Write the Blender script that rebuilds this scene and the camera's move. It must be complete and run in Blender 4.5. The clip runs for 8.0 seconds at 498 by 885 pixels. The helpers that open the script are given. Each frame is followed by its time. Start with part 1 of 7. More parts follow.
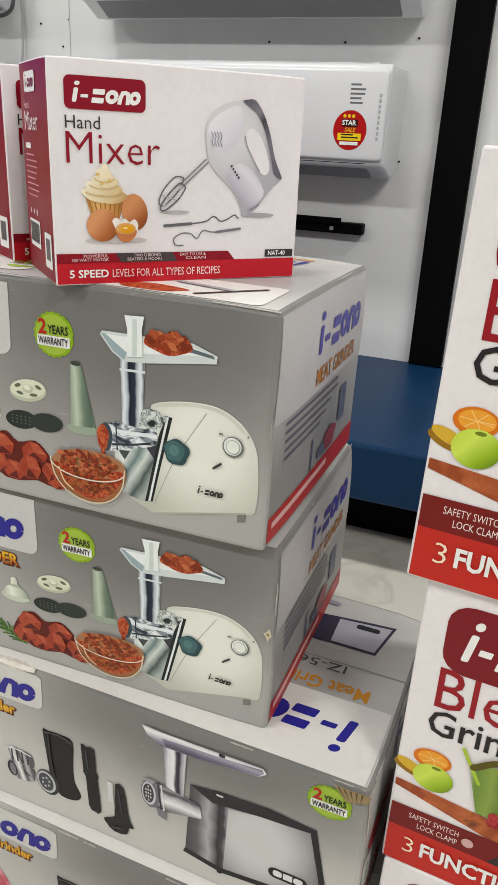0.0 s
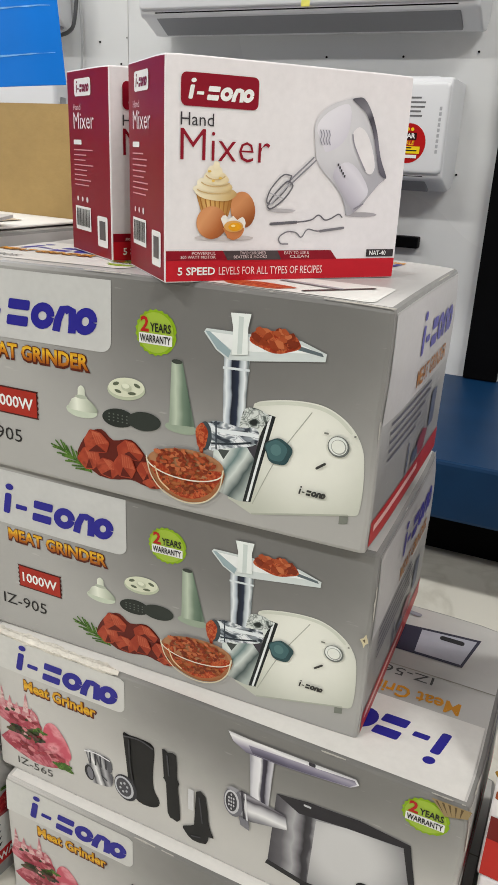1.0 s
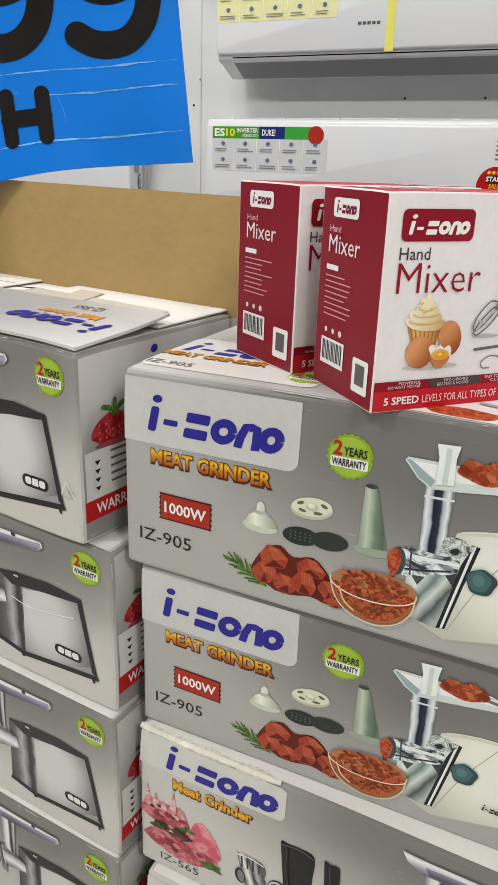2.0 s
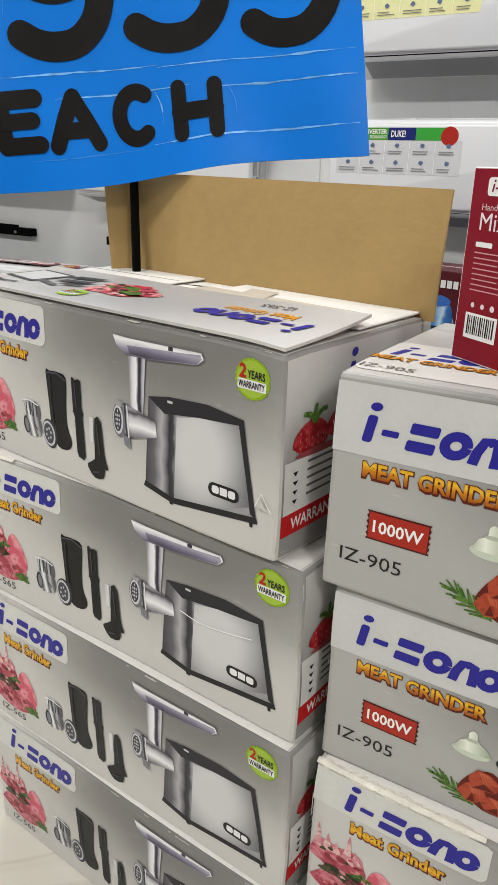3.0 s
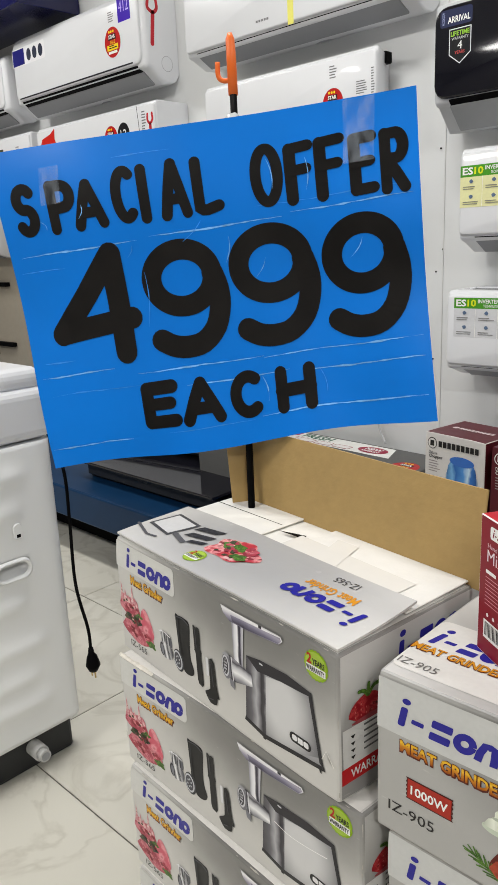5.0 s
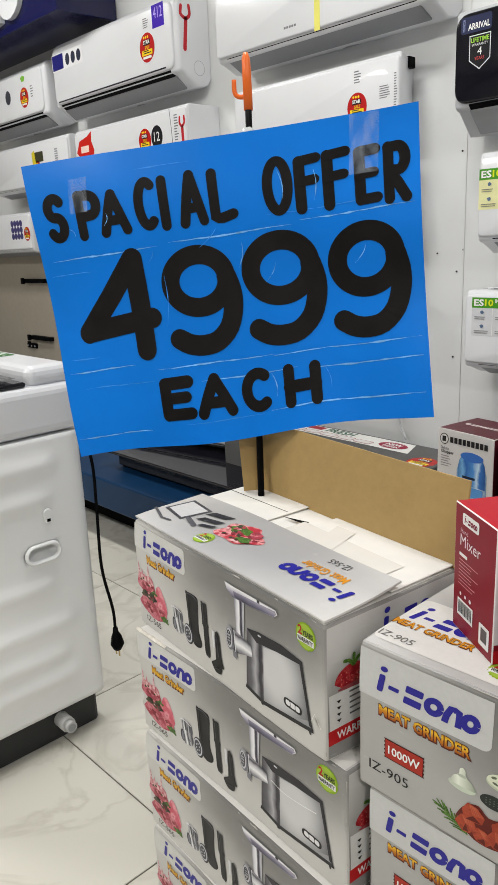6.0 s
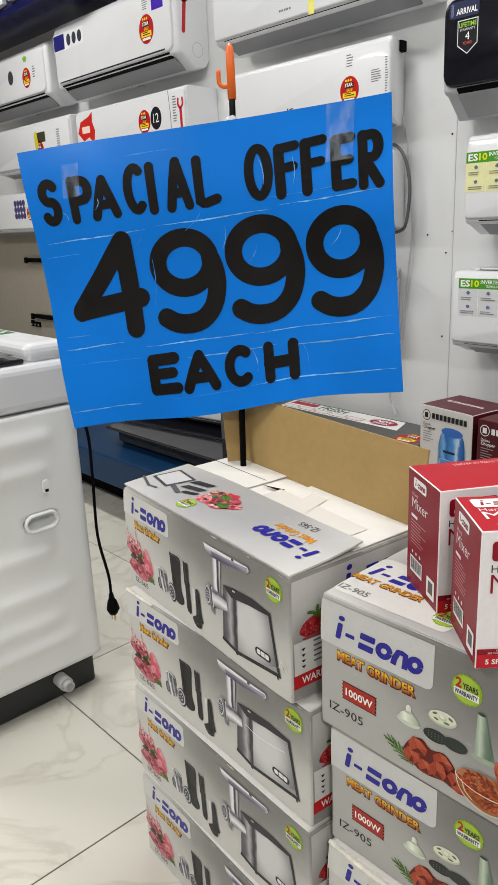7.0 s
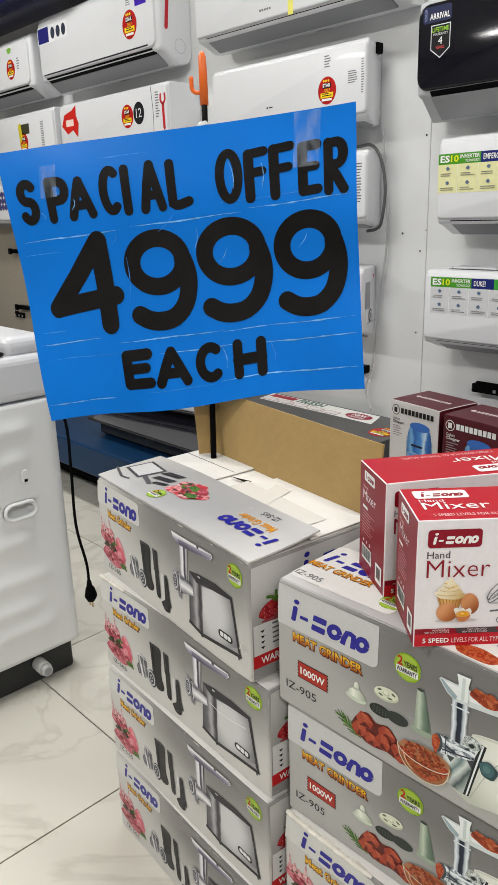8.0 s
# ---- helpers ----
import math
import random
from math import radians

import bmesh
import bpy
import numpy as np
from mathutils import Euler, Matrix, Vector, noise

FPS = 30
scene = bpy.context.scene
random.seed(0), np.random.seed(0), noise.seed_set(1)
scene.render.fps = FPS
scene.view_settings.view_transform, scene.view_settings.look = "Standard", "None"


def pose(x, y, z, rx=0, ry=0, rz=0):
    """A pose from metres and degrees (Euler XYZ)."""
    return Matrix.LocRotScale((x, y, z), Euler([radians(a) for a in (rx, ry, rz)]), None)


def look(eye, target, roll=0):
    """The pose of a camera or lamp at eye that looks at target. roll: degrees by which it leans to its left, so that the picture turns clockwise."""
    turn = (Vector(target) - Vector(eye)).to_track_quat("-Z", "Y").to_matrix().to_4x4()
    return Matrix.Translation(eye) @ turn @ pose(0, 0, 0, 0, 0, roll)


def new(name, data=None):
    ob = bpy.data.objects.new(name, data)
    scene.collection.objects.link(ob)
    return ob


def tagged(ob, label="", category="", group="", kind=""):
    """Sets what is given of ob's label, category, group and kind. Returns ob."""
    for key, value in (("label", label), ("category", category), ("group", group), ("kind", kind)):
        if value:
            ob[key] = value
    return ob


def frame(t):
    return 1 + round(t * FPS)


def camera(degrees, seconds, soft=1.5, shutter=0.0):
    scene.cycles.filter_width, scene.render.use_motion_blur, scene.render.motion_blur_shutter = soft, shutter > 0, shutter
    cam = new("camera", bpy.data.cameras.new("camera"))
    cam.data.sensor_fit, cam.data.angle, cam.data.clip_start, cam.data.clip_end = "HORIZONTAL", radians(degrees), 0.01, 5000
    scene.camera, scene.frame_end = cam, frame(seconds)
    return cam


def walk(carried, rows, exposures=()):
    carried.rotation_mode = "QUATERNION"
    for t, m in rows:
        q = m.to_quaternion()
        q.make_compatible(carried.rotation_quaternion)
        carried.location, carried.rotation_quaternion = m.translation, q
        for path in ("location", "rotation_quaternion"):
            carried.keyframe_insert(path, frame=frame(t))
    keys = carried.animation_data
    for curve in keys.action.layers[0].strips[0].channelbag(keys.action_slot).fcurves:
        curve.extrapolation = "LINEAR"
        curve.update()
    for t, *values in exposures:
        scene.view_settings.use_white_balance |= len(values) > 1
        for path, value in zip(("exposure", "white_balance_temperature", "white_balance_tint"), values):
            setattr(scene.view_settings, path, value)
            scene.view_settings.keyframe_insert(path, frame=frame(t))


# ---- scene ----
cam = camera(37.1, 8.0, soft=1.1)
PATH = [
    (0, (0.166, 0.014, 0.914), (-0.488, 1.743, 0.152), 2.9),
    (0.5, (0.14, 0.004, 0.9), (-0.55, 1.728, 0.157), 3.0),
    (1, (0.115, -0.006, 0.896), (-0.626, 1.706, 0.173), 2.7),
    (1.5, (0.058, -0.004, 0.919), (-0.717, 1.696, 0.205), 2.2),
    (2, (-0.025, -0.023, 0.972), (-0.84, 1.663, 0.27), 1.9),
    (2.2, (-0.047, -0.035, 0.978), (-0.885, 1.641, 0.279), 1.8),
    (3.3, (-0.176, -0.027, 0.943), (-1.236, 1.527, 0.263), 1.6),
    (3.5, (-0.174, -0.024, 0.981), (-1.291, 1.493, 0.311), 1.0),
    (4, (-0.125, -0.027, 1.116), (-1.357, 1.419, 0.493), -0.6),
    (4.5, (-0.062, -0.054, 1.207), (-1.368, 1.357, 0.653), -2.0),
    (4.7, (-0.039, -0.067, 1.221), (-1.364, 1.336, 0.695), -2.2),
    (5.8, (0.071, -0.109, 1.255), (-1.347, 1.208, 0.75), -2.6),
    (6, (0.087, -0.113, 1.252), (-1.335, 1.195, 0.736), -2.5),
    (6.5, (0.14, -0.124, 1.255), (-1.285, 1.168, 0.706), -2.4),
    (7, (0.178, -0.137, 1.259), (-1.247, 1.147, 0.692), -2.4),
    (7.5, (0.205, -0.147, 1.266), (-1.214, 1.14, 0.689), -2.1),
    (8, (0.243, -0.15, 1.279), (-1.154, 1.154, 0.688), -1.7),
]
walk(cam, [(t, look(eye, target, roll)) for t, eye, target, roll in PATH],
     exposures=[(0.0, -0.02), (1.0, 0.0), (2.0, -0.03), (3.5, 0.0), (4.5, -0.11), (8.0, -0.13)])

# ---- light ----
world = bpy.data.worlds.new("room_world")
world.use_nodes = True
world.node_tree.nodes["Background"].inputs[0].default_value = (0.9, 0.95, 1.0, 1)
world.node_tree.nodes["Background"].inputs[1].default_value = 0.01
scene.world = world

WALL = 2.12      # the wall that carries the air conditioners
FRONT = 1.94     # their front panels
CEIL = 2.95
FLOOR = 0.04     # top of the floor tiles


def ceiling_lamp(x, y, sx, sy, watts):
    data = bpy.data.lights.new("ceiling_panel_light", "AREA")
    data.shape, data.size, data.size_y, data.energy = "RECTANGLE", sx, sy, watts
    data.color = (1.0, 0.985, 0.95)
    ob = new("ceiling_panel_light", data)
    ob.matrix_world = pose(x, y, CEIL - 0.03)
    return ob


LAMPS = [(-3.4, 0.95), (-1.2, 0.95), (1.2, 0.95), (-3.4, -1.3), (-1.2, -1.3), (1.75, -1.1)]
for lx, ly in LAMPS:
    ceiling_lamp(lx, ly, 0.9, 0.25, (29 if lx < -2 else 30 if lx < 0 else 31 if lx < 1.5 else 35) * (0.88 if ly > 0 else 1.50))


# ---- materials ----
MATS = {}


def nodes_of(name):
    m = bpy.data.materials.new(name)
    m.use_nodes = True
    return m, m.node_tree, m.node_tree.nodes["Principled BSDF"]


def surface(name, col, rough=0.5, metal=0.0, vary=0.06, scale=30.0, bump=0.0, bscale=120.0, coat=0.0, wear=0.0, dirt=(0.2, 0.18, 0.15), spec=0.4):
    """A surface with mottling at two scales, fine relief and, where wear is given, sparse marks of dirt."""
    if name in MATS:
        return MATS[name]
    m, tree, bsdf = nodes_of(name)
    N, L = tree.nodes.new, tree.links.new
    co = N("ShaderNodeTexCoord")
    n1, n2 = N("ShaderNodeTexNoise"), N("ShaderNodeTexNoise")
    n1.inputs["Scale"].default_value, n2.inputs["Scale"].default_value = scale, scale * 0.13
    n1.inputs["Detail"].default_value, n2.inputs["Detail"].default_value = 5, 3
    L(co.outputs["Object"], n1.inputs["Vector"]), L(co.outputs["Object"], n2.inputs["Vector"])
    mix = N("ShaderNodeMath"); mix.operation = "ADD"
    L(n1.outputs["Fac"], mix.inputs[0]), L(n2.outputs["Fac"], mix.inputs[1])
    ramp = N("ShaderNodeMapRange")
    ramp.inputs[1].default_value, ramp.inputs[2].default_value = 0.6, 1.4
    ramp.inputs[3].default_value, ramp.inputs[4].default_value = 1 - vary, 1 + vary
    L(mix.outputs[0], ramp.inputs[0])
    mul = N("ShaderNodeVectorMath"); mul.operation = "SCALE"
    mul.inputs[0].default_value = col
    L(ramp.outputs[0], mul.inputs["Scale"])
    last = mul.outputs[0]
    if wear:
        w = N("ShaderNodeTexNoise"); w.inputs["Scale"].default_value, w.inputs["Detail"].default_value = 9, 8
        L(co.outputs["Object"], w.inputs["Vector"])
        wr = N("ShaderNodeMapRange")
        wr.inputs[1].default_value, wr.inputs[2].default_value, wr.inputs[4].default_value = 0.62, 0.75, wear
        L(w.outputs["Fac"], wr.inputs[0])
        wm = N("ShaderNodeMix"); wm.data_type = "RGBA"
        wm.inputs[7].default_value = (*dirt, 1)
        L(wr.outputs[0], wm.inputs[0]), L(last, wm.inputs[6])
        last = wm.outputs[2]
    L(last, bsdf.inputs["Base Color"])
    rr = N("ShaderNodeMapRange")
    rr.inputs[3].default_value, rr.inputs[4].default_value = max(0.02, rough - 0.07), min(1, rough + 0.07)
    L(n2.outputs["Fac"], rr.inputs[0]), L(rr.outputs[0], bsdf.inputs["Roughness"])
    bsdf.inputs["Metallic"].default_value = metal
    bsdf.inputs["Coat Weight"].default_value = coat
    bsdf.inputs["Specular IOR Level"].default_value = spec
    if bump:
        nb, b = N("ShaderNodeTexNoise"), N("ShaderNodeBump")
        nb.inputs["Scale"].default_value, nb.inputs["Detail"].default_value = bscale, 4
        L(co.outputs["Object"], nb.inputs["Vector"]), L(nb.outputs["Fac"], b.inputs["Height"])
        b.inputs["Strength"].default_value, b.inputs["Distance"].default_value = bump, 0.004
        L(b.outputs[0], bsdf.inputs["Normal"])
    MATS[name] = m
    return m


def lin(c):
    return tuple(((v / 255 + 0.055) / 1.055) ** 2.4 if v > 10 else v / 3295 for v in c)


def ink(*rgb, rough=0.38):
    """Printed ink of an sRGB colour on coated card."""
    return surface("ink_%d_%d_%d" % rgb, lin(rgb), rough, vary=0.05, scale=160, spec=0.22)


def carton_print(name, light, dark, centre, size, rough=0.36, axis="XZ"):
    """Silver-grey printed card: a printed soft vignette between two greys, with scuffs and slight waves."""
    if name in MATS:
        return MATS[name]
    m, tree, bsdf = nodes_of(name)
    N, L = tree.nodes.new, tree.links.new
    co, sep = N("ShaderNodeTexCoord"), N("ShaderNodeVectorMath")
    sep.operation = "SUBTRACT"
    sep.inputs[1].default_value = centre
    L(co.outputs["Object"], sep.inputs[0])
    sc = N("ShaderNodeVectorMath"); sc.operation = "DIVIDE"
    sc.inputs[1].default_value = size
    L(sep.outputs[0], sc.inputs[0])
    le = N("ShaderNodeVectorMath"); le.operation = "LENGTH"
    L(sc.outputs[0], le.inputs[0])
    ns = N("ShaderNodeTexNoise"); ns.inputs["Scale"].default_value, ns.inputs["Detail"].default_value = 14, 6
    L(co.outputs["Object"], ns.inputs["Vector"])
    ad = N("ShaderNodeMath"); ad.operation = "MULTIPLY_ADD"
    ad.inputs[1].default_value, ad.inputs[2].default_value = 0.18, -0.09
    L(ns.outputs["Fac"], ad.inputs[0])
    su = N("ShaderNodeMath"); su.operation = "ADD"
    L(le.outputs["Value"], su.inputs[0]), L(ad.outputs[0], su.inputs[1])
    ramp = N("ShaderNodeValToRGB")
    ramp.color_ramp.interpolation = "EASE"
    ramp.color_ramp.elements[0].color, ramp.color_ramp.elements[1].color = (*dark, 1), (*light, 1)
    ramp.color_ramp.elements[0].position, ramp.color_ramp.elements[1].position = 0.25, 1.0
    L(su.outputs[0], ramp.inputs[0])
    # scuffs along the card
    mp = N("ShaderNodeMapping"); mp.inputs["Scale"].default_value = (25, 25, 140)
    L(co.outputs["Object"], mp.inputs[0])
    sn = N("ShaderNodeTexNoise"); sn.inputs["Scale"].default_value, sn.inputs["Detail"].default_value = 1.5, 7
    L(mp.outputs[0], sn.inputs["Vector"])
    sr = N("ShaderNodeMapRange")
    sr.inputs[1].default_value, sr.inputs[2].default_value, sr.inputs[4].default_value = 0.66, 0.8, 0.35
    L(sn.outputs["Fac"], sr.inputs[0])
    mx = N("ShaderNodeMix"); mx.data_type = "RGBA"
    mx.inputs[7].default_value = (0.72, 0.71, 0.68, 1)
    L(sr.outputs[0], mx.inputs[0]), L(ramp.outputs[0], mx.inputs[6]), L(mx.outputs[2], bsdf.inputs["Base Color"])
    bsdf.inputs["Roughness"].default_value = rough
    bsdf.inputs["Specular IOR Level"].default_value = 0.3
    nb, b = N("ShaderNodeTexNoise"), N("ShaderNodeBump")
    nb.inputs["Scale"].default_value, nb.inputs["Detail"].default_value = 35, 4
    L(co.outputs["Object"], nb.inputs["Vector"]), L(nb.outputs["Fac"], b.inputs["Height"])
    b.inputs["Strength"].default_value, b.inputs["Distance"].default_value = 0.12, 0.003
    L(b.outputs[0], bsdf.inputs["Normal"])
    MATS[name] = m
    return m


def mottled(name, cols, scale, rough=0.4, kind="voronoi"):
    """A printed food picture: cells of two or three colours."""
    if name in MATS:
        return MATS[name]
    m, tree, bsdf = nodes_of(name)
    N, L = tree.nodes.new, tree.links.new
    co, no = N("ShaderNodeTexCoord"), N("ShaderNodeTexNoise")
    no.inputs["Scale"].default_value, no.inputs["Detail"].default_value, no.inputs["Distortion"].default_value = scale, 6, 1.2
    vo = N("ShaderNodeTexVoronoi"); vo.inputs["Scale"].default_value = scale * 0.9
    L(co.outputs["Object"], no.inputs["Vector"]), L(co.outputs["Object"], vo.inputs["Vector"])
    ad = N("ShaderNodeMath"); ad.operation = "MULTIPLY_ADD"
    ad.inputs[1].default_value = 0.5
    L(vo.outputs["Distance"], ad.inputs[0]), L(no.outputs["Fac"], ad.inputs[2])
    ramp = N("ShaderNodeValToRGB")
    for n, c in enumerate(cols):
        e = ramp.color_ramp.elements[n] if n < 2 else ramp.color_ramp.elements.new(0.5)
        e.color = (*lin(c), 1)
    for n, e in enumerate(ramp.color_ramp.elements):
        e.position = 0.45 + 0.4 * n / max(1, len(cols) - 1)
    L(ad.outputs[0], ramp.inputs[0]), L(ramp.outputs[0], bsdf.inputs["Base Color"])
    bsdf.inputs["Roughness"].default_value = rough
    bsdf.inputs["Specular IOR Level"].default_value = 0.22
    MATS[name] = m
    return m


def chrome_print(name, freq, low=(0.02, 0.025, 0.035), mid=(0.34, 0.37, 0.40), high=(0.84, 0.86, 0.88)):
    """Printed picture of polished steel: streaks of light and dark, freq cycles a metre along each axis."""
    if name in MATS:
        return MATS[name]
    m, tree, bsdf = nodes_of(name)
    N, L = tree.nodes.new, tree.links.new
    co, mp, no = N("ShaderNodeTexCoord"), N("ShaderNodeMapping"), N("ShaderNodeTexNoise")
    mp.inputs["Scale"].default_value = freq
    no.inputs["Scale"].default_value, no.inputs["Detail"].default_value, no.inputs["Distortion"].default_value = 1.0, 2.5, 0.6
    L(co.outputs["Object"], mp.inputs[0]), L(mp.outputs[0], no.inputs["Vector"])
    ramp = N("ShaderNodeValToRGB")
    e = ramp.color_ramp.elements
    e[0].position, e[0].color, e[1].position, e[1].color = 0.36, (*low, 1), 0.58, (*high, 1)
    for pos, c in ((0.44, mid), (0.49, high), (0.53, mid)):
        q = e.new(pos)
        q.color = (*c, 1)
    L(no.outputs["Fac"], ramp.inputs[0]), L(ramp.outputs[0], bsdf.inputs["Base Color"])
    bsdf.inputs["Roughness"].default_value, bsdf.inputs["Specular IOR Level"].default_value = 0.38, 0.22
    MATS[name] = m
    return m


def band_print(name, a, b, stops, tilt=0.0):
    """Printed picture of polished metal: soft bands across it, from a to b along x, or along z where axis is z."""
    if name in MATS:
        return MATS[name]
    m, tree, bsdf = nodes_of(name)
    N, L = tree.nodes.new, tree.links.new
    co, dot, no = N("ShaderNodeTexCoord"), N("ShaderNodeVectorMath"), N("ShaderNodeTexNoise")
    d = Vector((b[0] - a[0], 0, b[1] - a[1]))
    d = d / d.length_squared
    sub = N("ShaderNodeVectorMath"); sub.operation = "SUBTRACT"
    sub.inputs[1].default_value = (a[0], 0, a[1])
    dot.operation = "DOT_PRODUCT"
    dot.inputs[1].default_value = d
    no.inputs["Scale"].default_value, no.inputs["Detail"].default_value = 40, 2
    L(co.outputs["Object"], sub.inputs[0]), L(sub.outputs[0], dot.inputs[0]), L(co.outputs["Object"], no.inputs["Vector"])
    wob = N("ShaderNodeMath"); wob.operation = "MULTIPLY_ADD"
    wob.inputs[1].default_value, wob.inputs[2].default_value = 0.22, -0.11
    L(no.outputs["Fac"], wob.inputs[0])
    ad = N("ShaderNodeMath"); ad.operation = "ADD"
    L(dot.outputs["Value"], ad.inputs[0]), L(wob.outputs[0], ad.inputs[1])
    ramp = N("ShaderNodeValToRGB")
    e = ramp.color_ramp.elements
    e[0].position, e[0].color = stops[0][0], (*lin(stops[0][1]), 1)
    e[1].position, e[1].color = stops[-1][0], (*lin(stops[-1][1]), 1)
    for pos, c in stops[1:-1]:
        e.new(pos).color = (*lin(c), 1)
    L(ad.outputs[0], ramp.inputs[0]), L(ramp.outputs[0], bsdf.inputs["Base Color"])
    bsdf.inputs["Roughness"].default_value, bsdf.inputs["Specular IOR Level"].default_value = 0.36, 0.22
    MATS[name] = m
    return m


WHITE_CARD = surface("white_card", (0.74, 0.73, 0.70), 0.55, vary=0.04, scale=40, bump=0.1, wear=0.12)
KRAFT = surface("kraft_board", (0.41, 0.275, 0.105), 0.75, vary=0.08, scale=60, bump=0.15, wear=0.15, dirt=(0.28, 0.17, 0.07))
SILVER = carton_print("silver_print", (0.40, 0.396, 0.385), (0.165, 0.163, 0.158), (0.28, 0, 0.195), (0.27, 9, 0.19))
SILVER_WIDE = carton_print("silver_print_wide", (0.56, 0.55, 0.53), (0.19, 0.187, 0.18), (0.33, 0, 0.205), (0.34, 9, 0.18))
SIDE_CARD = carton_print("side_print", (0.54, 0.535, 0.52), (0.27, 0.265, 0.26), (0, 0.1, 0.03), (9, 0.3, 0.16))
TOP_CARD = carton_print("top_print", (0.60, 0.59, 0.57), (0.36, 0.355, 0.35), (0.22, 0.11, 0), (0.34, 0.2, 9))
WHITE_PLASTIC = surface("white_plastic", (0.70, 0.71, 0.735), 0.28, vary=0.02, scale=8, coat=0.3)
GREY_PLASTIC = surface("grey_plastic", (0.30, 0.31, 0.32), 0.4, vary=0.04)
DARK_PLASTIC = surface("dark_plastic", (0.003, 0.003, 0.0035), 0.55, vary=0.15, spec=0.045)
BLACK_GLASS = surface("black_glass", (0.006, 0.006, 0.010), 0.06, vary=0.05, spec=0.4)
WALL_PAINT = surface("wall_panel_paint", (0.78, 0.79, 0.79), 0.26, vary=0.025, scale=3, wear=0.05, bump=0.03, bscale=6)
NAVY = surface("navy_laminate", (0.004, 0.030, 0.085), 0.42, vary=0.15, scale=12, wear=0.1, dirt=(0.02, 0.05, 0.09), spec=0.2)
BLUE_SHEET = surface("blue_poster_sheet", (0.002, 0.178, 0.69), 0.34, vary=0.13, scale=6, bump=0.22, bscale=9, spec=0.17)
MARKER = surface("marker_ink", (0.009, 0.008, 0.0075), 0.45, vary=0.45, scale=18, spec=0.09)


# ---- mesh tools ----
def part(name, bm, mats, parent=None, label="", smooth=False):
    me = bpy.data.meshes.new(name)
    bm.to_mesh(me)
    bm.free()
    for m in (mats if isinstance(mats, (list, tuple)) else [mats]):
        me.materials.append(m)
    if smooth:
        for p in me.polygons:
            p.use_smooth = True
    ob = new(name, me)
    if parent:
        ob.parent = parent
    if label:
        tagged(ob, label)
    return ob


def thing(name, m, label, category, group="", kind=""):
    ob = new(name)
    ob.empty_display_size = 0.05
    ob.matrix_world = m
    return tagged(ob, label, category, group, kind)


def add_box(bm, x0, y0, z0, x1, y1, z1, mat=0, bevel=0.0, seg=2):
    made = bmesh.ops.create_cube(bm, size=1, matrix=Matrix.Translation(((x0 + x1) / 2, (y0 + y1) / 2, (z0 + z1) / 2)) @ Matrix.Diagonal((x1 - x0, y1 - y0, z1 - z0, 1)))
    vs = made["verts"]
    fs = {f for v in vs for f in v.link_faces}
    for f in fs:
        f.material_index = mat
    if bevel:
        es = list({e for v in vs for e in v.link_edges})
        out = bmesh.ops.bevel(bm, geom=es, offset=bevel, segments=seg, affect="EDGES", profile=0.5)
        for f in out["faces"]:
            f.material_index = mat
    return bm


def box_bm(*a, **k):
    return add_box(bmesh.new(), *a, **k)


def tube_bm(bm, pts, r, n=10, mat=0):
    """A round cable or rod along points."""
    pts = [Vector(p) for p in pts]
    rings = []
    for i, p in enumerate(pts):
        d = (pts[min(i + 1, len(pts) - 1)] - pts[max(i - 1, 0)]).normalized()
        a = d.orthogonal().normalized() if i == 0 else (rings[-1][0] - d * rings[-1][0].dot(d)).normalized()
        b = d.cross(a)
        rr = r[i] if isinstance(r, (list, tuple)) else r
        rings.append((a, [bm.verts.new(p + rr * (math.cos(t) * a + math.sin(t) * b)) for t in [2 * math.pi * k / n for k in range(n)]]))
    for (_, u), (_, v) in zip(rings, rings[1:]):
        for k in range(n):
            f = bm.faces.new((u[k], u[(k + 1) % n], v[(k + 1) % n], v[k]))
            f.material_index, f.smooth = mat, True
    bm.faces.new(rings[0][1][::-1]).material_index = mat
    bm.faces.new(rings[-1][1]).material_index = mat
    return bm


def smooth_path(pts, n=8):
    """Points on a smooth curve through the given ones."""
    P = [Vector(p) for p in pts]
    P = [2 * P[0] - P[1]] + P + [2 * P[-1] - P[-2]]
    out = []
    for a, b, c, d in zip(P, P[1:], P[2:], P[3:]):
        for k in range(n):
            t = k / n
            out.append(0.5 * (2 * b + (c - a) * t + (2 * a - 5 * b + 4 * c - d) * t * t + (3 * b - a - 3 * c + d) * t ** 3))
    return out + [P[-2]]


# ---- print: flat shapes in a face's own plane, u to the right and v up, in metres ----
def rect(x0, y0, x1, y1, r=0.0, slant=0.0):
    if r <= 0:
        pts = [(x0, y0), (x1, y0), (x1, y1), (x0, y1)]
    else:
        pts = []
        for cx, cy, a0 in ((x1 - r, y0 + r, -90), (x1 - r, y1 - r, 0), (x0 + r, y1 - r, 90), (x0 + r, y0 + r, 180)):
            pts += [(cx + r * math.cos(radians(a0 + k * 22.5)), cy + r * math.sin(radians(a0 + k * 22.5))) for k in range(5)]
    return [(x + slant * (y - y0), y) for x, y in pts]


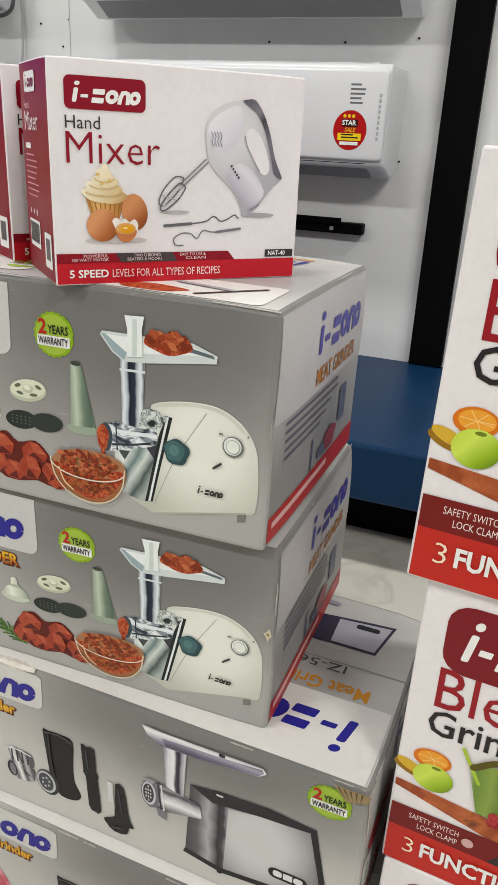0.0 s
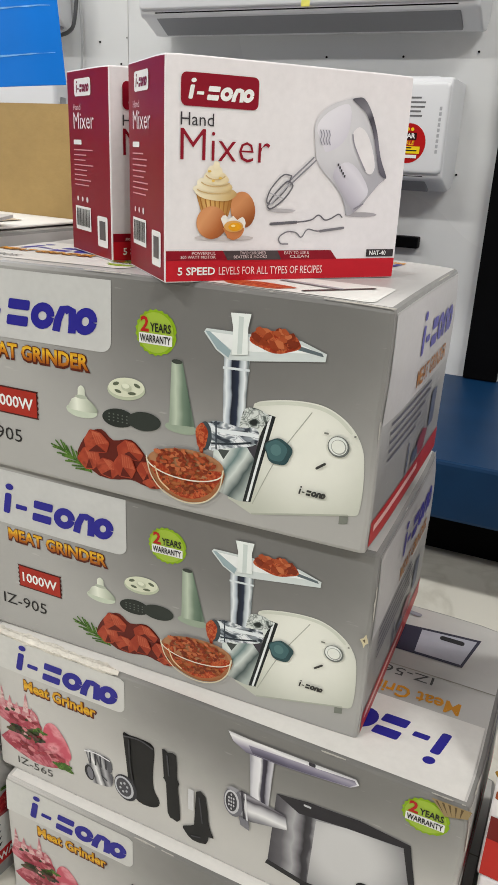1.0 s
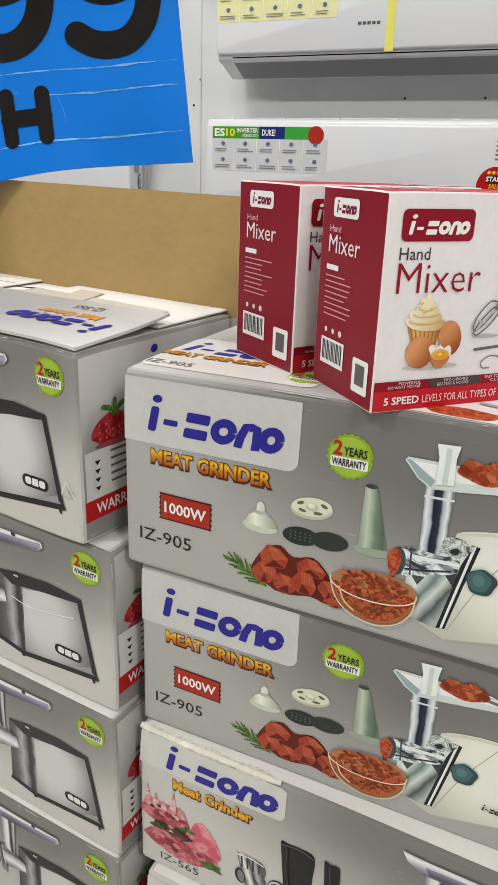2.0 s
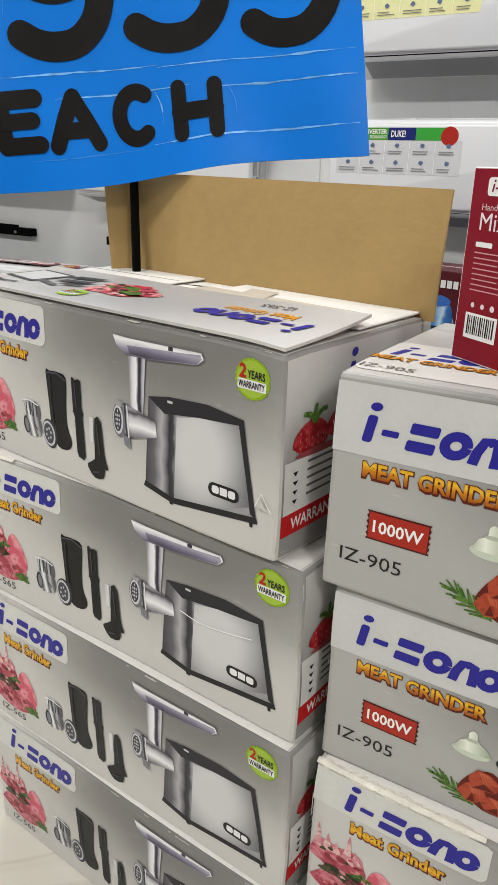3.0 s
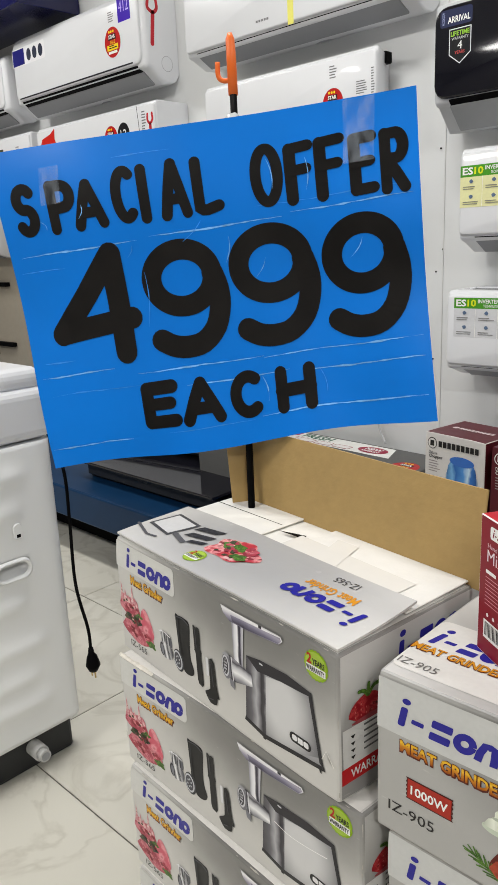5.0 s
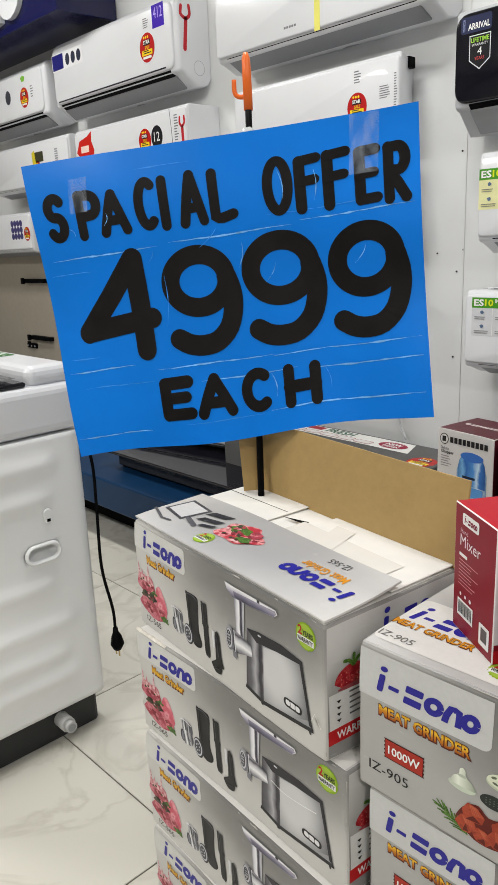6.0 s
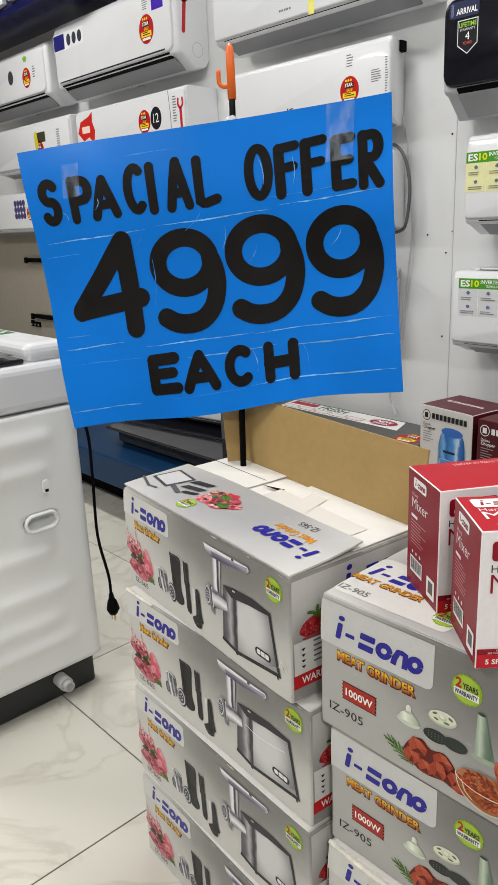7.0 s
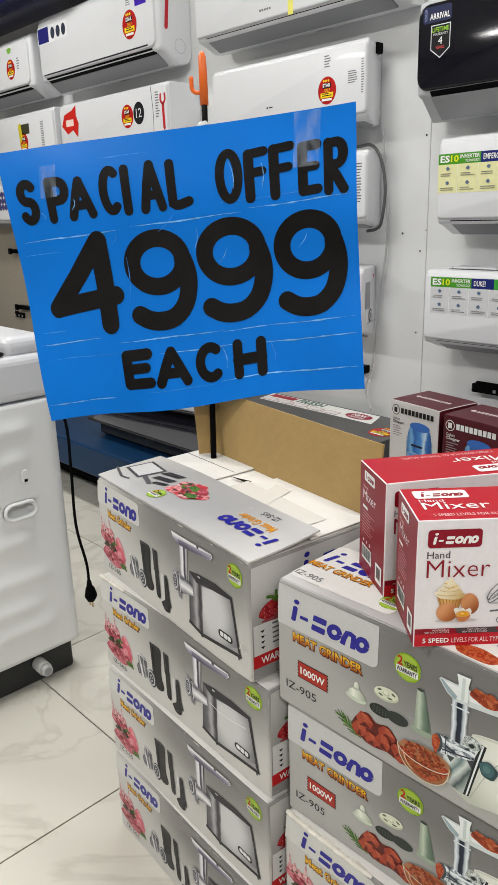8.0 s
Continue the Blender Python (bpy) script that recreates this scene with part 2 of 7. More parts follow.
def ell(cx, cy, rx, ry=None, n=28, turn=0.0, wob=0.0, seed=0):
    ry = rx if ry is None else ry
    c, s, out = math.cos(radians(turn)), math.sin(radians(turn)), []
    for k in range(n):
        t = 2 * math.pi * k / n
        q = 1 + wob * math.sin(5 * t + seed) + wob * 0.7 * math.sin(3 * t + 2 * seed)
        x, y = rx * q * math.cos(t), ry * q * math.sin(t)
        out.append((cx + c * x - s * y, cy + s * x + c * y))
    return out


def seal(cx, cy, r, teeth=22):
    return [(cx + (r if k % 2 else r * 0.93) * math.cos(math.pi * k / teeth), cy + (r if k % 2 else r * 0.93) * math.sin(math.pi * k / teeth)) for k in range(2 * teeth)]


def ribbon(pts, w, cap=True):
    """The outline strip of a pen stroke of width w with round ends: a list of quads and end fans."""
    P = [Vector((x, y)) for x, y in pts]
    left, right = [], []
    for i, p in enumerate(P):
        a, b = P[max(i - 1, 0)], P[min(i + 1, len(P) - 1)]
        d = (b - a).normalized()
        n = Vector((-d.y, d.x)) * w / 2
        left.append(p + n), right.append(p - n)
    polys = [[tuple(left[i]), tuple(right[i]), tuple(right[i + 1]), tuple(left[i + 1])] for i in range(len(P) - 1)]
    if cap:
        for p, q, s in ((P[0], P[1], -1), (P[-1], P[-2], -1)):
            d = (p - q).normalized()
            a0 = math.atan2(d.y, d.x) - math.pi / 2
            polys.append([(p.x + w / 2 * math.cos(a0 + math.pi * k / 8), p.y + w / 2 * math.sin(a0 + math.pi * k / 8)) for k in range(9)])
    return polys


def closed(pts, n=4):
    """A smooth closed outline through the given points."""
    m = len(pts)
    return curve2([pts[(i - 2) % m] for i in range(m + 4)], n)[2 * n:-2 * n - 1]


def cut(pts, n):
    """A closed outline with cut, slightly softened corners."""
    m = len(pts)
    return [q for i in range(m) for q in (tuple(Vector(pts[i]).lerp(Vector(pts[i - 1]), 0.1)), tuple(Vector(pts[i]).lerp(Vector(pts[(i + 1) % m]), 0.1)))]


def heap(cx, cy, rx, ry, n, size, mats, seed=1):
    """A printed heap of small uneven lumps."""
    r, out = random.Random(seed), []
    for k in range(n):
        a, q = r.uniform(0, 6.28), math.sqrt(r.random())
        s = size * r.uniform(0.6, 1.2)
        out.append((ell(cx + rx * q * math.cos(a), cy + ry * q * math.sin(a), s, s * 0.62, 9, r.uniform(-40, 40), 0.1, k), mats[k % len(mats)]))
    return out


def lump(cx, cy, rx, ry, seed):
    """A printed cut piece of meat: an uneven body, paler upper facets with fibres, and a dark cut side."""
    r = random.Random(seed + 60)
    P = [(cx + rx * q * math.cos(a), cy + ry * q * math.sin(a)) for a, q in [(k * math.pi / 3 + r.uniform(-0.3, 0.3), r.uniform(0.85, 1.2)) for k in range(6)]]
    mid = (cx + rx * r.uniform(-0.1, 0.25), cy + ry * r.uniform(-0.25, 0.05))
    near = [tuple(Vector(p).lerp(Vector((cx, cy)), 0.10)) for p in P]
    top, side = [near[0], near[1], near[2], mid], [near[4], near[5], mid]
    fibres = [q for k in range(4) for q in ribbon([tuple(Vector(near[2]).lerp(Vector(near[1]), 0.15 + 0.22 * k)), tuple(Vector(mid).lerp(Vector(near[0]), 0.2 * k))], min(rx, ry) * 0.05, False)]
    return [(cut(P, 3), MEAT), (top, mottled("meat_print_light", [(150, 56, 34), (172, 74, 48), (190, 98, 68)], 90)), (side, MEAT_LOW), (fibres, ink(186, 96, 68))]


def curve2(pts, n=6):
    return [(v.x, v.y) for v in smooth_path([(x, y, 0) for x, y in pts], n)]


def arc2(cx, cy, rx, ry, a0, a1, n=16):
    return [(cx + rx * math.cos(radians(a0 + (a1 - a0) * k / n)), cy + ry * math.sin(radians(a0 + (a1 - a0) * k / n))) for k in range(n + 1)]


GLYPHS = {}


def text_polys(s, bold=0.0, shear=0.0):
    """Triangles of a line of text in the built-in font, and its bounds."""
    key = (s, bold, shear)
    if key not in GLYPHS:
        cu = bpy.data.curves.new("writing", "FONT")
        cu.body, cu.size, cu.offset, cu.shear, cu.resolution_u = s, 1.0, bold, shear, 2
        ob = bpy.data.objects.new("writing", cu)
        scene.collection.objects.link(ob)
        me = bpy.data.meshes.new_from_object(ob)
        co = [(v.co.x, v.co.y) for v in me.vertices]
        polys = [[co[i] for i in p.vertices] for p in me.polygons]
        xs, ys = [c[0] for c in co], [c[1] for c in co]
        GLYPHS[key] = polys, (min(xs), min(ys), max(xs), max(ys))
        bpy.data.objects.remove(ob), bpy.data.curves.remove(cu), bpy.data.meshes.remove(me)
    return GLYPHS[key]


def text(s, x0, y0, x1, y1, bold=0.0, shear=0.0):
    """A line of text fitted into a rectangle."""
    polys, (a, b, c, d) = text_polys(s, bold, shear)
    return [[(x0 + (x - a) / (c - a) * (x1 - x0), y0 + (y - b) / (d - b) * (y1 - y0)) for x, y in p] for p in polys]


def mark_blocks(x0, y0, x1, y1, slant=0.25):
    """A word mark as plain shapes: a stem with a dot, a dash, two bars, a ring, an arch and a ring."""
    w, h = x1 - x0, y1 - y0
    lo, hi, p = y0, y0 + h * 0.70, h * 0.235
    X = lambda f: x0 + f * w  # noqa: E731

    def ring(cx, rx):
        cy, ry, n = (lo + hi) / 2, (hi - lo) / 2 - p / 2, 18
        q = [(cx + rx * math.cos(2 * math.pi * k / n), cy + ry * math.sin(2 * math.pi * k / n)) for k in range(n + 1)]
        return ribbon(q, p, False)
    arch = [(X(0.70), lo), (X(0.705), lo + h * 0.3), (X(0.73), hi - h * 0.12), (X(0.77), hi - p / 2), (X(0.81), hi - h * 0.14), (X(0.825), lo + h * 0.25), (X(0.83), lo)]
    shapes = ([rect(X(-0.005), lo, X(0.060), hi, w * 0.02), ell(X(0.03), y1 - h * 0.08, w * 0.040, h * 0.11, 14), rect(X(0.11), lo + h * 0.24, X(0.22), lo + h * 0.40, w * 0.01),
               rect(X(0.28), lo, X(0.46), lo + p * 1.15, w * 0.015), rect(X(0.28), hi - p * 1.15, X(0.46), hi, w * 0.015)]
              + ring(X(0.575), w * 0.066) + ribbon(arch, p, False) + ring(X(0.925), w * 0.06))
    return [[(x + slant * 0.8 * (y - lo), y) for x, y in q] for q in shapes]


def lines_of_print(x0, y0, x1, y1, n, fill=0.45, seed=1):
    """Small print that cannot be read: thin bars of uneven length."""
    r, out, step = random.Random(seed), [], (y1 - y0) / n
    for k in range(n):
        out.append(rect(x0, y1 - (k + 1) * step + step * (1 - fill), x0 + (x1 - x0) * r.uniform(0.6, 1), y1 - k * step))
    return out


class Sheet:
    """A face of a box on which things are printed. m takes (u, v, height) to the box; warp bends it as the box is bent."""

    def __init__(self, parent, m, warp=None):
        self.parent, self.m, self.warp = parent, m, warp or (lambda p: p)

    def put(self, name, layers, label="", level=0):
        """One printed picture: layers of (polygons, material), each a little above the one before."""
        bm, mats = bmesh.new(), []
        step = min(0.0002, 0.0016 / len(layers))
        for k, (polys, mat) in enumerate(layers):
            if polys and isinstance(polys[0][0], (int, float)):
                polys = [polys]
            if mat not in mats:
                mats.append(mat)
            h = 0.0005 + step * k + 0.0002 * level
            for p in polys:
                try:
                    f = bm.faces.new([bm.verts.new((x, y, h)) for x, y in p])
                except ValueError:
                    continue
                f.material_index = mats.index(mat)
        bmesh.ops.triangulate(bm, faces=[f for f in bm.faces if len(f.verts) > 4])
        for _ in range(4):
            long = [e for e in bm.edges if e.calc_length() > 0.025]
            if not long:
                break
            bmesh.ops.subdivide_edges(bm, edges=long, cuts=1)
            bmesh.ops.triangulate(bm, faces=[f for f in bm.faces if len(f.verts) > 4])
        for f in bm.faces:
            f.normal_update()
            if f.normal.z < 0:
                f.normal_flip()
        for v in bm.verts:
            v.co = self.warp(self.m @ v.co)
        return part(name, bm, mats, self.parent, label)


def face_m(o, u, v):
    u, v = Vector(u), Vector(v)
    n = u.cross(v)
    return Matrix(((u.x, v.x, n.x, o[0]), (u.y, v.y, n.y, o[1]), (u.z, v.z, n.z, o[2]), (0, 0, 0, 1)))


def faces_of(w, d, h):
    return dict(front=face_m((0, 0, 0), (1, 0, 0), (0, 0, 1)), right=face_m((w, 0, 0), (0, 1, 0), (0, 0, 1)),
                left=face_m((0, d, 0), (0, -1, 0), (0, 0, 1)), top=face_m((0, 0, h), (1, 0, 0), (0, 1, 0)),
                top_turned=face_m((w, d, h), (-1, 0, 0), (0, -1, 0)))


def bent(seed, amp, w, d, h):
    """A slight, smooth bend of a carton: sides swell, and knocked corners sag; the bottom stays flat."""
    off = Vector((seed * 3.7, seed * 1.3, seed * 2.1))
    r = random.Random(seed * 17)
    reach = 0.30 * min(d, h)
    knocks = [(Vector(c), Vector(push) * amp * r.uniform(0.3, 1.5)) for c, push in (((w, 0, h), (-0.9, 0.9, -1.1)), ((0, 0, h), (0.4, 0.8, -0.6)), ((w, 0, 0.0), (-1.2, 0.8, 0.0)), ((w, d, h), (-0.9, -0.5, -0.9)), ((w, 0, h * 0.55), (-0.8, 0.6, 0.0)))]

    def warp(p):
        for c, push in knocks:
            near = max(0.0, 1 - (p - c).length / reach)
            p = p + push * near * near
        q = p * 4.5 + off
        k = min(1.0, max(0.0, p.z / 0.03))
        return p + Vector((noise.noise(q), noise.noise(q + Vector((9, 0, 0))), 0.6 * k * noise.noise(q + Vector((0, 9, 0))))) * amp
    return warp


def carton_body(name, w, d, h, mats, parent, warp, bevel=0.004, cuts=(14, 8, 7), label="", top=True):
    """A closed card box, each side its own print: mats = front, back, left, right, top, bottom."""
    bm = box_bm(0, 0, 0, w, d, h)
    for axis, n, size in ((0, cuts[0], w), (1, cuts[1], d), (2, cuts[2], h)):
        for k in [0.012 / size, 1 - 0.012 / size] + [i / n for i in range(1, n)]:
            co, no = Vector((0, 0, 0)), Vector((0, 0, 0))
            co[axis], no[axis] = size * k, 1
            bmesh.ops.bisect_plane(bm, geom=bm.verts[:] + bm.edges[:] + bm.faces[:], plane_co=co, plane_no=no)
    for f in bm.faces:
        n = f.normal
        f.material_index = 0 if n.y < -0.5 else 1 if n.y > 0.5 else 2 if n.x < -0.5 else 3 if n.x > 0.5 else 4 if n.z > 0.5 else 5
    edges = [e for e in bm.edges if len(e.link_faces) == 2 and e.calc_face_angle(0) > 1]
    bmesh.ops.bevel(bm, geom=edges, offset=bevel, segments=2, affect="EDGES", profile=0.5)
    for v in bm.verts:
        v.co = warp(v.co)
    return part(name, bm, mats, parent, label)


def worn_edges(box, w, d, h, warp, seed, strength=1.0):
    """Whitened, ragged card where the edges of a carton have been rubbed."""
    r = random.Random(seed)
    for name, a, b, n1, n2 in (("front", (0, 0, h), (w, 0, h), (0, -1, 0), (0, 0, 1)), ("right", (w, 0, h), (w, d, h), (1, 0, 0), (0, 0, 1)), ("corner", (w, 0, 0), (w, 0, h), (0, -1, 0), (1, 0, 0)), ("rear", (0, 0, 0), (0, 0, h), (0, -1, 0), (-1, 0, 0))):
        A, B, N1, N2 = Vector(a), Vector(b), Vector(n1), Vector(n2)
        n = int((B - A).length / 0.0035)
        bm = bmesh.new()
        rows = []
        for i in range(n + 1):
            p = A.lerp(B, i / n)
            k = noise.noise(Vector((i * 0.11, seed * 7.1, len(name)))) + 0.35 * noise.noise(Vector((i * 0.9, seed * 3.3, len(name))))
            wd = max(0.0, k - 0.22) * 0.0022 * strength
            out = 0.0003
            x1, x2 = wd * r.uniform(0.5, 1.3), wd * r.uniform(0.5, 1.3)
            rows.append([bm.verts.new(warp(q)) for q in (p + N1 * out - N2 * x1, p + (N1 + N2) * 0.0001, p + N2 * out - N1 * x2)] if wd > 0.0 else None)
        for p, q in zip(rows, rows[1:]):
            if p and q:
                bm.faces.new((p[0], q[0], q[1], p[1])), bm.faces.new((p[1], q[1], q[2], p[2]))
        if bm.faces:
            bmesh.ops.recalc_face_normals(bm, faces=bm.faces)
            tagged(part("worn_edge", bm, surface("rubbed_card", (0.46, 0.44, 0.40), 0.8, vary=0.15, scale=120, spec=0.1), box, "rubbed pale carton edge"), kind="stuff")
        else:
            bm.free()



def torn_edge(box, w, d, h, warp, x0, x1, deep, seed):
    """The top front edge of a carton with its print torn off: pale bare card, ragged on both faces."""
    r, bm, rows = random.Random(seed), bmesh.new(), []
    n = int((x1 - x0) / 0.003)
    for i in range(n + 1):
        x = x0 + (x1 - x0) * i / n
        k = deep * (0.25 + 0.75 * abs(noise.noise(Vector((x * 31, seed, 0))) + 0.5 * noise.noise(Vector((x * 140, seed, 3))))) * min(1, (n - i) / 6, (i + 2) / 4)
        rows.append([bm.verts.new(warp(Vector(p))) for p in ((x, -0.0012, h - 0.0015 - k), (x, -0.0016 - 0.001 * r.random(), h - 0.001), (x, 0.0015, h + 0.0014 + 0.001 * r.random()), (x, 0.002 + 1.6 * k, h + 0.0010))])
    for p, q in zip(rows, rows[1:]):
        for j in range(3):
            bm.faces.new((p[j], q[j], q[j + 1], p[j + 1]))
    bmesh.ops.recalc_face_normals(bm, faces=bm.faces)
    part("torn_edge", bm, surface("bare_card", (0.74, 0.71, 0.64), 0.85, vary=0.22, scale=90, bump=0.5, bscale=250, spec=0.1, wear=0.5, dirt=(0.30, 0.25, 0.17)), box, "torn pale edge of bare card")


# ---- the room ----
def setting(name, bm, mat, label):
    return tagged(part(name, bm, mat), label, kind="structure")


X0, X1, Y0 = -5.6, 2.4, -2.6
GROUT = surface("tile_joint", (0.16, 0.15, 0.13), 0.8)


def tile_material():
    m, tree, bsdf = nodes_of("polished_floor_tile")
    N, L = tree.nodes.new, tree.links.new
    co, oi = N("ShaderNodeTexCoord"), N("ShaderNodeObjectInfo")
    ad = N("ShaderNodeVectorMath"); ad.operation = "MULTIPLY_ADD"
    ad.inputs[1].default_value = (7, 7, 7)
    cmb = N("ShaderNodeCombineXYZ")
    L(oi.outputs["Random"], cmb.inputs[0]), L(oi.outputs["Random"], cmb.inputs[1])
    L(cmb.outputs[0], ad.inputs[0]), L(co.outputs["Object"], ad.inputs[2])
    n1 = N("ShaderNodeTexNoise"); n1.inputs["Scale"].default_value, n1.inputs["Detail"].default_value, n1.inputs["Distortion"].default_value = 2.2, 8, 1.8
    n2 = N("ShaderNodeTexNoise"); n2.inputs["Scale"].default_value, n2.inputs["Detail"].default_value = 14, 6
    L(ad.outputs[0], n1.inputs["Vector"]), L(ad.outputs[0], n2.inputs["Vector"])
    # veins where the large noise crosses its middle
    ab = N("ShaderNodeMath"); ab.operation = "SUBTRACT"; ab.inputs[1].default_value = 0.5
    L(n1.outputs["Fac"], ab.inputs[0])
    aa = N("ShaderNodeMath"); aa.operation = "ABSOLUTE"
    L(ab.outputs[0], aa.inputs[0])
    vein = N("ShaderNodeMapRange")
    vein.inputs[2].default_value, vein.inputs[3].default_value, vein.inputs[4].default_value = 0.035, 0.5, 0.0
    L(aa.outputs[0], vein.inputs[0])
    vm = N("ShaderNodeMath"); vm.operation = "MULTIPLY"
    L(vein.outputs[0], vm.inputs[0]), L(n2.outputs["Fac"], vm.inputs[1])
    mx = N("ShaderNodeMix"); mx.data_type = "RGBA"
    mx.inputs[6].default_value, mx.inputs[7].default_value = (0.66, 0.64, 0.57, 1), (0.34, 0.31, 0.25, 1)
    L(vm.outputs[0], mx.inputs[0]), L(mx.outputs[2], bsdf.inputs["Base Color"])
    rr = N("ShaderNodeMapRange"); rr.inputs[3].default_value, rr.inputs[4].default_value = 0.12, 0.3
    L(n2.outputs["Fac"], rr.inputs[0]), L(rr.outputs[0], bsdf.inputs["Roughness"])
    return m


floor = setting("floor", box_bm(X0, Y0, FLOOR - 0.12, X1, WALL, FLOOR - 0.004), GROUT, "recessed joints under pale polished floor tiles")
# Unseen walls added to close the room; dark grey so they bounce little fill light.
UNSEEN_WALL = surface("unseen_wall_dark", (0.24, 0.235, 0.23), 0.6, vary=0.06, scale=4)
wall_north = setting("wall_north", box_bm(X0 - 0.15, WALL, 0, X1 + 0.15, WALL + 0.15, CEIL), WALL_PAINT, "glossy white panelled shop wall with screw holes")
setting("wall_south", box_bm(X0 - 0.15, Y0 - 0.15, 0, X1 + 0.15, Y0, CEIL), UNSEEN_WALL, "unseen added wall, dark grey to hold down bounced light")
setting("wall_west", box_bm(X0 - 0.15, Y0, 0, X0, WALL, CEIL), UNSEEN_WALL, "unseen added wall, dark grey to hold down bounced light")
setting("wall_east", box_bm(X1, Y0, 0, X1 + 0.15, WALL, CEIL), UNSEEN_WALL, "unseen added wall, dark grey to hold down bounced light")
setting("ceiling", box_bm(X0 - 0.15, Y0 - 0.15, CEIL, X1 + 0.15, WALL + 0.15, CEIL + 0.1), surface("ceiling_paint", (0.62, 0.62, 0.61), 0.8), "plain white shop ceiling")

# plinth, skirting and the tall black strip
setting("trim", box_bm(X0, 1.43, 0.205, X1, WALL - 0.002, 0.335, bevel=0.008), NAVY, "long dark blue laminate display plinth along the wall")
setting("baseboard", box_bm(X0, 1.62, FLOOR - 0.003, X1, WALL - 0.003, 0.2045), DARK_PLASTIC, "recessed black toe board under the plinth")
setting("trim", box_bm(-0.147, WALL - 0.03, 0.337, -0.055, WALL - 0.001, CEIL, bevel=0.002), DARK_PLASTIC, "tall narrow black strip on the white wall")
# joint and screw holes of the wall panels
setting("trim", box_bm(-1.2615, WALL - 0.003, 0.337, -1.2585, WALL - 0.0005, CEIL), surface("panel_joint", (0.70, 0.70, 0.69), 0.6), "thin vertical joint between white wall panels")
bm = bmesh.new()
for sx, sz in ((-1.276, 1.51), (-1.262, 1.205), (-1.36, 1.195), (-1.285, 1.135), (-1.29, 0.85), (-0.23, 1.16), (-0.42, 1.15), (-0.63, 1.15), (-0.245, 0.87)):
    bmesh.ops.create_cone(bm, cap_ends=True, segments=8, radius1=0.0028, radius2=0.0028, depth=0.004, matrix=pose(sx, WALL - 0.001, sz, 90))
setting("trim", bm, DARK_PLASTIC, "small dark screw holes in the white wall")
# beige cabinet panel far along the wall
setting("trim", box_bm(X0, WALL - 0.025, 0.337, -3.55, WALL - 0.001, 1.47, bevel=0.003), surface("beige_panel", (0.36, 0.32, 0.26), 0.5, vary=0.06), "beige laminate wall panel with small black hooks")


# ---- cartons of the meat grinders ----
PURPLE, ORANGE_INK, DARKINK = ink(38, 34, 140), ink(206, 138, 26), ink(34, 32, 32)
GREEN, RED, CREAM = ink(134, 170, 22), ink(176, 28, 28), ink(222, 226, 212)
WHITE_INK = ink(236, 236, 234)
MEAT = mottled("meat_print", [(112, 34, 18), (150, 54, 32), (172, 72, 46)], 70)
MINCE = mottled("mince_print", [(74, 16, 6), (150, 48, 20), (198, 100, 58)], 260)
PINK_MEAT = mottled("steak_print", [(96, 34, 40), (166, 66, 82), (208, 128, 138)], 70)
GREENERY = mottled("herb_print", [(24, 42, 14), (58, 92, 30), (92, 130, 50)], 220)
CHOPS = [ink(176, 76, 88), ink(132, 44, 54), ink(204, 124, 130), ink(56, 62, 38), ink(160, 60, 72), ink(222, 176, 174)]
LUMPS = [ink(122, 44, 20), ink(166, 76, 40), ink(142, 56, 26), ink(188, 104, 64)]
BERRY = mottled("berry_print", [(70, 6, 12), (146, 20, 32), (188, 60, 62)], 120)
DEEP, PALE, MIDST = (20, 26, 40), (226, 232, 236), (138, 148, 158)
CHUTE = band_print("chute_print", (0.2745, 0), (0.2975, 0), [(0.0, MIDST), (0.14, PALE), (0.28, (170, 182, 194)), (0.36, DEEP), (0.58, (38, 46, 66)), (0.66, (176, 186, 192)), (0.80, PALE), (0.92, (96, 106, 110)), (1.0, (190, 196, 196))])
FOOT = band_print("foot_print", (0.268, 0.07), (0.306, 0.05), [(0.0, (196, 206, 204)), (0.3, (224, 230, 226)), (0.48, (104, 128, 128)), (0.62, (206, 214, 210)), (0.8, (70, 84, 84)), (1.0, (170, 180, 176))])
SHAFT = band_print("shaft_print", (0.2975, 0), (0.3205, 0), [(0.0, (150, 150, 160)), (0.16, (214, 214, 220)), (0.40, (236, 236, 240)), (0.52, (60, 56, 72)), (0.66, (40, 36, 50)), (0.74, (150, 148, 160)), (0.88, (200, 200, 206)), (1.0, (70, 66, 78))])
BARREL = band_print("barrel_print", (0, 0.076), (0, 0.112), [(0.0, (60, 58, 66)), (0.2, (150, 150, 156)), (0.42, (236, 236, 238)), (0.6, (190, 190, 196)), (0.74, (70, 66, 76)), (0.86, (150, 148, 156)), (1.0, (50, 46, 56))])
FLANK = band_print("flank_print", (0.318, 0), (0.362, 0), [(0.0, (60, 58, 64)), (0.3, (96, 94, 100)), (0.55, (170, 170, 174)), (0.68, (120, 118, 124)), (0.78, (44, 42, 48)), (0.9, (64, 62, 68)), (1.0, (150, 150, 154))])
RINGS = band_print("ring_print", (0.115, 0.030), (0.149, 0.040), [(0.0, (70, 70, 76)), (0.2, (220, 220, 224)), (0.4, (90, 90, 96)), (0.55, (236, 236, 238)), (0.7, (60, 60, 66)), (0.85, (180, 180, 184)), (1.0, (90, 90, 96))])
TRAY = band_print("tray_print", (0, 0.162), (0, 0.181), [(0.0, (96, 92, 112)), (0.35, (150, 146, 164)), (0.6, (206, 204, 212)), (0.8, (236, 236, 238)), (1.0, (190, 190, 196))])
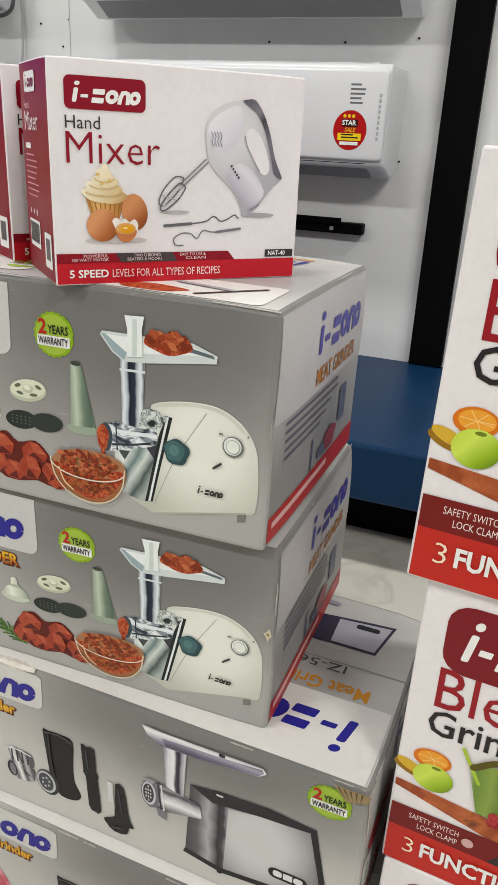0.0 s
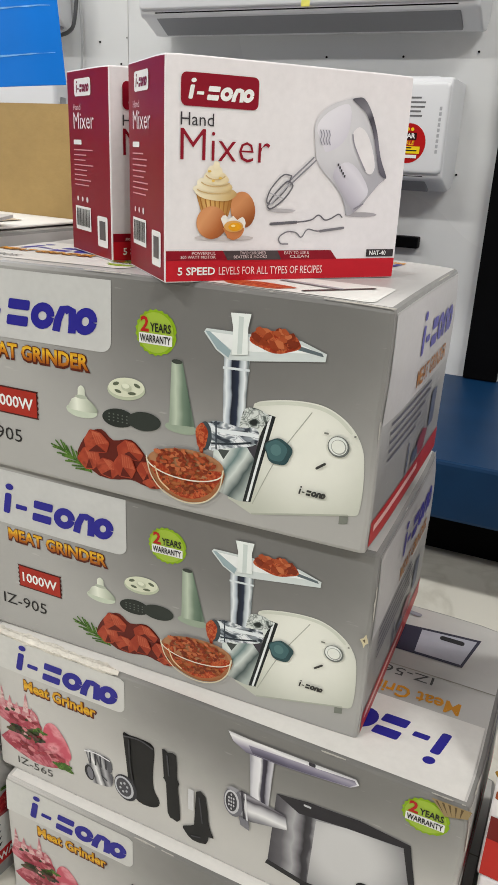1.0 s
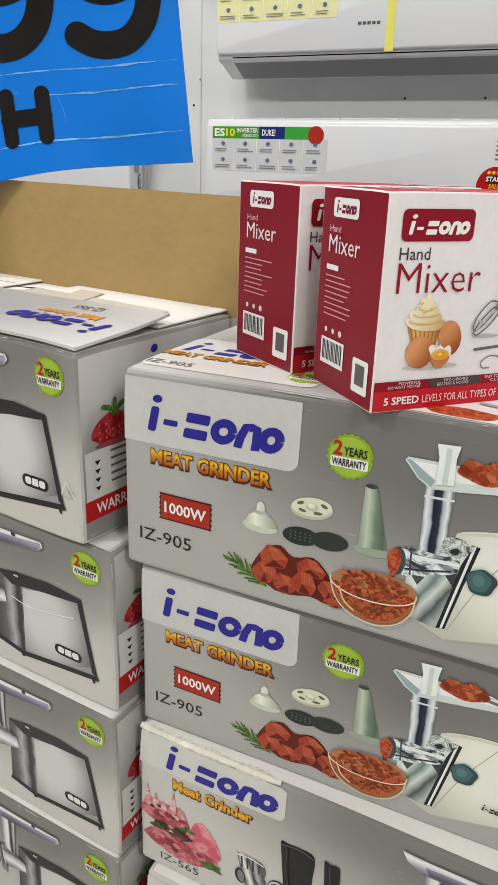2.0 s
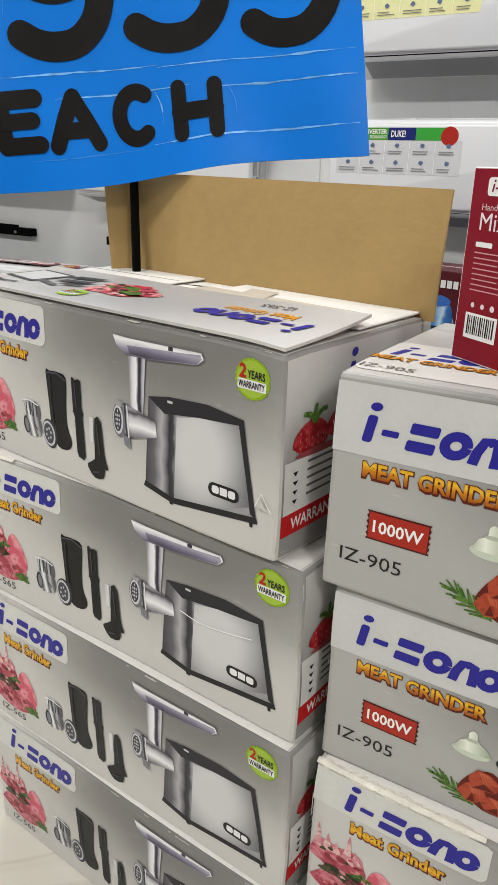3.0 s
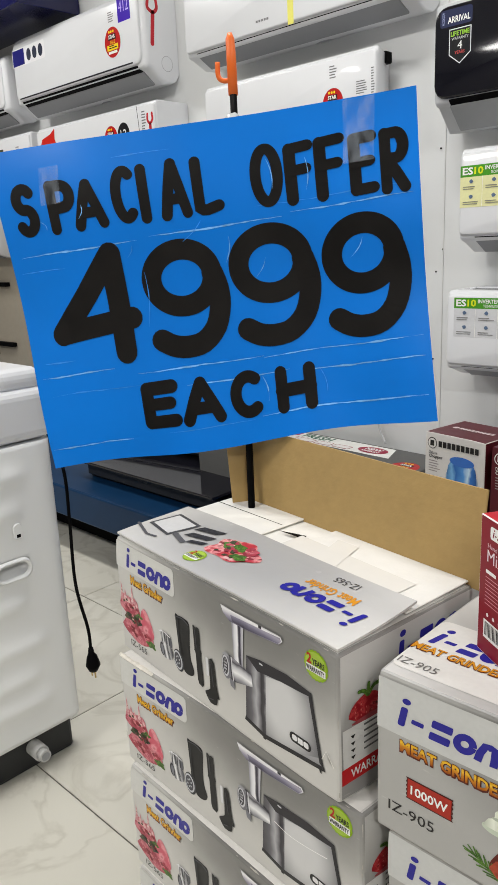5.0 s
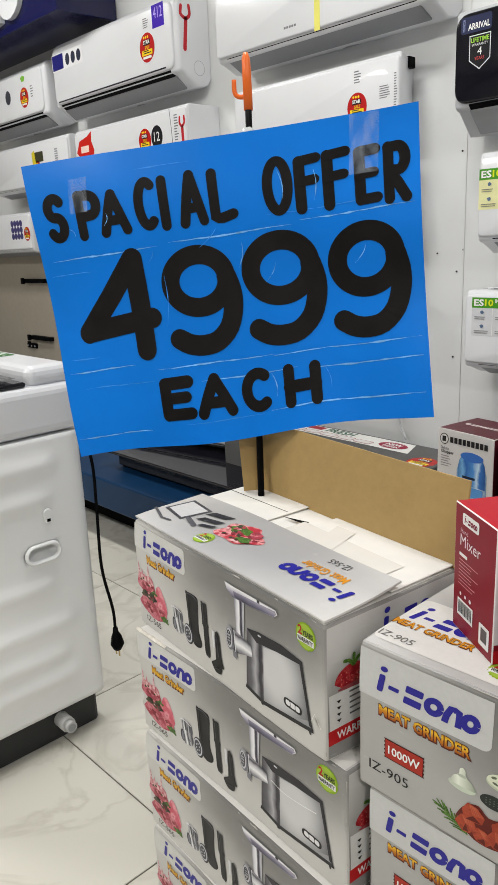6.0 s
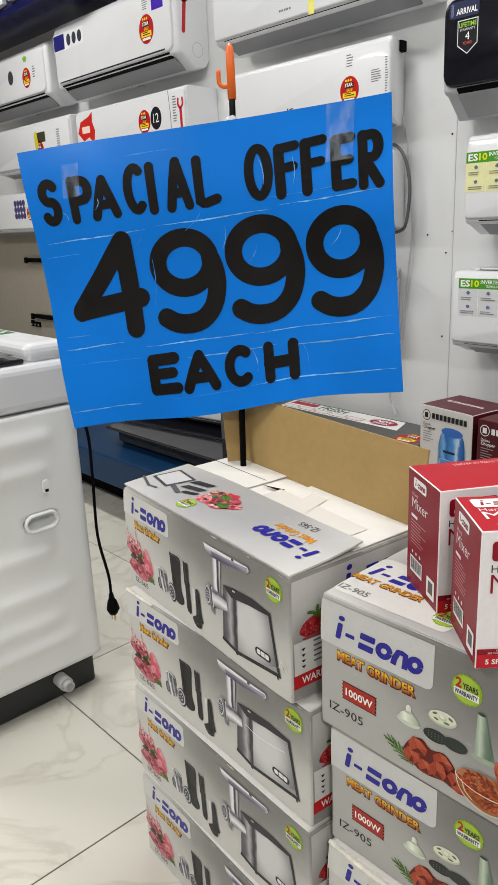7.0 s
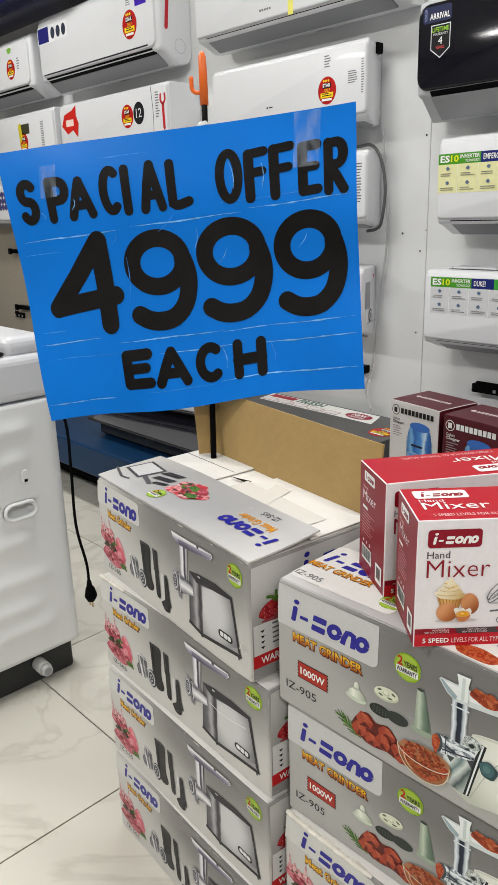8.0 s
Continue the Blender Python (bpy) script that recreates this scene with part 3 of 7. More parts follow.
CREAM_BODY = carton_print("cream_body_print", (0.50, 0.52, 0.45), (0.80, 0.81, 0.74), (0.345, 0, 0.085), (0.075, 9, 0.085))
MEAT_LOW = ink(92, 24, 14)
STEEL = carton_print("brushed_print", (0.13, 0.13, 0.145), (0.60, 0.60, 0.61), (0.39, 0, 0.085), (0.075, 9, 0.09))


def badge(sheet, cx, cy, r):
    sheet.put("warranty_badge", [(seal(cx, cy, r), GREEN), (ell(cx, cy, r * 0.86, turn=0, n=36), ink(156, 184, 62)), (rect(cx - r * 0.80, cy - r * 0.50, cx + r * 0.80, cy - r * 0.05, 0.001), WHITE_INK),
              (text("2", cx - r * 0.72, cy + r * 0.0, cx - r * 0.32, cy + r * 0.66, 0.03), RED), (text("YEARS", cx - r * 0.26, cy + r * 0.04, cx + r * 0.74, cy + r * 0.42, 0.02), DARKINK),
              (text("WARRANTY", cx - r * 0.74, cy - r * 0.43, cx + r * 0.74, cy - r * 0.10, 0.02), DARKINK)], "scalloped green two-year warranty badge")


def title(sheet, s, x0, y0, x1, y1):
    """An orange heading with a dark outline behind it."""
    sheet.put("heading", [(text(s, x0 - 0.0008, y0 - 0.0022, x1 + 0.0020, y1 + 0.0006, 0.075), ink(84, 30, 14)), (text(s, x0, y0, x1, y1, 0.035), band_print("heading_gold_%d" % round(y0 * 1e4), (0, y0 - 0.0065), (0, y1 - 0.0065), [(0.0, (150, 74, 14)), (0.45, (196, 124, 24)), (0.75, (228, 180, 44)), (1.0, (206, 150, 30))]))], "orange heading with a dark outline")


def front_905(S):
    S.put("logo_panel", [([(0.001, 0.137), (0.08, 0.1375)] + arc2(0.159, 0.1475, 0.011, 0.010, -90, 0, 6) + [(0.1705, 0.199), (0.001, 0.199)], ink(196, 197, 196))])
    S.put("logo", [(mark_blocks(0.026, 0.150, 0.152, 0.184), PURPLE)], "purple word mark in plain rounded shapes", 2)
    title(S, "MEAT GRINDER", 0.029, 0.119, 0.147, 0.133)
    S.put("power_label", [([(0.037 + 0.0016 * (k % 2), 0.064 + 0.0027 * k) for k in range(10, -1, -1)] + [(0.092 - 0.0016 * (k % 2), 0.064 + 0.0027 * k) for k in range(11)], ink(70, 20, 16)), (rect(0.0392, 0.0655, 0.0898, 0.0895), ink(164, 40, 26)), (text("1000W", 0.043, 0.0715, 0.086, 0.083, 0.02), WHITE_INK)], "red ticket-shaped power label")
    S.put("model_number", [(text("IZ-905", 0.016, 0.037, 0.071, 0.050), DARKINK)])
    badge(S, 0.213, 0.161, 0.0195)
    S.put("cone_picture", [(ell(0.139, 0.0815, 0.0165, 0.0065), ink(196, 206, 188)), (closed([(0.1235, 0.082), (0.1545, 0.082), (0.151, 0.090), (0.1435, 0.095), (0.1425, 0.102), (0.139, 0.105), (0.1355, 0.102), (0.1345, 0.095), (0.127, 0.090)]), band_print("nozzle_print", (0.124, 0), (0.155, 0), [(0.0, (176, 184, 168)), (0.35, (234, 238, 224)), (0.6, (206, 212, 196)), (1.0, (150, 160, 142))])), (ell(0.1390, 0.0945, 0.0065, 0.0018), ink(176, 184, 168))])
    S.put("disc_picture", [(ell(0.185, 0.1085, 0.019, 0.0095, turn=8), ink(184, 192, 168)), (ell(0.185, 0.1105, 0.018, 0.0085, turn=8), ink(214, 218, 196)), ([ell(0.175, 0.1125, 0.0034, 0.0016, 10, 20), ell(0.196, 0.1135, 0.0034, 0.0016, 10, -20), ell(0.191, 0.1060, 0.0042, 0.0014, 10, 5), ell(0.177, 0.1060, 0.0036, 0.0014, 10, -10)], ink(96, 104, 84)), (ell(0.1855, 0.1105, 0.0052, 0.0034, 14), ink(190, 196, 172)), (ell(0.1850, 0.1118, 0.0036, 0.0022, 12), ink(226, 230, 210))])
    S.put("plate_picture", [(ell(0.177, 0.0815, 0.0165, 0.0085, turn=4), ink(38, 44, 40)), (ell(0.203, 0.083, 0.0165, 0.0085, turn=4), ink(46, 52, 48)), ([ell(0.168 + 0.0045 * i, 0.0785 + 0.003 * j, 0.0009, 0.0007, 6) for i in range(5) for j in range(3)], ink(98, 104, 98))])
    S.put("tube_picture", [(ell(0.239, 0.0835, 0.0155, 0.005), ink(150, 164, 146)), ([(0.2275, 0.085), (0.2515, 0.087), (0.2385, 0.14), (0.2285, 0.14)], band_print("nozzle_tube_print", (0.228, 0), (0.2505, 0), [(0.0, (150, 164, 146)), (0.22, (186, 198, 180)), (0.5, (110, 130, 112)), (0.8, (82, 102, 88)), (1.0, (120, 138, 120))])), (ell(0.2335, 0.14, 0.005, 0.002, 12), ink(60, 66, 60))])
    mass = closed([(0.133, 0.034), (0.137, 0.050), (0.147, 0.063), (0.160, 0.068), (0.172, 0.060), (0.190, 0.064), (0.203, 0.054), (0.213, 0.040), (0.227, 0.026), (0.206, 0.023), (0.190, 0.026), (0.170, 0.022), (0.150, 0.024)], 3)
    tagged(S.put("meat_picture", [(mass, MEAT_LOW)] + [q for k, (cx, cy, rx, ry) in enumerate(((0.146, 0.038, 0.0125, 0.0115), (0.166, 0.032, 0.0135, 0.0095), (0.1555, 0.054, 0.0145, 0.0120), (0.189, 0.053, 0.0150, 0.0095), (0.183, 0.037, 0.0120, 0.0115), (0.206, 0.037, 0.0095, 0.0105), (0.213, 0.027, 0.0100, 0.0045))) for q in lump(cx, cy, rx, ry, k)], "printed picture of cut red meat"), kind="stuff")
    needles = []
    for k in range(22):
        q = k / 21
        bx, by = 0.148 - 0.032 * q, 0.024 + 0.017 * q
        an = radians(152 + (38 if k % 2 else -38) * (1 - 0.6 * q) + 9 * math.sin(5.1 * k))
        needles += ribbon([(bx, by), (bx + (0.011 + 0.004 * math.sin(3 * k)) * math.cos(an), by + 0.013 * math.sin(an))], 0.0017)
    S.put("herb_picture", [(needles + ribbon([(0.148, 0.024), (0.114, 0.042)], 0.0018), GREENERY)])
    S.put("grinder_picture", [
        ([(0.284, 0.030), (0.300, 0.104)] + curve2([(0.303, 0.1165), (0.310, 0.1200), (0.328, 0.1240), (0.346, 0.1257), (0.360, 0.1245), (0.373, 0.1190), (0.384, 0.1100), (0.391, 0.0985), (0.3938, 0.0860), (0.3948, 0.0620), (0.3940, 0.0450), (0.3915, 0.0405), (0.3850, 0.0385), (0.345, 0.0290), (0.306, 0.0200)], 4), CREAM_BODY), (ribbon(curve2([(0.306, 0.0208), (0.345, 0.0298), (0.385, 0.0392)]), 0.0016), ink(172, 176, 164)), (ribbon(curve2([(0.306, 0.1165), (0.328, 0.1215), (0.346, 0.1232), (0.360, 0.1218), (0.372, 0.1165), (0.382, 0.1080)]), 0.0030), ink(206, 210, 198)),
        ([(0.379, 0.03), (0.386, 0.032), (0.386, 0.038), (0.379, 0.037)], ink(120, 124, 116)),
        (ribbon(curve2([(0.306, 0.03), (0.325, 0.075), (0.35, 0.118)]), 0.0008), ink(168, 172, 160)),
        ([(0.281, 0.034), (0.298, 0.03), (0.313, 0.108), (0.303, 0.112), (0.283, 0.083)], BARREL),
        ([(0.2975, 0.03), (0.3045, 0.031), (0.3215, 0.109), (0.3135, 0.11)], ink(28, 32, 34)),
        ([(0.3005, 0.031), (0.3025, 0.031), (0.3185, 0.109), (0.3165, 0.109)], ink(226, 230, 232)),
        ([(0.275, 0.152), (0.297, 0.153), (0.2955, 0.090), (0.277, 0.090)], CHUTE), ([(0.2745, 0.1425), (0.2975, 0.1435), (0.2975, 0.1415), (0.2745, 0.1405)], ink(214, 222, 226)), ([(0.2745, 0.1525), (0.2975, 0.1535), (0.2975, 0.1515), (0.2745, 0.1505)], ink(196, 204, 208)), ([(0.268, 0.036), (0.270, 0.074), (0.298, 0.080), (0.306, 0.070), (0.2975, 0.030), (0.292, 0.030)], FOOT), ([(0.273, 0.072), (0.284, 0.073), (0.279, 0.064)], ink(70, 76, 74)), (closed([(0.292, 0.082), (0.294, 0.108), (0.304, 0.113), (0.317, 0.108), (0.312, 0.098), (0.304, 0.078)]), chrome_print("casting_print", (120, 1, 120), (0.015, 0.02, 0.02), (0.16, 0.19, 0.18), (0.66, 0.70, 0.68))),
        (closed([(0.262, 0.0905), (0.273, 0.0965), (0.292, 0.0945), (0.307, 0.0960), (0.307, 0.083), (0.292, 0.077), (0.279, 0.0735), (0.264, 0.0700)], 3), chrome_print("hub_chrome_print", (70, 1, 130), (0.03, 0.04, 0.055), (0.30, 0.34, 0.38), (0.80, 0.83, 0.86))), (ribbon(curve2([(0.266, 0.0885), (0.280, 0.0885), (0.303, 0.0900)]), 0.0034), ink(226, 232, 236)), (ribbon(curve2([(0.268, 0.0760), (0.284, 0.0785), (0.302, 0.0830)]), 0.0018), ink(40, 50, 58)), (ribbon([(0.271, 0.0955), (0.272, 0.0720)], 0.0014), ink(52, 62, 72)), (ribbon([(0.2655, 0.0925), (0.2665, 0.0705)], 0.0020), ink(214, 222, 228)),
        (ell(0.2615, 0.0815, 0.0062, 0.0125), ink(60, 70, 76)), (ell(0.2585, 0.0810, 0.0056, 0.0112, wob=0.05), MINCE),
        ([(0.2555, 0.0735), (0.2605, 0.0725), (0.2600, 0.063), (0.2575, 0.065)], MINCE),
        ([(0.257, 0.168), (0.259, 0.171), (0.337, 0.172), (0.357, 0.165), (0.3565, 0.159), (0.30, 0.1505), (0.279, 0.1485), (0.268, 0.155)], ink(206, 214, 214)),
        ([(0.261, 0.1685), (0.336, 0.1695), (0.352, 0.1645), (0.300, 0.158), (0.281, 0.157)], ink(232, 236, 236)),
        ([(0.330, 0.1690), (0.3535, 0.1650), (0.3550, 0.1625), (0.334, 0.1648)], ink(92, 104, 110)), ([(0.2580, 0.1690), (0.2620, 0.1690), (0.2810, 0.1560), (0.2790, 0.1500), (0.2690, 0.1560)], ink(150, 170, 176)), (ell(0.3165, 0.1685, 0.0205, 0.0085, wob=0.05, seed=3), MINCE), *heap(0.3165, 0.170, 0.018, 0.0078, 30, 0.0040, LUMPS, 8),
        ([(0.282, 0.153), (0.2955, 0.155), (0.2945, 0.176), (0.2965, 0.187), (0.2795, 0.186), (0.282, 0.175)], ink(230, 236, 234)),
        ([(0.2865, 0.154), (0.2905, 0.155), (0.2905, 0.184), (0.2865, 0.184)], ink(200, 210, 208)),
        (ell(0.326, 0.081, 0.0112, 0.0112, 40, 0, 0.05), ink(44, 72, 76)), (ell(0.3245, 0.0815, 0.0086, 0.0090, 30, 0, 0.04), ink(66, 100, 104)), (ell(0.3240, 0.0820, 0.0045, 0.0048), ink(84, 120, 122)),
        (ell(0.3735, 0.0952, 0.0086), ink(104, 108, 106)), (ell(0.3731, 0.0956, 0.0074), ink(226, 230, 226)), (ell(0.3737, 0.0950, 0.0060), ink(150, 154, 150)), (ell(0.3734, 0.0952, 0.0053), ink(230, 233, 226)), (rect(0.3615, 0.1035, 0.3650, 0.1050), ink(120, 122, 116)), (rect(0.3850, 0.1050, 0.3866, 0.1066), ink(120, 122, 116)),
        (ribbon([(0.358, 0.074), (0.364, 0.079)], 0.002), ink(60, 60, 58)),
        (mark_blocks(0.345, 0.049, 0.366, 0.056), ink(50, 50, 48))], "printed picture of a white meat grinder with a steel head")

    glass, brim = ink(160, 104, 66), ink(226, 222, 206)
    S.put("bowl_picture", [(closed([(0.2075, 0.052), (0.213, 0.036), (0.226, 0.0235), (0.246, 0.0185), (0.265, 0.0235), (0.277, 0.037), (0.2805, 0.055), (0.262, 0.066), (0.226, 0.064)], 3), glass), (ell(0.244, 0.0535, 0.0360, 0.0130, turn=4), ink(168, 118, 82)),
                           (closed([(0.2105, 0.050), (0.217, 0.036), (0.230, 0.0255), (0.246, 0.0215), (0.262, 0.0265), (0.273, 0.038), (0.2775, 0.053), (0.244, 0.046)], 3), MINCE), *heap(0.245, 0.0365, 0.024, 0.0115, 90, 0.0026, [ink(140, 70, 34), ink(116, 50, 24), ink(164, 92, 50)], 5), *heap(0.243, 0.0560, 0.029, 0.0095, 130, 0.0027, LUMPS, 3),
                           (ribbon(arc2(0.244, 0.0530, 0.0365, 0.0135, 175, 365), 0.0011), brim), (ribbon(curve2([(0.2075, 0.052), (0.213, 0.036), (0.226, 0.0235), (0.246, 0.0185), (0.265, 0.0235), (0.277, 0.037), (0.2805, 0.055)]), 0.0012), ink(214, 204, 176)), (ribbon(curve2([(0.216, 0.046), (0.221, 0.034), (0.230, 0.027)]), 0.0014), ink(220, 190, 150))], "printed picture of minced meat in a glass bowl", 8)


def carton_905(m, seed, label):
    w, d, h = 0.403, 0.262, 0.199
    box = thing("meat_grinder_carton", m, label, "carton", "stacked meat grinder cartons")
    wp = bent(seed, 0.0026, w, d, h)
    carton_body("box", w, d, h, [SILVER, SIDE_CARD, SIDE_CARD, SIDE_CARD, TOP_CARD, WHITE_CARD], box, wp)
    F = faces_of(w, d, h)
    front_905(Sheet(box, Matrix.Translation((0, 0, -0.0065)) @ F["front"], wp))
    R = Sheet(box, F["right"], wp)
    R.put("side_panel", [(rect(0.004, 0.108, d - 0.004, h - 0.005), ink(184, 182, 182))], "pale side panel")
    R.put("side_logo", [(mark_blocks(0.10, 0.142, 0.235, 0.178, 0.1), ink(70, 64, 150))], "purple word mark in plain rounded shapes", 3)
    R.put("side_heading", [(text("MEAT GRINDER", 0.10, 0.114, 0.228, 0.130, 0.02), ink(170, 110, 40))], "", 3)
    R.put("side_print", [(lines_of_print(0.03, 0.066, 0.19, 0.104, 5, 0.35, seed), ink(96, 94, 104)), ([rect(0.105, 0.03, 0.109, 0.062), rect(0.125, 0.034, 0.15, 0.046, 0.003), rect(0.19, 0.05, 0.215, 0.088, 0.004)], ink(92, 96, 116)), (ell(0.165, 0.045, 0.02, 0.012, wob=0.1), ink(140, 60, 70))], "", 1)
    R.put("side_band", [(rect(0.004, 0.006, d - 0.004, 0.029), ink(176, 40, 40)), (lines_of_print(0.012, 0.013, 0.24, 0.023, 1, 0.6), ink(222, 176, 172))], "red band with small white print")
    worn_edges(box, w, d, h, wp, seed, 0.9)
    T = Sheet(box, F["top"], wp)
    T.put("top_logo", [(rect(0.003, 0.018, 0.17, 0.135, 0.01), ink(214, 212, 208)), (mark_blocks(0.012, 0.080, 0.130, 0.118), PURPLE)], "purple word mark in plain rounded shapes")
    T.put("top_heading", [(text("MEAT GRINDER", 0.002, 0.0585, 0.110, 0.0735, 0.05), ink(92, 30, 14)), (text("MEAT GRINDER", 0.003, 0.0600, 0.109, 0.0730, 0.025), ORANGE_INK)], "orange heading with a dark outline", 3)
    T.put("top_model_number", [(text("IZ-905", 0.006, 0.026, 0.052, 0.038), ink(110, 108, 106))], "", 3)
    badge(T, 0.155, 0.047, 0.018)
    T.put("top_picture", [(rect(0.235, 0.006, 0.385, 0.075, 0.008), ink(220, 220, 216)), (ell(0.29, 0.020, 0.03, 0.012, wob=0.06), MINCE), (ell(0.245, 0.02, 0.02, 0.010, wob=0.06), MEAT), (ribbon([(0.33, 0.015), (0.37, 0.06)], 0.004), DARKINK), (ribbon([(0.30, 0.05), (0.35, 0.04)], 0.006), ink(160, 160, 166))])
    T2 = Sheet(box, F["top_turned"], wp)
    T2.put("rear_heading", [(text("MEAT GRINDER", 0.05, 0.022, 0.13, 0.034, 0.02), ORANGE_INK), (mark_blocks(0.05, 0.038, 0.14, 0.066), PURPLE)])
    return box


def front_565(S):
    S.put("logo_panel", [([(0.001, 0.146), (0.08, 0.1463)] + arc2(0.157, 0.156, 0.009, 0.0095, -90, 0, 6) + [(0.1665, 0.188), (0.162, 0.191), (0.001, 0.191)], ink(206, 206, 203))])
    S.put("logo", [(mark_blocks(0.034, 0.152, 0.154, 0.186), PURPLE)], "purple word mark in plain rounded shapes", 2)
    title(S, "Meat Grinder", 0.042, 0.126, 0.132, 0.141)
    ribs = [[(0.004 + 0.0105 * k, 0.088), (0.0145 + 0.0105 * k, 0.088), (0.012 + 0.0105 * k + 0.003 * math.sin(3 * k), 0.102 + 0.008 * math.sin(2.3 * k + 1)), (0.0095 + 0.0105 * k + 0.004 * math.sin(3 * k), 0.112 + 0.011 * math.sin(2.3 * k + 1)), (0.007 + 0.0105 * k, 0.10)] for k in range(5)]
    S.put("steak_picture", [(ell(0.032, 0.082, 0.030, 0.020, wob=0.1, seed=3), PINK_MEAT), (ribs, mottled("rib_print", [(140, 66, 78), (196, 126, 134), (226, 196, 194)], 90)), (closed([(0.004, 0.044), (0.03, 0.030), (0.062, 0.026), (0.094, 0.040), (0.088, 0.056), (0.05, 0.062), (0.014, 0.062)]), PINK_MEAT), (closed([(0.062, 0.058), (0.066, 0.086), (0.078, 0.094), (0.092, 0.078), (0.099, 0.056), (0.088, 0.044), (0.07, 0.048)]), mottled("chop_print", [(150, 44, 62), (200, 86, 104), (226, 150, 158)], 50)),
          (ell(0.040, 0.064, 0.024, 0.0085, wob=0.2, seed=2), mottled("dark_herb_print", [(24, 32, 18), (52, 70, 34), (110, 80, 70)], 260)), (ell(0.088, 0.038, 0.012, 0.006, wob=0.2, seed=5), GREENERY), (ell(0.058, 0.074, 0.009, 0.005, wob=0.2, seed=7), GREENERY), *heap(0.038, 0.078, 0.026, 0.020, 26, 0.0042, CHOPS, 4), *heap(0.052, 0.046, 0.040, 0.013, 26, 0.0048, [CHOPS[0], CHOPS[4], CHOPS[2], CHOPS[1]], 9), *heap(0.044, 0.066, 0.022, 0.007, 16, 0.0036, [ink(34, 42, 24), ink(62, 76, 40), ink(90, 50, 50)], 2)], "printed picture of raw chops with herbs")
    S.put("model_number", [(text("IZ-565", 0.026, 0.014, 0.073, 0.024), ink(70, 68, 66))])
    S.put("cutter_picture", [(closed([(0.117, 0.0765), (0.131, 0.0785), (0.1465, 0.0755), (0.1480, 0.0590), (0.133, 0.0560), (0.1175, 0.0590)], 3), RINGS), ([q for k in range(4) for q in ribbon([(0.1225 + 0.0062 * k, 0.0750), (0.1230 + 0.0062 * k, 0.0610)], 0.0020)], ink(58, 58, 64)), (closed([(0.1160, 0.0575), (0.132, 0.0560), (0.1480, 0.0575), (0.1480, 0.0400), (0.136, 0.0355), (0.1210, 0.0360)], 3), RINGS), (ell(0.1215, 0.0470, 0.0058, 0.0105, 18, 8), ink(40, 40, 46)), (ell(0.1225, 0.0470, 0.0036, 0.0085, 18, 8), ink(120, 120, 128)), (ribbon([(0.137, 0.0500), (0.1425, 0.0455)], 0.0016), ink(54, 54, 60)), (ribbon(curve2([(0.117, 0.0765), (0.131, 0.0785), (0.1465, 0.0755)]), 0.0016), ink(226, 226, 230))])
    JET, EDGE_LIT = ink(16, 16, 18), ink(70, 70, 76)
    S.put("attachment_picture", [(closed([(0.1630, 0.1200), (0.1700, 0.1215), (0.1840, 0.1225), (0.1975, 0.1180), (0.1960, 0.0850), (0.1965, 0.0620), (0.2030, 0.0450), (0.1960, 0.0350), (0.1790, 0.0340), (0.1690, 0.0500), (0.1660, 0.0800)], 3), JET), (ell(0.1640, 0.0460, 0.0130, 0.0175, 22, 10), ink(48, 48, 54)), (ell(0.1625, 0.0460, 0.0108, 0.0150, 22, 10), ink(188, 190, 196)), (ell(0.1622, 0.0460, 0.0086, 0.0122, 22, 10), ink(70, 70, 76)), ([ell(0.1622 + 0.0042 * math.cos(k), 0.0460 + 0.0062 * math.sin(k), 0.0014, 0.0018, 7) for k in (0.3, 1.35, 2.4, 3.45, 4.5, 5.55)], ink(176, 178, 184)),
          (closed([(0.2070, 0.1215), (0.2130, 0.1200), (0.2220, 0.1205), (0.2225, 0.0900), (0.2255, 0.0840), (0.2235, 0.0780), (0.2260, 0.0350), (0.2180, 0.0315), (0.2120, 0.0380), (0.2105, 0.0780), (0.2070, 0.0830), (0.2095, 0.0900)], 2), JET),
          (closed([(0.2430, 0.0840), (0.2530, 0.0820), (0.2565, 0.0500), (0.2590, 0.0380), (0.2625, 0.0300), (0.2570, 0.0290), (0.2545, 0.0180), (0.2400, 0.0150), (0.2310, 0.0230), (0.2290, 0.0290), (0.2370, 0.0340), (0.2440, 0.0450)], 2), JET), (rect(0.2345, 0.056, 0.2405, 0.084, 0.001), ink(206, 207, 209)), (ribbon(curve2([(0.1645, 0.1185), (0.172, 0.1200), (0.184, 0.1210), (0.1965, 0.1165)]), 0.0018), EDGE_LIT), (ribbon(curve2([(0.1700, 0.115), (0.1705, 0.085), (0.1730, 0.060)]), 0.0018), ink(44, 44, 48)), (ribbon([(0.2125, 0.1160), (0.2140, 0.0900)], 0.0013), EDGE_LIT), (ribbon([(0.2465, 0.0780), (0.2500, 0.0450)], 0.0013), EDGE_LIT), (ribbon([(0.2390, 0.0215), (0.2480, 0.0240)], 0.0016), EDGE_LIT)], "printed picture of black feeding attachments")
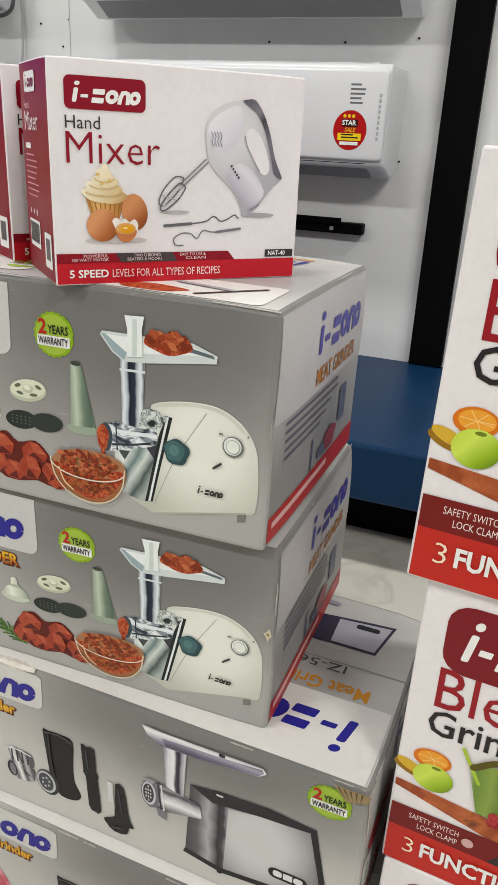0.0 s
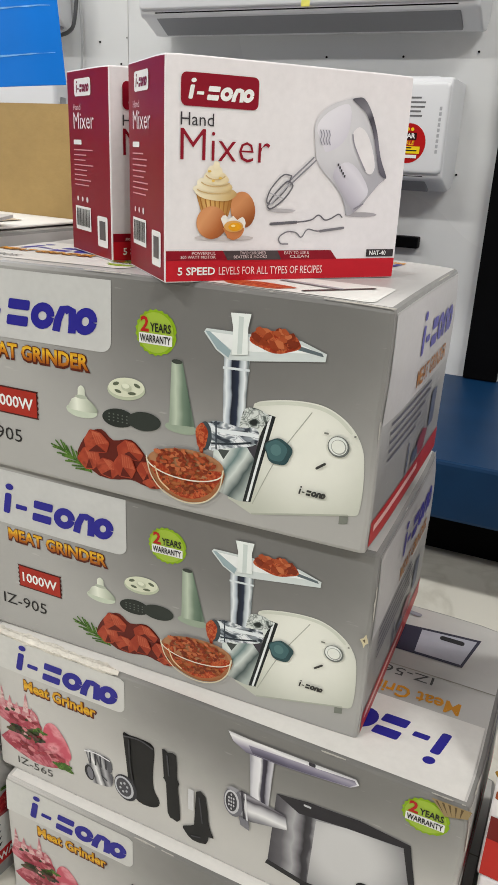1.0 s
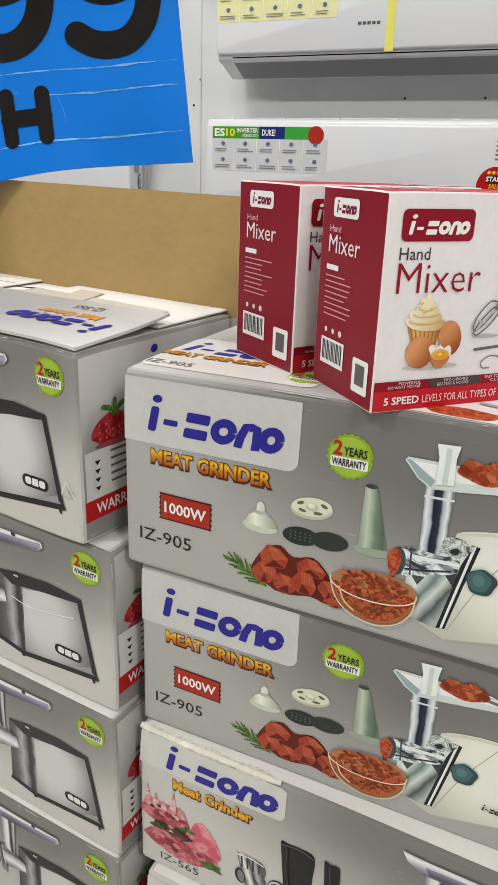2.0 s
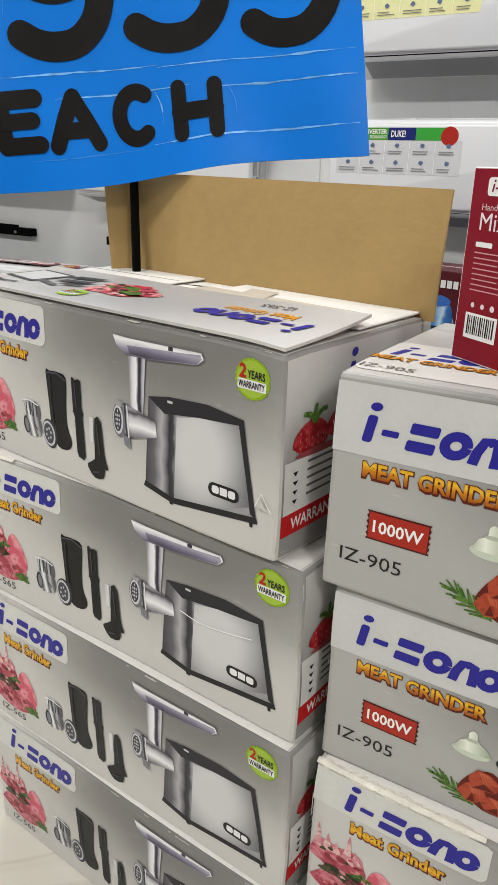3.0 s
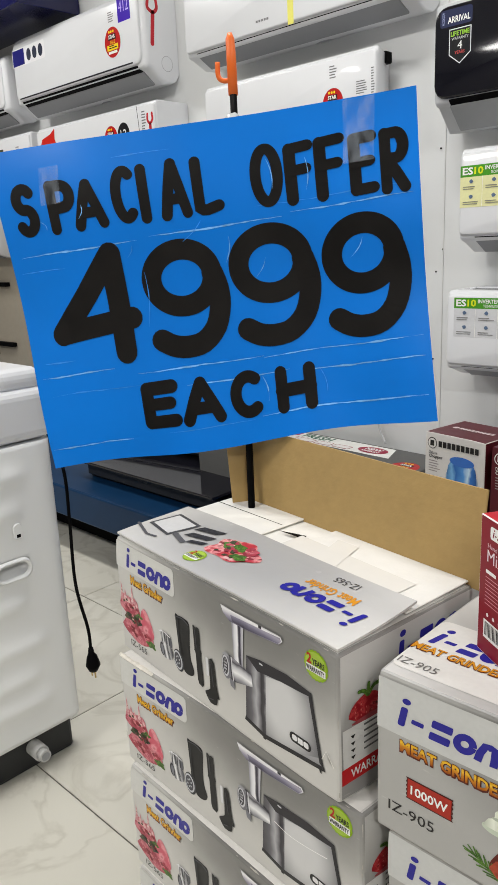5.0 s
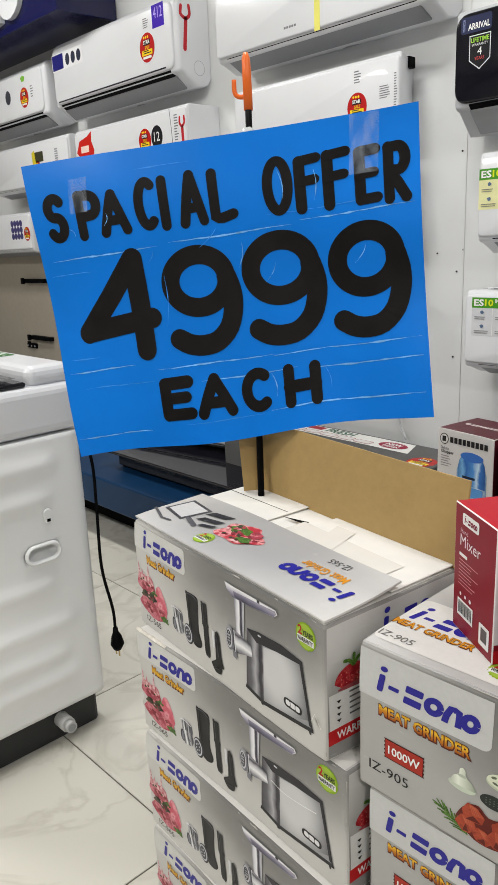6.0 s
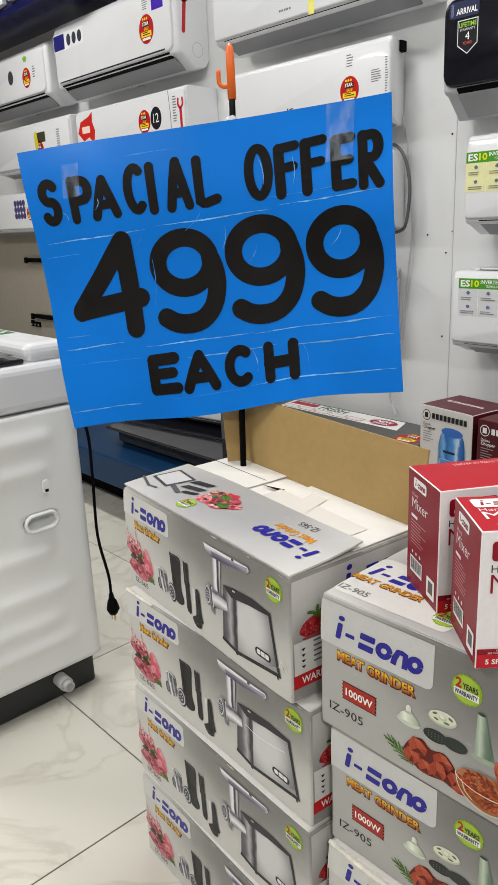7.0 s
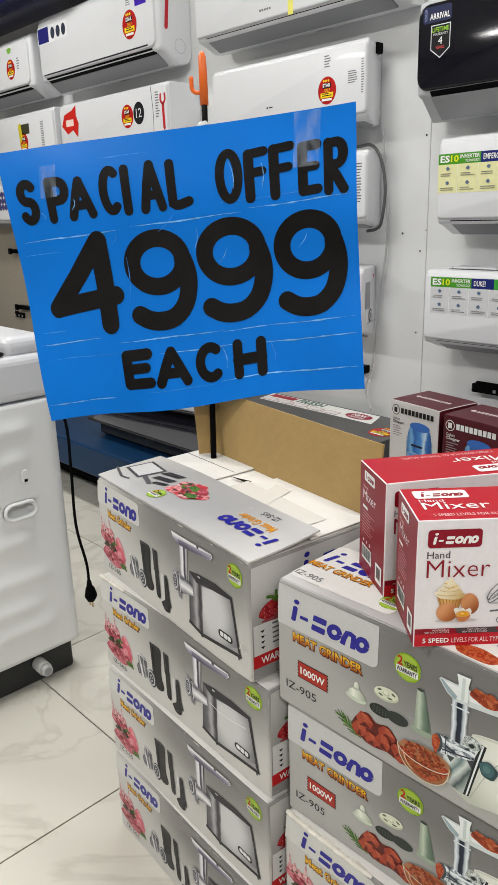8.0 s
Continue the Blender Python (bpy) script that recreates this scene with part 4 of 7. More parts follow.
    S.put("grinder_picture", [
        ([(0.318, 0.03), (0.324, 0.126), (0.352, 0.131), (0.40, 0.134), (0.443, 0.129), (0.457, 0.036), (0.356, 0.022)], FLANK),
        ([(0.34, 0.03), (0.346, 0.112), (0.356, 0.114), (0.358, 0.026)], FLANK),
        ([(0.358, 0.028), (0.362, 0.113), (0.39, 0.119), (0.4385, 0.122), (0.4515, 0.048), (0.42, 0.036)], STEEL),
        ([(0.324, 0.126), (0.352, 0.131), (0.40, 0.134), (0.443, 0.129), (0.4405, 0.123), (0.39, 0.119), (0.346, 0.113)], ink(38, 36, 42)),
        ([(0.316, 0.03), (0.356, 0.022), (0.462, 0.034), (0.46, 0.04), (0.356, 0.0285), (0.318, 0.036)], ink(30, 29, 33)),
        ([(0.4380, 0.1225), (0.4430, 0.1290), (0.4510, 0.0860), (0.4600, 0.0380), (0.4530, 0.0420), (0.4465, 0.0800)], ink(34, 33, 38)), ([(0.4520, 0.0350), (0.4560, 0.0355), (0.4565, 0.0290), (0.4535, 0.0290)], ink(26, 25, 28)), (rect(0.352, 0.0205, 0.357, 0.0240, 0.001), ink(26, 25, 28)), (rect(0.3500, 0.1250, 0.3570, 0.1275, 0.001), ink(196, 196, 200)),
        (rect(0.403, 0.047, 0.44, 0.0605, 0.0065), ink(22, 22, 24)), ([rect(0.4075 + 0.0098 * k, 0.0500, 0.4162 + 0.0098 * k, 0.0578, 0.0026 if k != 1 else 0.0004) for k in range(3)], ink(222, 222, 224)),
        ([(0.297, 0.164), (0.321, 0.166), (0.3165, 0.098), (0.2995, 0.095)], SHAFT),
        ([(0.278, 0.1), (0.29, 0.112), (0.334, 0.103), (0.336, 0.086), (0.30, 0.076), (0.282, 0.078)], BARREL),
        (ell(0.282, 0.092, 0.010, 0.0185), ink(110, 110, 118)), (ell(0.2805, 0.092, 0.0075, 0.0155), ink(196, 196, 202)), (ell(0.2800, 0.092, 0.0058, 0.0128, 18), ink(58, 58, 64)), ([ell(0.2800 + 0.0024 * i, 0.092 + 0.0046 * j, 0.0009, 0.0017, 7) for i in (-1, 0, 1) for j in (-2, -1, 0, 1, 2) if abs(i) + abs(j) < 3], ink(186, 186, 192)), (ribbon([(0.2905, 0.1110), (0.2935, 0.0750)], 0.0022), ink(60, 58, 66)), (ribbon([(0.2940, 0.1095), (0.2965, 0.0765)], 0.0016), ink(228, 228, 232)), ([(0.2740, 0.108), (0.2800, 0.1125), (0.2880, 0.1120), (0.2850, 0.1065)], ink(150, 150, 156)),
        ([(0.288, 0.078), (0.298, 0.076), (0.299, 0.064), (0.29, 0.067)], ink(120, 120, 128)),
        ([(0.276, 0.18), (0.30, 0.179), (0.393, 0.1805), (0.396, 0.175), (0.389, 0.169), (0.33, 0.163), (0.294, 0.162), (0.281, 0.17)], TRAY),
        ([(0.296, 0.172), (0.36, 0.176), (0.392, 0.1785), (0.394, 0.175), (0.388, 0.1695), (0.33, 0.164), (0.30, 0.164)], band_print("tray_pan_print", (0, 0.163), (0, 0.179), [(0.0, (60, 56, 70)), (0.4, (110, 106, 128)), (0.8, (164, 160, 176)), (1.0, (120, 116, 132))])),
        (rect(0.352, 0.176, 0.358, 0.180, 0.001), ink(50, 48, 56))], "printed picture of a steel meat grinder with a black top")
    badge(S, 0.4505, 0.168, 0.0195)


def carton_565(m, seed, label, opened=False, amp=0.003):
    w, d, h = 0.484, 0.265, 0.196
    box = thing("meat_grinder_carton", m, label, "carton", "stacked meat grinder cartons")
    wp = bent(seed, amp, w, d, h)
    carton_body("box", w, d, h, [SILVER_WIDE, SIDE_CARD, SIDE_CARD, SIDE_CARD, WHITE_CARD if opened else TOP_CARD, WHITE_CARD], box, wp)
    F = faces_of(w, d, h)
    front_565(Sheet(box, F["front"], wp))
    R = Sheet(box, F["right"], wp)
    R.put("side_panel", [(rect(0.006, 0.046, 0.13, 0.096), ink(214, 214, 212)), (lines_of_print(0.04, 0.052, 0.12, 0.092, 5, 0.32, seed), ink(96, 96, 98)), ([[(0.022, 0.054 + 0.009 * k), (0.026, 0.0585 + 0.009 * k), (0.018, 0.0585 + 0.009 * k)] for k in range(4)], DARKINK)])
    R.put("berry_picture", [(closed([(0.016, 0.108), (0.022, 0.121), (0.040, 0.130), (0.060, 0.127), (0.072, 0.114), (0.066, 0.102), (0.046, 0.097), (0.026, 0.099)], 3), BERRY), (closed([(0.066, 0.112), (0.076, 0.128), (0.094, 0.131), (0.106, 0.120), (0.102, 0.106), (0.084, 0.100)], 3), BERRY), (ell(0.060, 0.099, 0.040, 0.0035), ink(150, 70, 74)), (ribbon(curve2([(0.046, 0.128), (0.040, 0.135), (0.032, 0.137)]), 0.005) + ribbon([(0.047, 0.128), (0.048, 0.142)], 0.005) + ribbon(curve2([(0.048, 0.128), (0.056, 0.136), (0.064, 0.137)]), 0.005), GREENERY), ([ell(0.026 + 0.009 * (k % 5), 0.106 + 0.007 * (k // 5), 0.0009, 0.0013, 6) for k in range(12)], ink(206, 120, 110))], "printed picture of red berries")
    R.put("side_band", [(rect(0.004, 0.024, d - 0.004, 0.046), ink(186, 28, 32)), (text("WARRANTY", 0.018, 0.029, 0.10, 0.041, 0.02), WHITE_INK)], "red warranty band")
    R.put("side_logo", [(mark_blocks(0.10, 0.145, 0.235, 0.185, 0.1), PURPLE)])
    if opened:
        # printed front flap folded down over the white inner flaps, its edge lifted
        lid = bmesh.new()
        rows = []
        for j in range(7):
            y = 0.002 + 0.138 * j / 6
            rows.append([lid.verts.new(wp(Vector((x, y + 0.006 * math.sin(9 * x) * j / 6, h)) + Vector((0, 0, 0.0065 + (0.004 + 0.016 * max(0, x / w - 0.45) ** 1.5) * (j / 6) ** 2)))) for x in [w * (0.004 + 0.992 * i / 24) for i in range(25)]])
        for r0, r1 in zip(rows, rows[1:]):
            for i in range(24):
                lid.faces.new((r0[i], r0[i + 1], r1[i + 1], r1[i]))
        top = part("front_flap", lid, [TOP_CARD, WHITE_CARD], box, "printed front flap folded down, edge lifted")
        mod = top.modifiers.new("thickness", "SOLIDIFY")
        mod.thickness, mod.offset = 0.003, -1
        lift = lambda p: wp(p + Vector((0, 0, 0.0068 + (0.004 + 0.016 * max(0, p.x / w - 0.45) ** 1.5) * min(1, p.y / 0.138) ** 2)))  # noqa: E731
        # bent inner flaps
        for x0, x1, tilt in ((0.004, 0.17, -2.2), (0.24, 0.478, 1.6)):
            fl = box_bm(x0, 0.12, h + 0.0015, x1, d - 0.003, h + 0.0040, bevel=0.0008, seg=1)
            bmesh.ops.rotate(fl, verts=fl.verts, cent=(x0 if tilt > 0 else x1, 0.12, h + 0.001), matrix=Matrix.Rotation(radians(0.4), 3, "X"))
            part("inner_flap", fl, WHITE_CARD, box, "white inner flap")
        slit = bmesh.new()
        for q in ([(0.175, 0.185), (0.225, 0.200), (0.228, 0.188)], [(0.005, 0.2025), (0.165, 0.205), (0.165, 0.2035), (0.005, 0.2005)]):
            slit.faces.new([slit.verts.new((x, y, h + 0.0048)) for x, y in q])
        part("gap", slit, DARK_PLASTIC, box, "dark gap between flaps")
        tape = bmesh.new()
        for k, q in enumerate(([(0.22, 0.15), (0.44, 0.14), (0.44, 0.185), (0.22, 0.195)], [(0.30, 0.13), (0.34, 0.13), (0.31, 0.22), (0.27, 0.22)])):
            tape.faces.new([tape.verts.new((x, y, h + 0.0056 + 0.0006 * k)) for x, y in q])
        part("packing_tape", tape, surface("clear_tape", (0.76, 0.75, 0.72), 0.12, vary=0.03, coat=0.5), box, "glossy clear packing tape")
        # rear flap standing upright, kraft side to the front
        back = bmesh.new()
        rows = []
        for j in range(8):
            s = j / 7
            rows.append([back.verts.new((x, d - 0.018 + 0.010 * s * s + 0.003 * math.sin(7 * x + 1), h - 0.004 + 0.136 * s - 0.004 * s * (x / w))) for x in [0.044 + (w - 0.034) * i / 16 for i in range(17)]])
        for r0, r1 in zip(rows, rows[1:]):
            for i in range(16):
                back.faces.new((r0[i], r0[i + 1], r1[i + 1], r1[i]))
        fl = part("rear_flap", back, [KRAFT, SIDE_CARD], box, "kraft-brown inside of the raised rear flap")
        mod = fl.modifiers.new("thickness", "SOLIDIFY")
        mod.thickness, mod.offset = 0.0035, 1
        side = bmesh.new()
        q = [(0.044, d - 0.016, h - 0.002), (0.044, d - 0.008, h + 0.131), (0.022, d - 0.055, h + 0.126), (0.027, d - 0.050, h + 0.0)]
        side.faces.new([side.verts.new(p) for p in q])
        fl2 = part("dust_flap", side, KRAFT, box, "kraft dust flap turned in")
        mod = fl2.modifiers.new("thickness", "SOLIDIFY")
        mod.thickness = 0.003
        T, T2 = Sheet(box, F["top"], lift), Sheet(box, F["top_turned"], lift)
        dz = 0.125
    else:
        T, T2 = Sheet(box, F["top"], wp), Sheet(box, F["top_turned"], wp)
        dz = 0.0
    k = 0.5 if opened else 1.0
    T.put("top_picture", [([(0.012, 0.058), (0.078, 0.048), (0.09, 0.104), (0.022, 0.112)], ink(64, 64, 68)), ([(0.018, 0.063), (0.073, 0.054), (0.084, 0.099), (0.026, 0.106)], ink(196, 196, 196)), (ribbon([(0.0, 0.046), (0.05, 0.030), (0.07, 0.034)], 0.005) + ribbon([(0.085, 0.06), (0.118, 0.05)], 0.009), ink(80, 80, 84)), ([(0.092, 0.088), (0.136, 0.098), (0.146, 0.112), (0.10, 0.104)], ink(34, 34, 38)), ([(0.098, 0.066), (0.142, 0.076), (0.150, 0.09), (0.104, 0.08)], ink(34, 34, 38)), ([(0.122, 0.052), (0.15, 0.062), (0.154, 0.072), (0.124, 0.062)], ink(34, 34, 38))], "printed picture of the grinder and its attachments")
    T.put("top_steak_picture", [(ell(0.202, 0.082, 0.047, 0.03, wob=0.12, seed=1), mottled("steak_print_red", [(90, 16, 22), (176, 50, 60), (222, 150, 150)], 55)), (ell(0.19, 0.092, 0.024, 0.012, wob=0.15, seed=4), GREENERY), *heap(0.205, 0.08, 0.042, 0.024, 44, 0.006, CHOPS, 6), (ell(0.225, 0.07, 0.015, 0.008, wob=0.15, seed=2), GREENERY)])
    badge(T, 0.172, 0.034, 0.0175)
    worn_edges(box, w, d, h, wp, seed, 1.3)
    if opened:
        off = lambda a, b: (a, b + dz)  # noqa: E731
        T2.put("top_logo", [([[off(*q) for q in p] for p in mark_blocks(0.024, 0.066, 0.152, 0.100)], PURPLE)], "purple word mark in plain rounded shapes", 2)
        T2.put("top_heading", [([[off(*q) for q in p] for p in text("Meat Grinder", 0.054, 0.044, 0.142, 0.061, 0.02)], ORANGE_INK)])
        T2.put("top_model_number", [([[off(*q) for q in p] for p in text("IZ-565", 0.076, 0.019, 0.116, 0.031)], ink(60, 58, 58))])
    else:
        T2.put("top_logo", [(rect(0.006, 0.17, w - 0.006, 0.262), ink(226, 224, 220)), (mark_blocks(0.03, 0.194, 0.155, 0.236), PURPLE)], "purple word mark in plain rounded shapes", 2)
        T2.put("top_heading", [(text("Meat Grinder", 0.03, 0.148, 0.14, 0.166, 0.02), ORANGE_INK)])
        T2.put("top_model_number", [(text("IZ-565", 0.06, 0.122, 0.12, 0.134), ink(70, 70, 70))])
        T2.put("tape_seam", [(rect(0.004, 0.118, w - 0.004, 0.1195), ink(150, 146, 138))])
        T2.put("second_picture", [([(0.03, 0.035), (0.118, 0.045), (0.112, 0.092), (0.04, 0.092)], ink(48, 46, 66)), ([(0.034, 0.04), (0.09, 0.046), (0.088, 0.088), (0.042, 0.088)], ink(178, 178, 190)), (rect(0.045, 0.047, 0.07, 0.055, 0.003), ink(30, 30, 34)), (ribbon([(0.10, 0.02), (0.16, 0.012)], 0.007), ink(150, 150, 160))])
    return box


# stack with the two hand mixers on top
STACK_A = [(565, -0.380, 0.481, FLOOR, -1.0, 3, 1.05, 0.956), (565, -0.394, 0.496, 0.2285, -1.4, 4, 1.05, 0.965), (905, -0.3935, 0.503, 0.4185, 1.0, 5, 1.0, 0.947), (905, -0.4045, 0.4985, 0.6075, 0.0, 6, 1.008, 0.980)]
for kind, x, y, z, turn, seed, wide, tall in STACK_A:
    maker = carton_905 if kind == 905 else carton_565
    maker(pose(x, y, z, 0, 0, turn) @ Matrix.Diagonal((wide, 1, tall, 1)), seed, "silver-grey printed meat grinder carton, scuffed, in a stack" if kind == 905 else "wide silver-grey printed meat grinder carton with crushed corners")
torn = [o for o in scene.objects if o.name.startswith("meat_grinder_carton")]
tear = Sheet(torn[2], faces_of(0.403, 0.262, 0.199)["front"])
tear.put("torn_spot", [([(0.3945, 0.1130), (0.3975, 0.1150), (0.3995, 0.1195), (0.4010, 0.1150), (0.4020, 0.1110), (0.3995, 0.1085), (0.3985, 0.1050), (0.3970, 0.1095)], ink(206, 196, 164)), ([(0.3970, 0.1125), (0.3990, 0.1145), (0.3995, 0.1105)], ink(96, 84, 66))], "small torn spot", 8)
tear = Sheet(torn[1], faces_of(0.484, 0.265, 0.196)["front"])
tear.put("torn_corner", [([(0.452, 0.193), (0.483, 0.193), (0.481, 0.184), (0.464, 0.178)], ink(150, 130, 92)), ([[(0.455 + 0.005 * k, 0.192), (0.457 + 0.005 * k, 0.192), (0.463 + 0.003 * k, 0.181)] for k in range(5)], ink(96, 78, 50))], "torn corner with bare corrugated card", 8)
torn_edge(torn[1], 0.484, 0.265, 0.196, bent(4, 0.003, 0.484, 0.265, 0.196), 0.0, 0.16, 0.0075, 2)
# stack with the opened carton on top
for x, y, z, turn, seed, wide in ((-0.892, 0.505, FLOOR, -4.0, 7, 1.0), (-0.898, 0.510, 0.2335, -4.0, 8, 1.01), (-0.908, 0.520, 0.427, -4.0, 9, 1.025)):
    carton_565(pose(x, y, z, 0, 0, turn) @ Matrix.Diagonal((wide, 1, 0.984, 1)), seed, "wide silver-grey printed meat grinder carton, dented, in a stack", amp=0.004)
carton_565(pose(-0.920, 0.538, 0.6205, 0, 0, -7.0) @ Matrix.Diagonal((1, 1, 0.982, 1)), 10, "opened meat grinder carton, its kraft rear flap standing up", opened=True)

open_stack = [o for o in scene.objects if o.name.startswith("meat_grinder_carton")][4:]
torn_edge(open_stack[2], 0.484, 0.265, 0.196, bent(9, 0.004, 0.484, 0.265, 0.196), 0.0, 0.09, 0.0035, 3)
scratch = Sheet(open_stack[3], faces_of(0.484, 0.265, 0.196)["front"], bent(10, 0.003, 0.484, 0.265, 0.196))
scratch.put("scratch", [(ribbon([(0.459, 0.052), (0.466, 0.066), (0.477, 0.050)], 0.0012), ink(232, 230, 224)), ([(0.461, 0.052), (0.466, 0.060), (0.474, 0.050)], ink(196, 194, 190))], "small triangular white scratch", 8)
scratch = Sheet(open_stack[2], faces_of(0.484, 0.265, 0.196)["front"], bent(9, 0.004, 0.484, 0.265, 0.196))
scratch.put("crease", [(ribbon(curve2([(0.345, 0.098), (0.37, 0.094), (0.40, 0.097), (0.432, 0.103)]), 0.0011), ink(240, 240, 240))], "painted glint along a crease across the print", 8)


# ---- hand mixer boxes ----
MAROON, CRIMSON = ink(132, 16, 34), ink(176, 22, 40)
MIXER_GREY = carton_print("mixer_body_print", (0.44, 0.43, 0.47), (0.68, 0.67, 0.70), (0.138, 0, 0.115), (0.05, 9, 0.055))
PAPER = ink(232, 228, 230, rough=0.32)


def rotated_bars(x0, y0, x1, y1):
    """A tiny word mark as short bars along a slanting line."""
    return [rect(x0 + (x1 - x0) * q - 0.0006, y0 + (y1 - y0) * q - 0.0009, x0 + (x1 - x0) * q + 0.0008, y0 + (y1 - y0) * q + 0.0009) for q in (0.0, 0.25, 0.5, 0.75, 1.0)]


def mixer_box(m, seed, label, lid="top"):
    w, d, h = 0.203, 0.096, 0.155
    box = thing("hand_mixer_box", m, label, "box", "hand mixer boxes")
    wp = bent(seed, 0.0008, w, d, h)
    carton_body("box", w, d, h, [PAPER, MAROON, MAROON, MAROON, CRIMSON, PAPER], box, wp, bevel=0.0012, cuts=(6, 4, 5))
    F = faces_of(w, d, h)
    S = Sheet(box, F["front"], wp)
    S.put("logo", [(rect(0.0115, 0.1225, 0.0705, 0.144, 0.004), ink(138, 18, 38)), (mark_blocks(0.017, 0.127, 0.065, 0.140), WHITE_INK)], "dark red patch with a white word mark in blocks")
    S.put("title", [(text("Hand", 0.0115, 0.1100, 0.0365, 0.1185), ink(62, 58, 62)), (text("Mixer", 0.0115, 0.0870, 0.0815, 0.1080, -0.010), ink(140, 20, 40))])
    S.put("band", [(rect(0.001, 0.001, w - 0.001, 0.0165), ink(190, 28, 42)), ([(0.001, 0.0165), (0.146, 0.0165), (0.14, 0.0235), (0.001, 0.0235)], ink(138, 16, 34)), ([(0.05, 0.0165), (0.096, 0.0165), (0.092, 0.0235), (0.046, 0.0235)], ink(74, 64, 66)), (text("5 SPEED", 0.010, 0.0055, 0.040, 0.0115, 0.02), WHITE_INK), (text("LEVELS FOR ALL TYPES OF RECIPES", 0.043, 0.0055, 0.133, 0.0115), ink(240, 214, 214)),
                   (text("POWERFUL", 0.021, 0.0206, 0.040, 0.0229) + text("300 WATT MOTOR", 0.012, 0.0178, 0.040, 0.0200) + text("TWO CHROMED", 0.060, 0.0206, 0.082, 0.0229) + text("BEATERS & HOOKS", 0.055, 0.0178, 0.083, 0.0200) + text("EASY TO USE &", 0.098, 0.0206, 0.120, 0.0229) + text("CLEAN", 0.103, 0.0178, 0.120, 0.0200), ink(226, 206, 206))], "red band along the foot with white writing")
    S.put("model_tag", [(rect(0.174, 0.0178, 0.2005, 0.0238), ink(58, 52, 54)), (text("NAT-40", 0.177, 0.0190, 0.193, 0.0228, 0.02), WHITE_INK)])
    cup = band_print("cup_print", (0.024, 0), (0.054, 0), [(0.0, (176, 120, 60)), (0.3, (226, 182, 112)), (0.6, (206, 156, 86)), (1.0, (156, 98, 44))])
    cream = band_print("cream_print", (0.022, 0.082), (0.056, 0.062), [(0.0, (250, 244, 224)), (0.45, (240, 226, 190)), (0.8, (216, 190, 138)), (1.0, (188, 152, 96))])
    swirl = [(ell(0.0385 + dx, y, rx, ry, 22, -6, 0.03, k), cream) for k, (dx, y, rx, ry) in enumerate(((0, 0.0655, 0.0172, 0.0058), (-0.0008, 0.0705, 0.0140, 0.0054), (0.0006, 0.0755, 0.0100, 0.0048), (-0.0006, 0.0802, 0.0060, 0.0040), (0.0004, 0.0842, 0.0026, 0.0030)))]
    folds = [q for k, (y, rx) in enumerate(((0.0672, 0.0150), (0.0722, 0.0118), (0.0770, 0.0080))) for q in ribbon(arc2(0.0385, y + 0.0016, rx, 0.0042, 200, 335, 9), 0.0008)]
    S.put("cupcake_picture", [([(0.024, 0.064), (0.054, 0.063), (0.0495, 0.0485), (0.0290, 0.0485)], cup), ([[(0.0260 + 0.0040 * k, 0.063), (0.0270 + 0.0040 * k, 0.063), (0.0310 + 0.0029 * k, 0.0487), (0.0302 + 0.0029 * k, 0.0487)] for k in range(7)], ink(166, 110, 52))] + swirl + [(folds, ink(206, 176, 124)), ([ell(0.0335, 0.0800, 0.0015, 0.0009, 8), ell(0.0420, 0.0755, 0.0015, 0.0009, 8), ell(0.0365, 0.0735, 0.0013, 0.0008, 8)], ink(228, 190, 96))])
    shell_a = band_print("egg_print", (0.024, 0.055), (0.049, 0.034), [(0.0, (206, 140, 92)), (0.3, (216, 152, 104)), (0.65, (178, 104, 58)), (1.0, (118, 62, 30))])
    shell_b = band_print("egg_print_rear", (0.050, 0.065), (0.072, 0.042), [(0.0, (196, 128, 80)), (0.35, (208, 142, 94)), (0.7, (164, 94, 50)), (1.0, (112, 58, 28))])
    S.put("egg_picture", [(ell(0.047, 0.0330, 0.024, 0.0022), ink(196, 188, 188)), (ell(0.0615, 0.0535, 0.0100, 0.0132, 26, 12), shell_b), (ell(0.0365, 0.0440, 0.0122, 0.0118), shell_a), (closed([(0.0435, 0.0470), (0.0475, 0.0495), (0.0500, 0.0465), (0.0535, 0.0492), (0.0570, 0.0462), (0.0610, 0.0485), (0.0640, 0.0440), (0.0610, 0.0345), (0.0540, 0.0315), (0.0470, 0.0345)], 2), ink(236, 230, 222)), (closed([(0.0450, 0.0405), (0.0540, 0.0385), (0.0625, 0.0405), (0.0605, 0.0345), (0.0540, 0.0315), (0.0475, 0.0345)], 3), ink(196, 122, 72)), (ell(0.0540, 0.0415, 0.0078, 0.0042), ink(222, 168, 96)), (ell(0.0550, 0.0412, 0.0054, 0.0030), ink(230, 160, 28)), (ell(0.0535, 0.0420, 0.0018, 0.0009, 10), ink(250, 222, 150))], "printed picture of brown eggs, one broken")
    WIRE, WIRE_LIT = ink(104, 102, 108), ink(186, 184, 190)
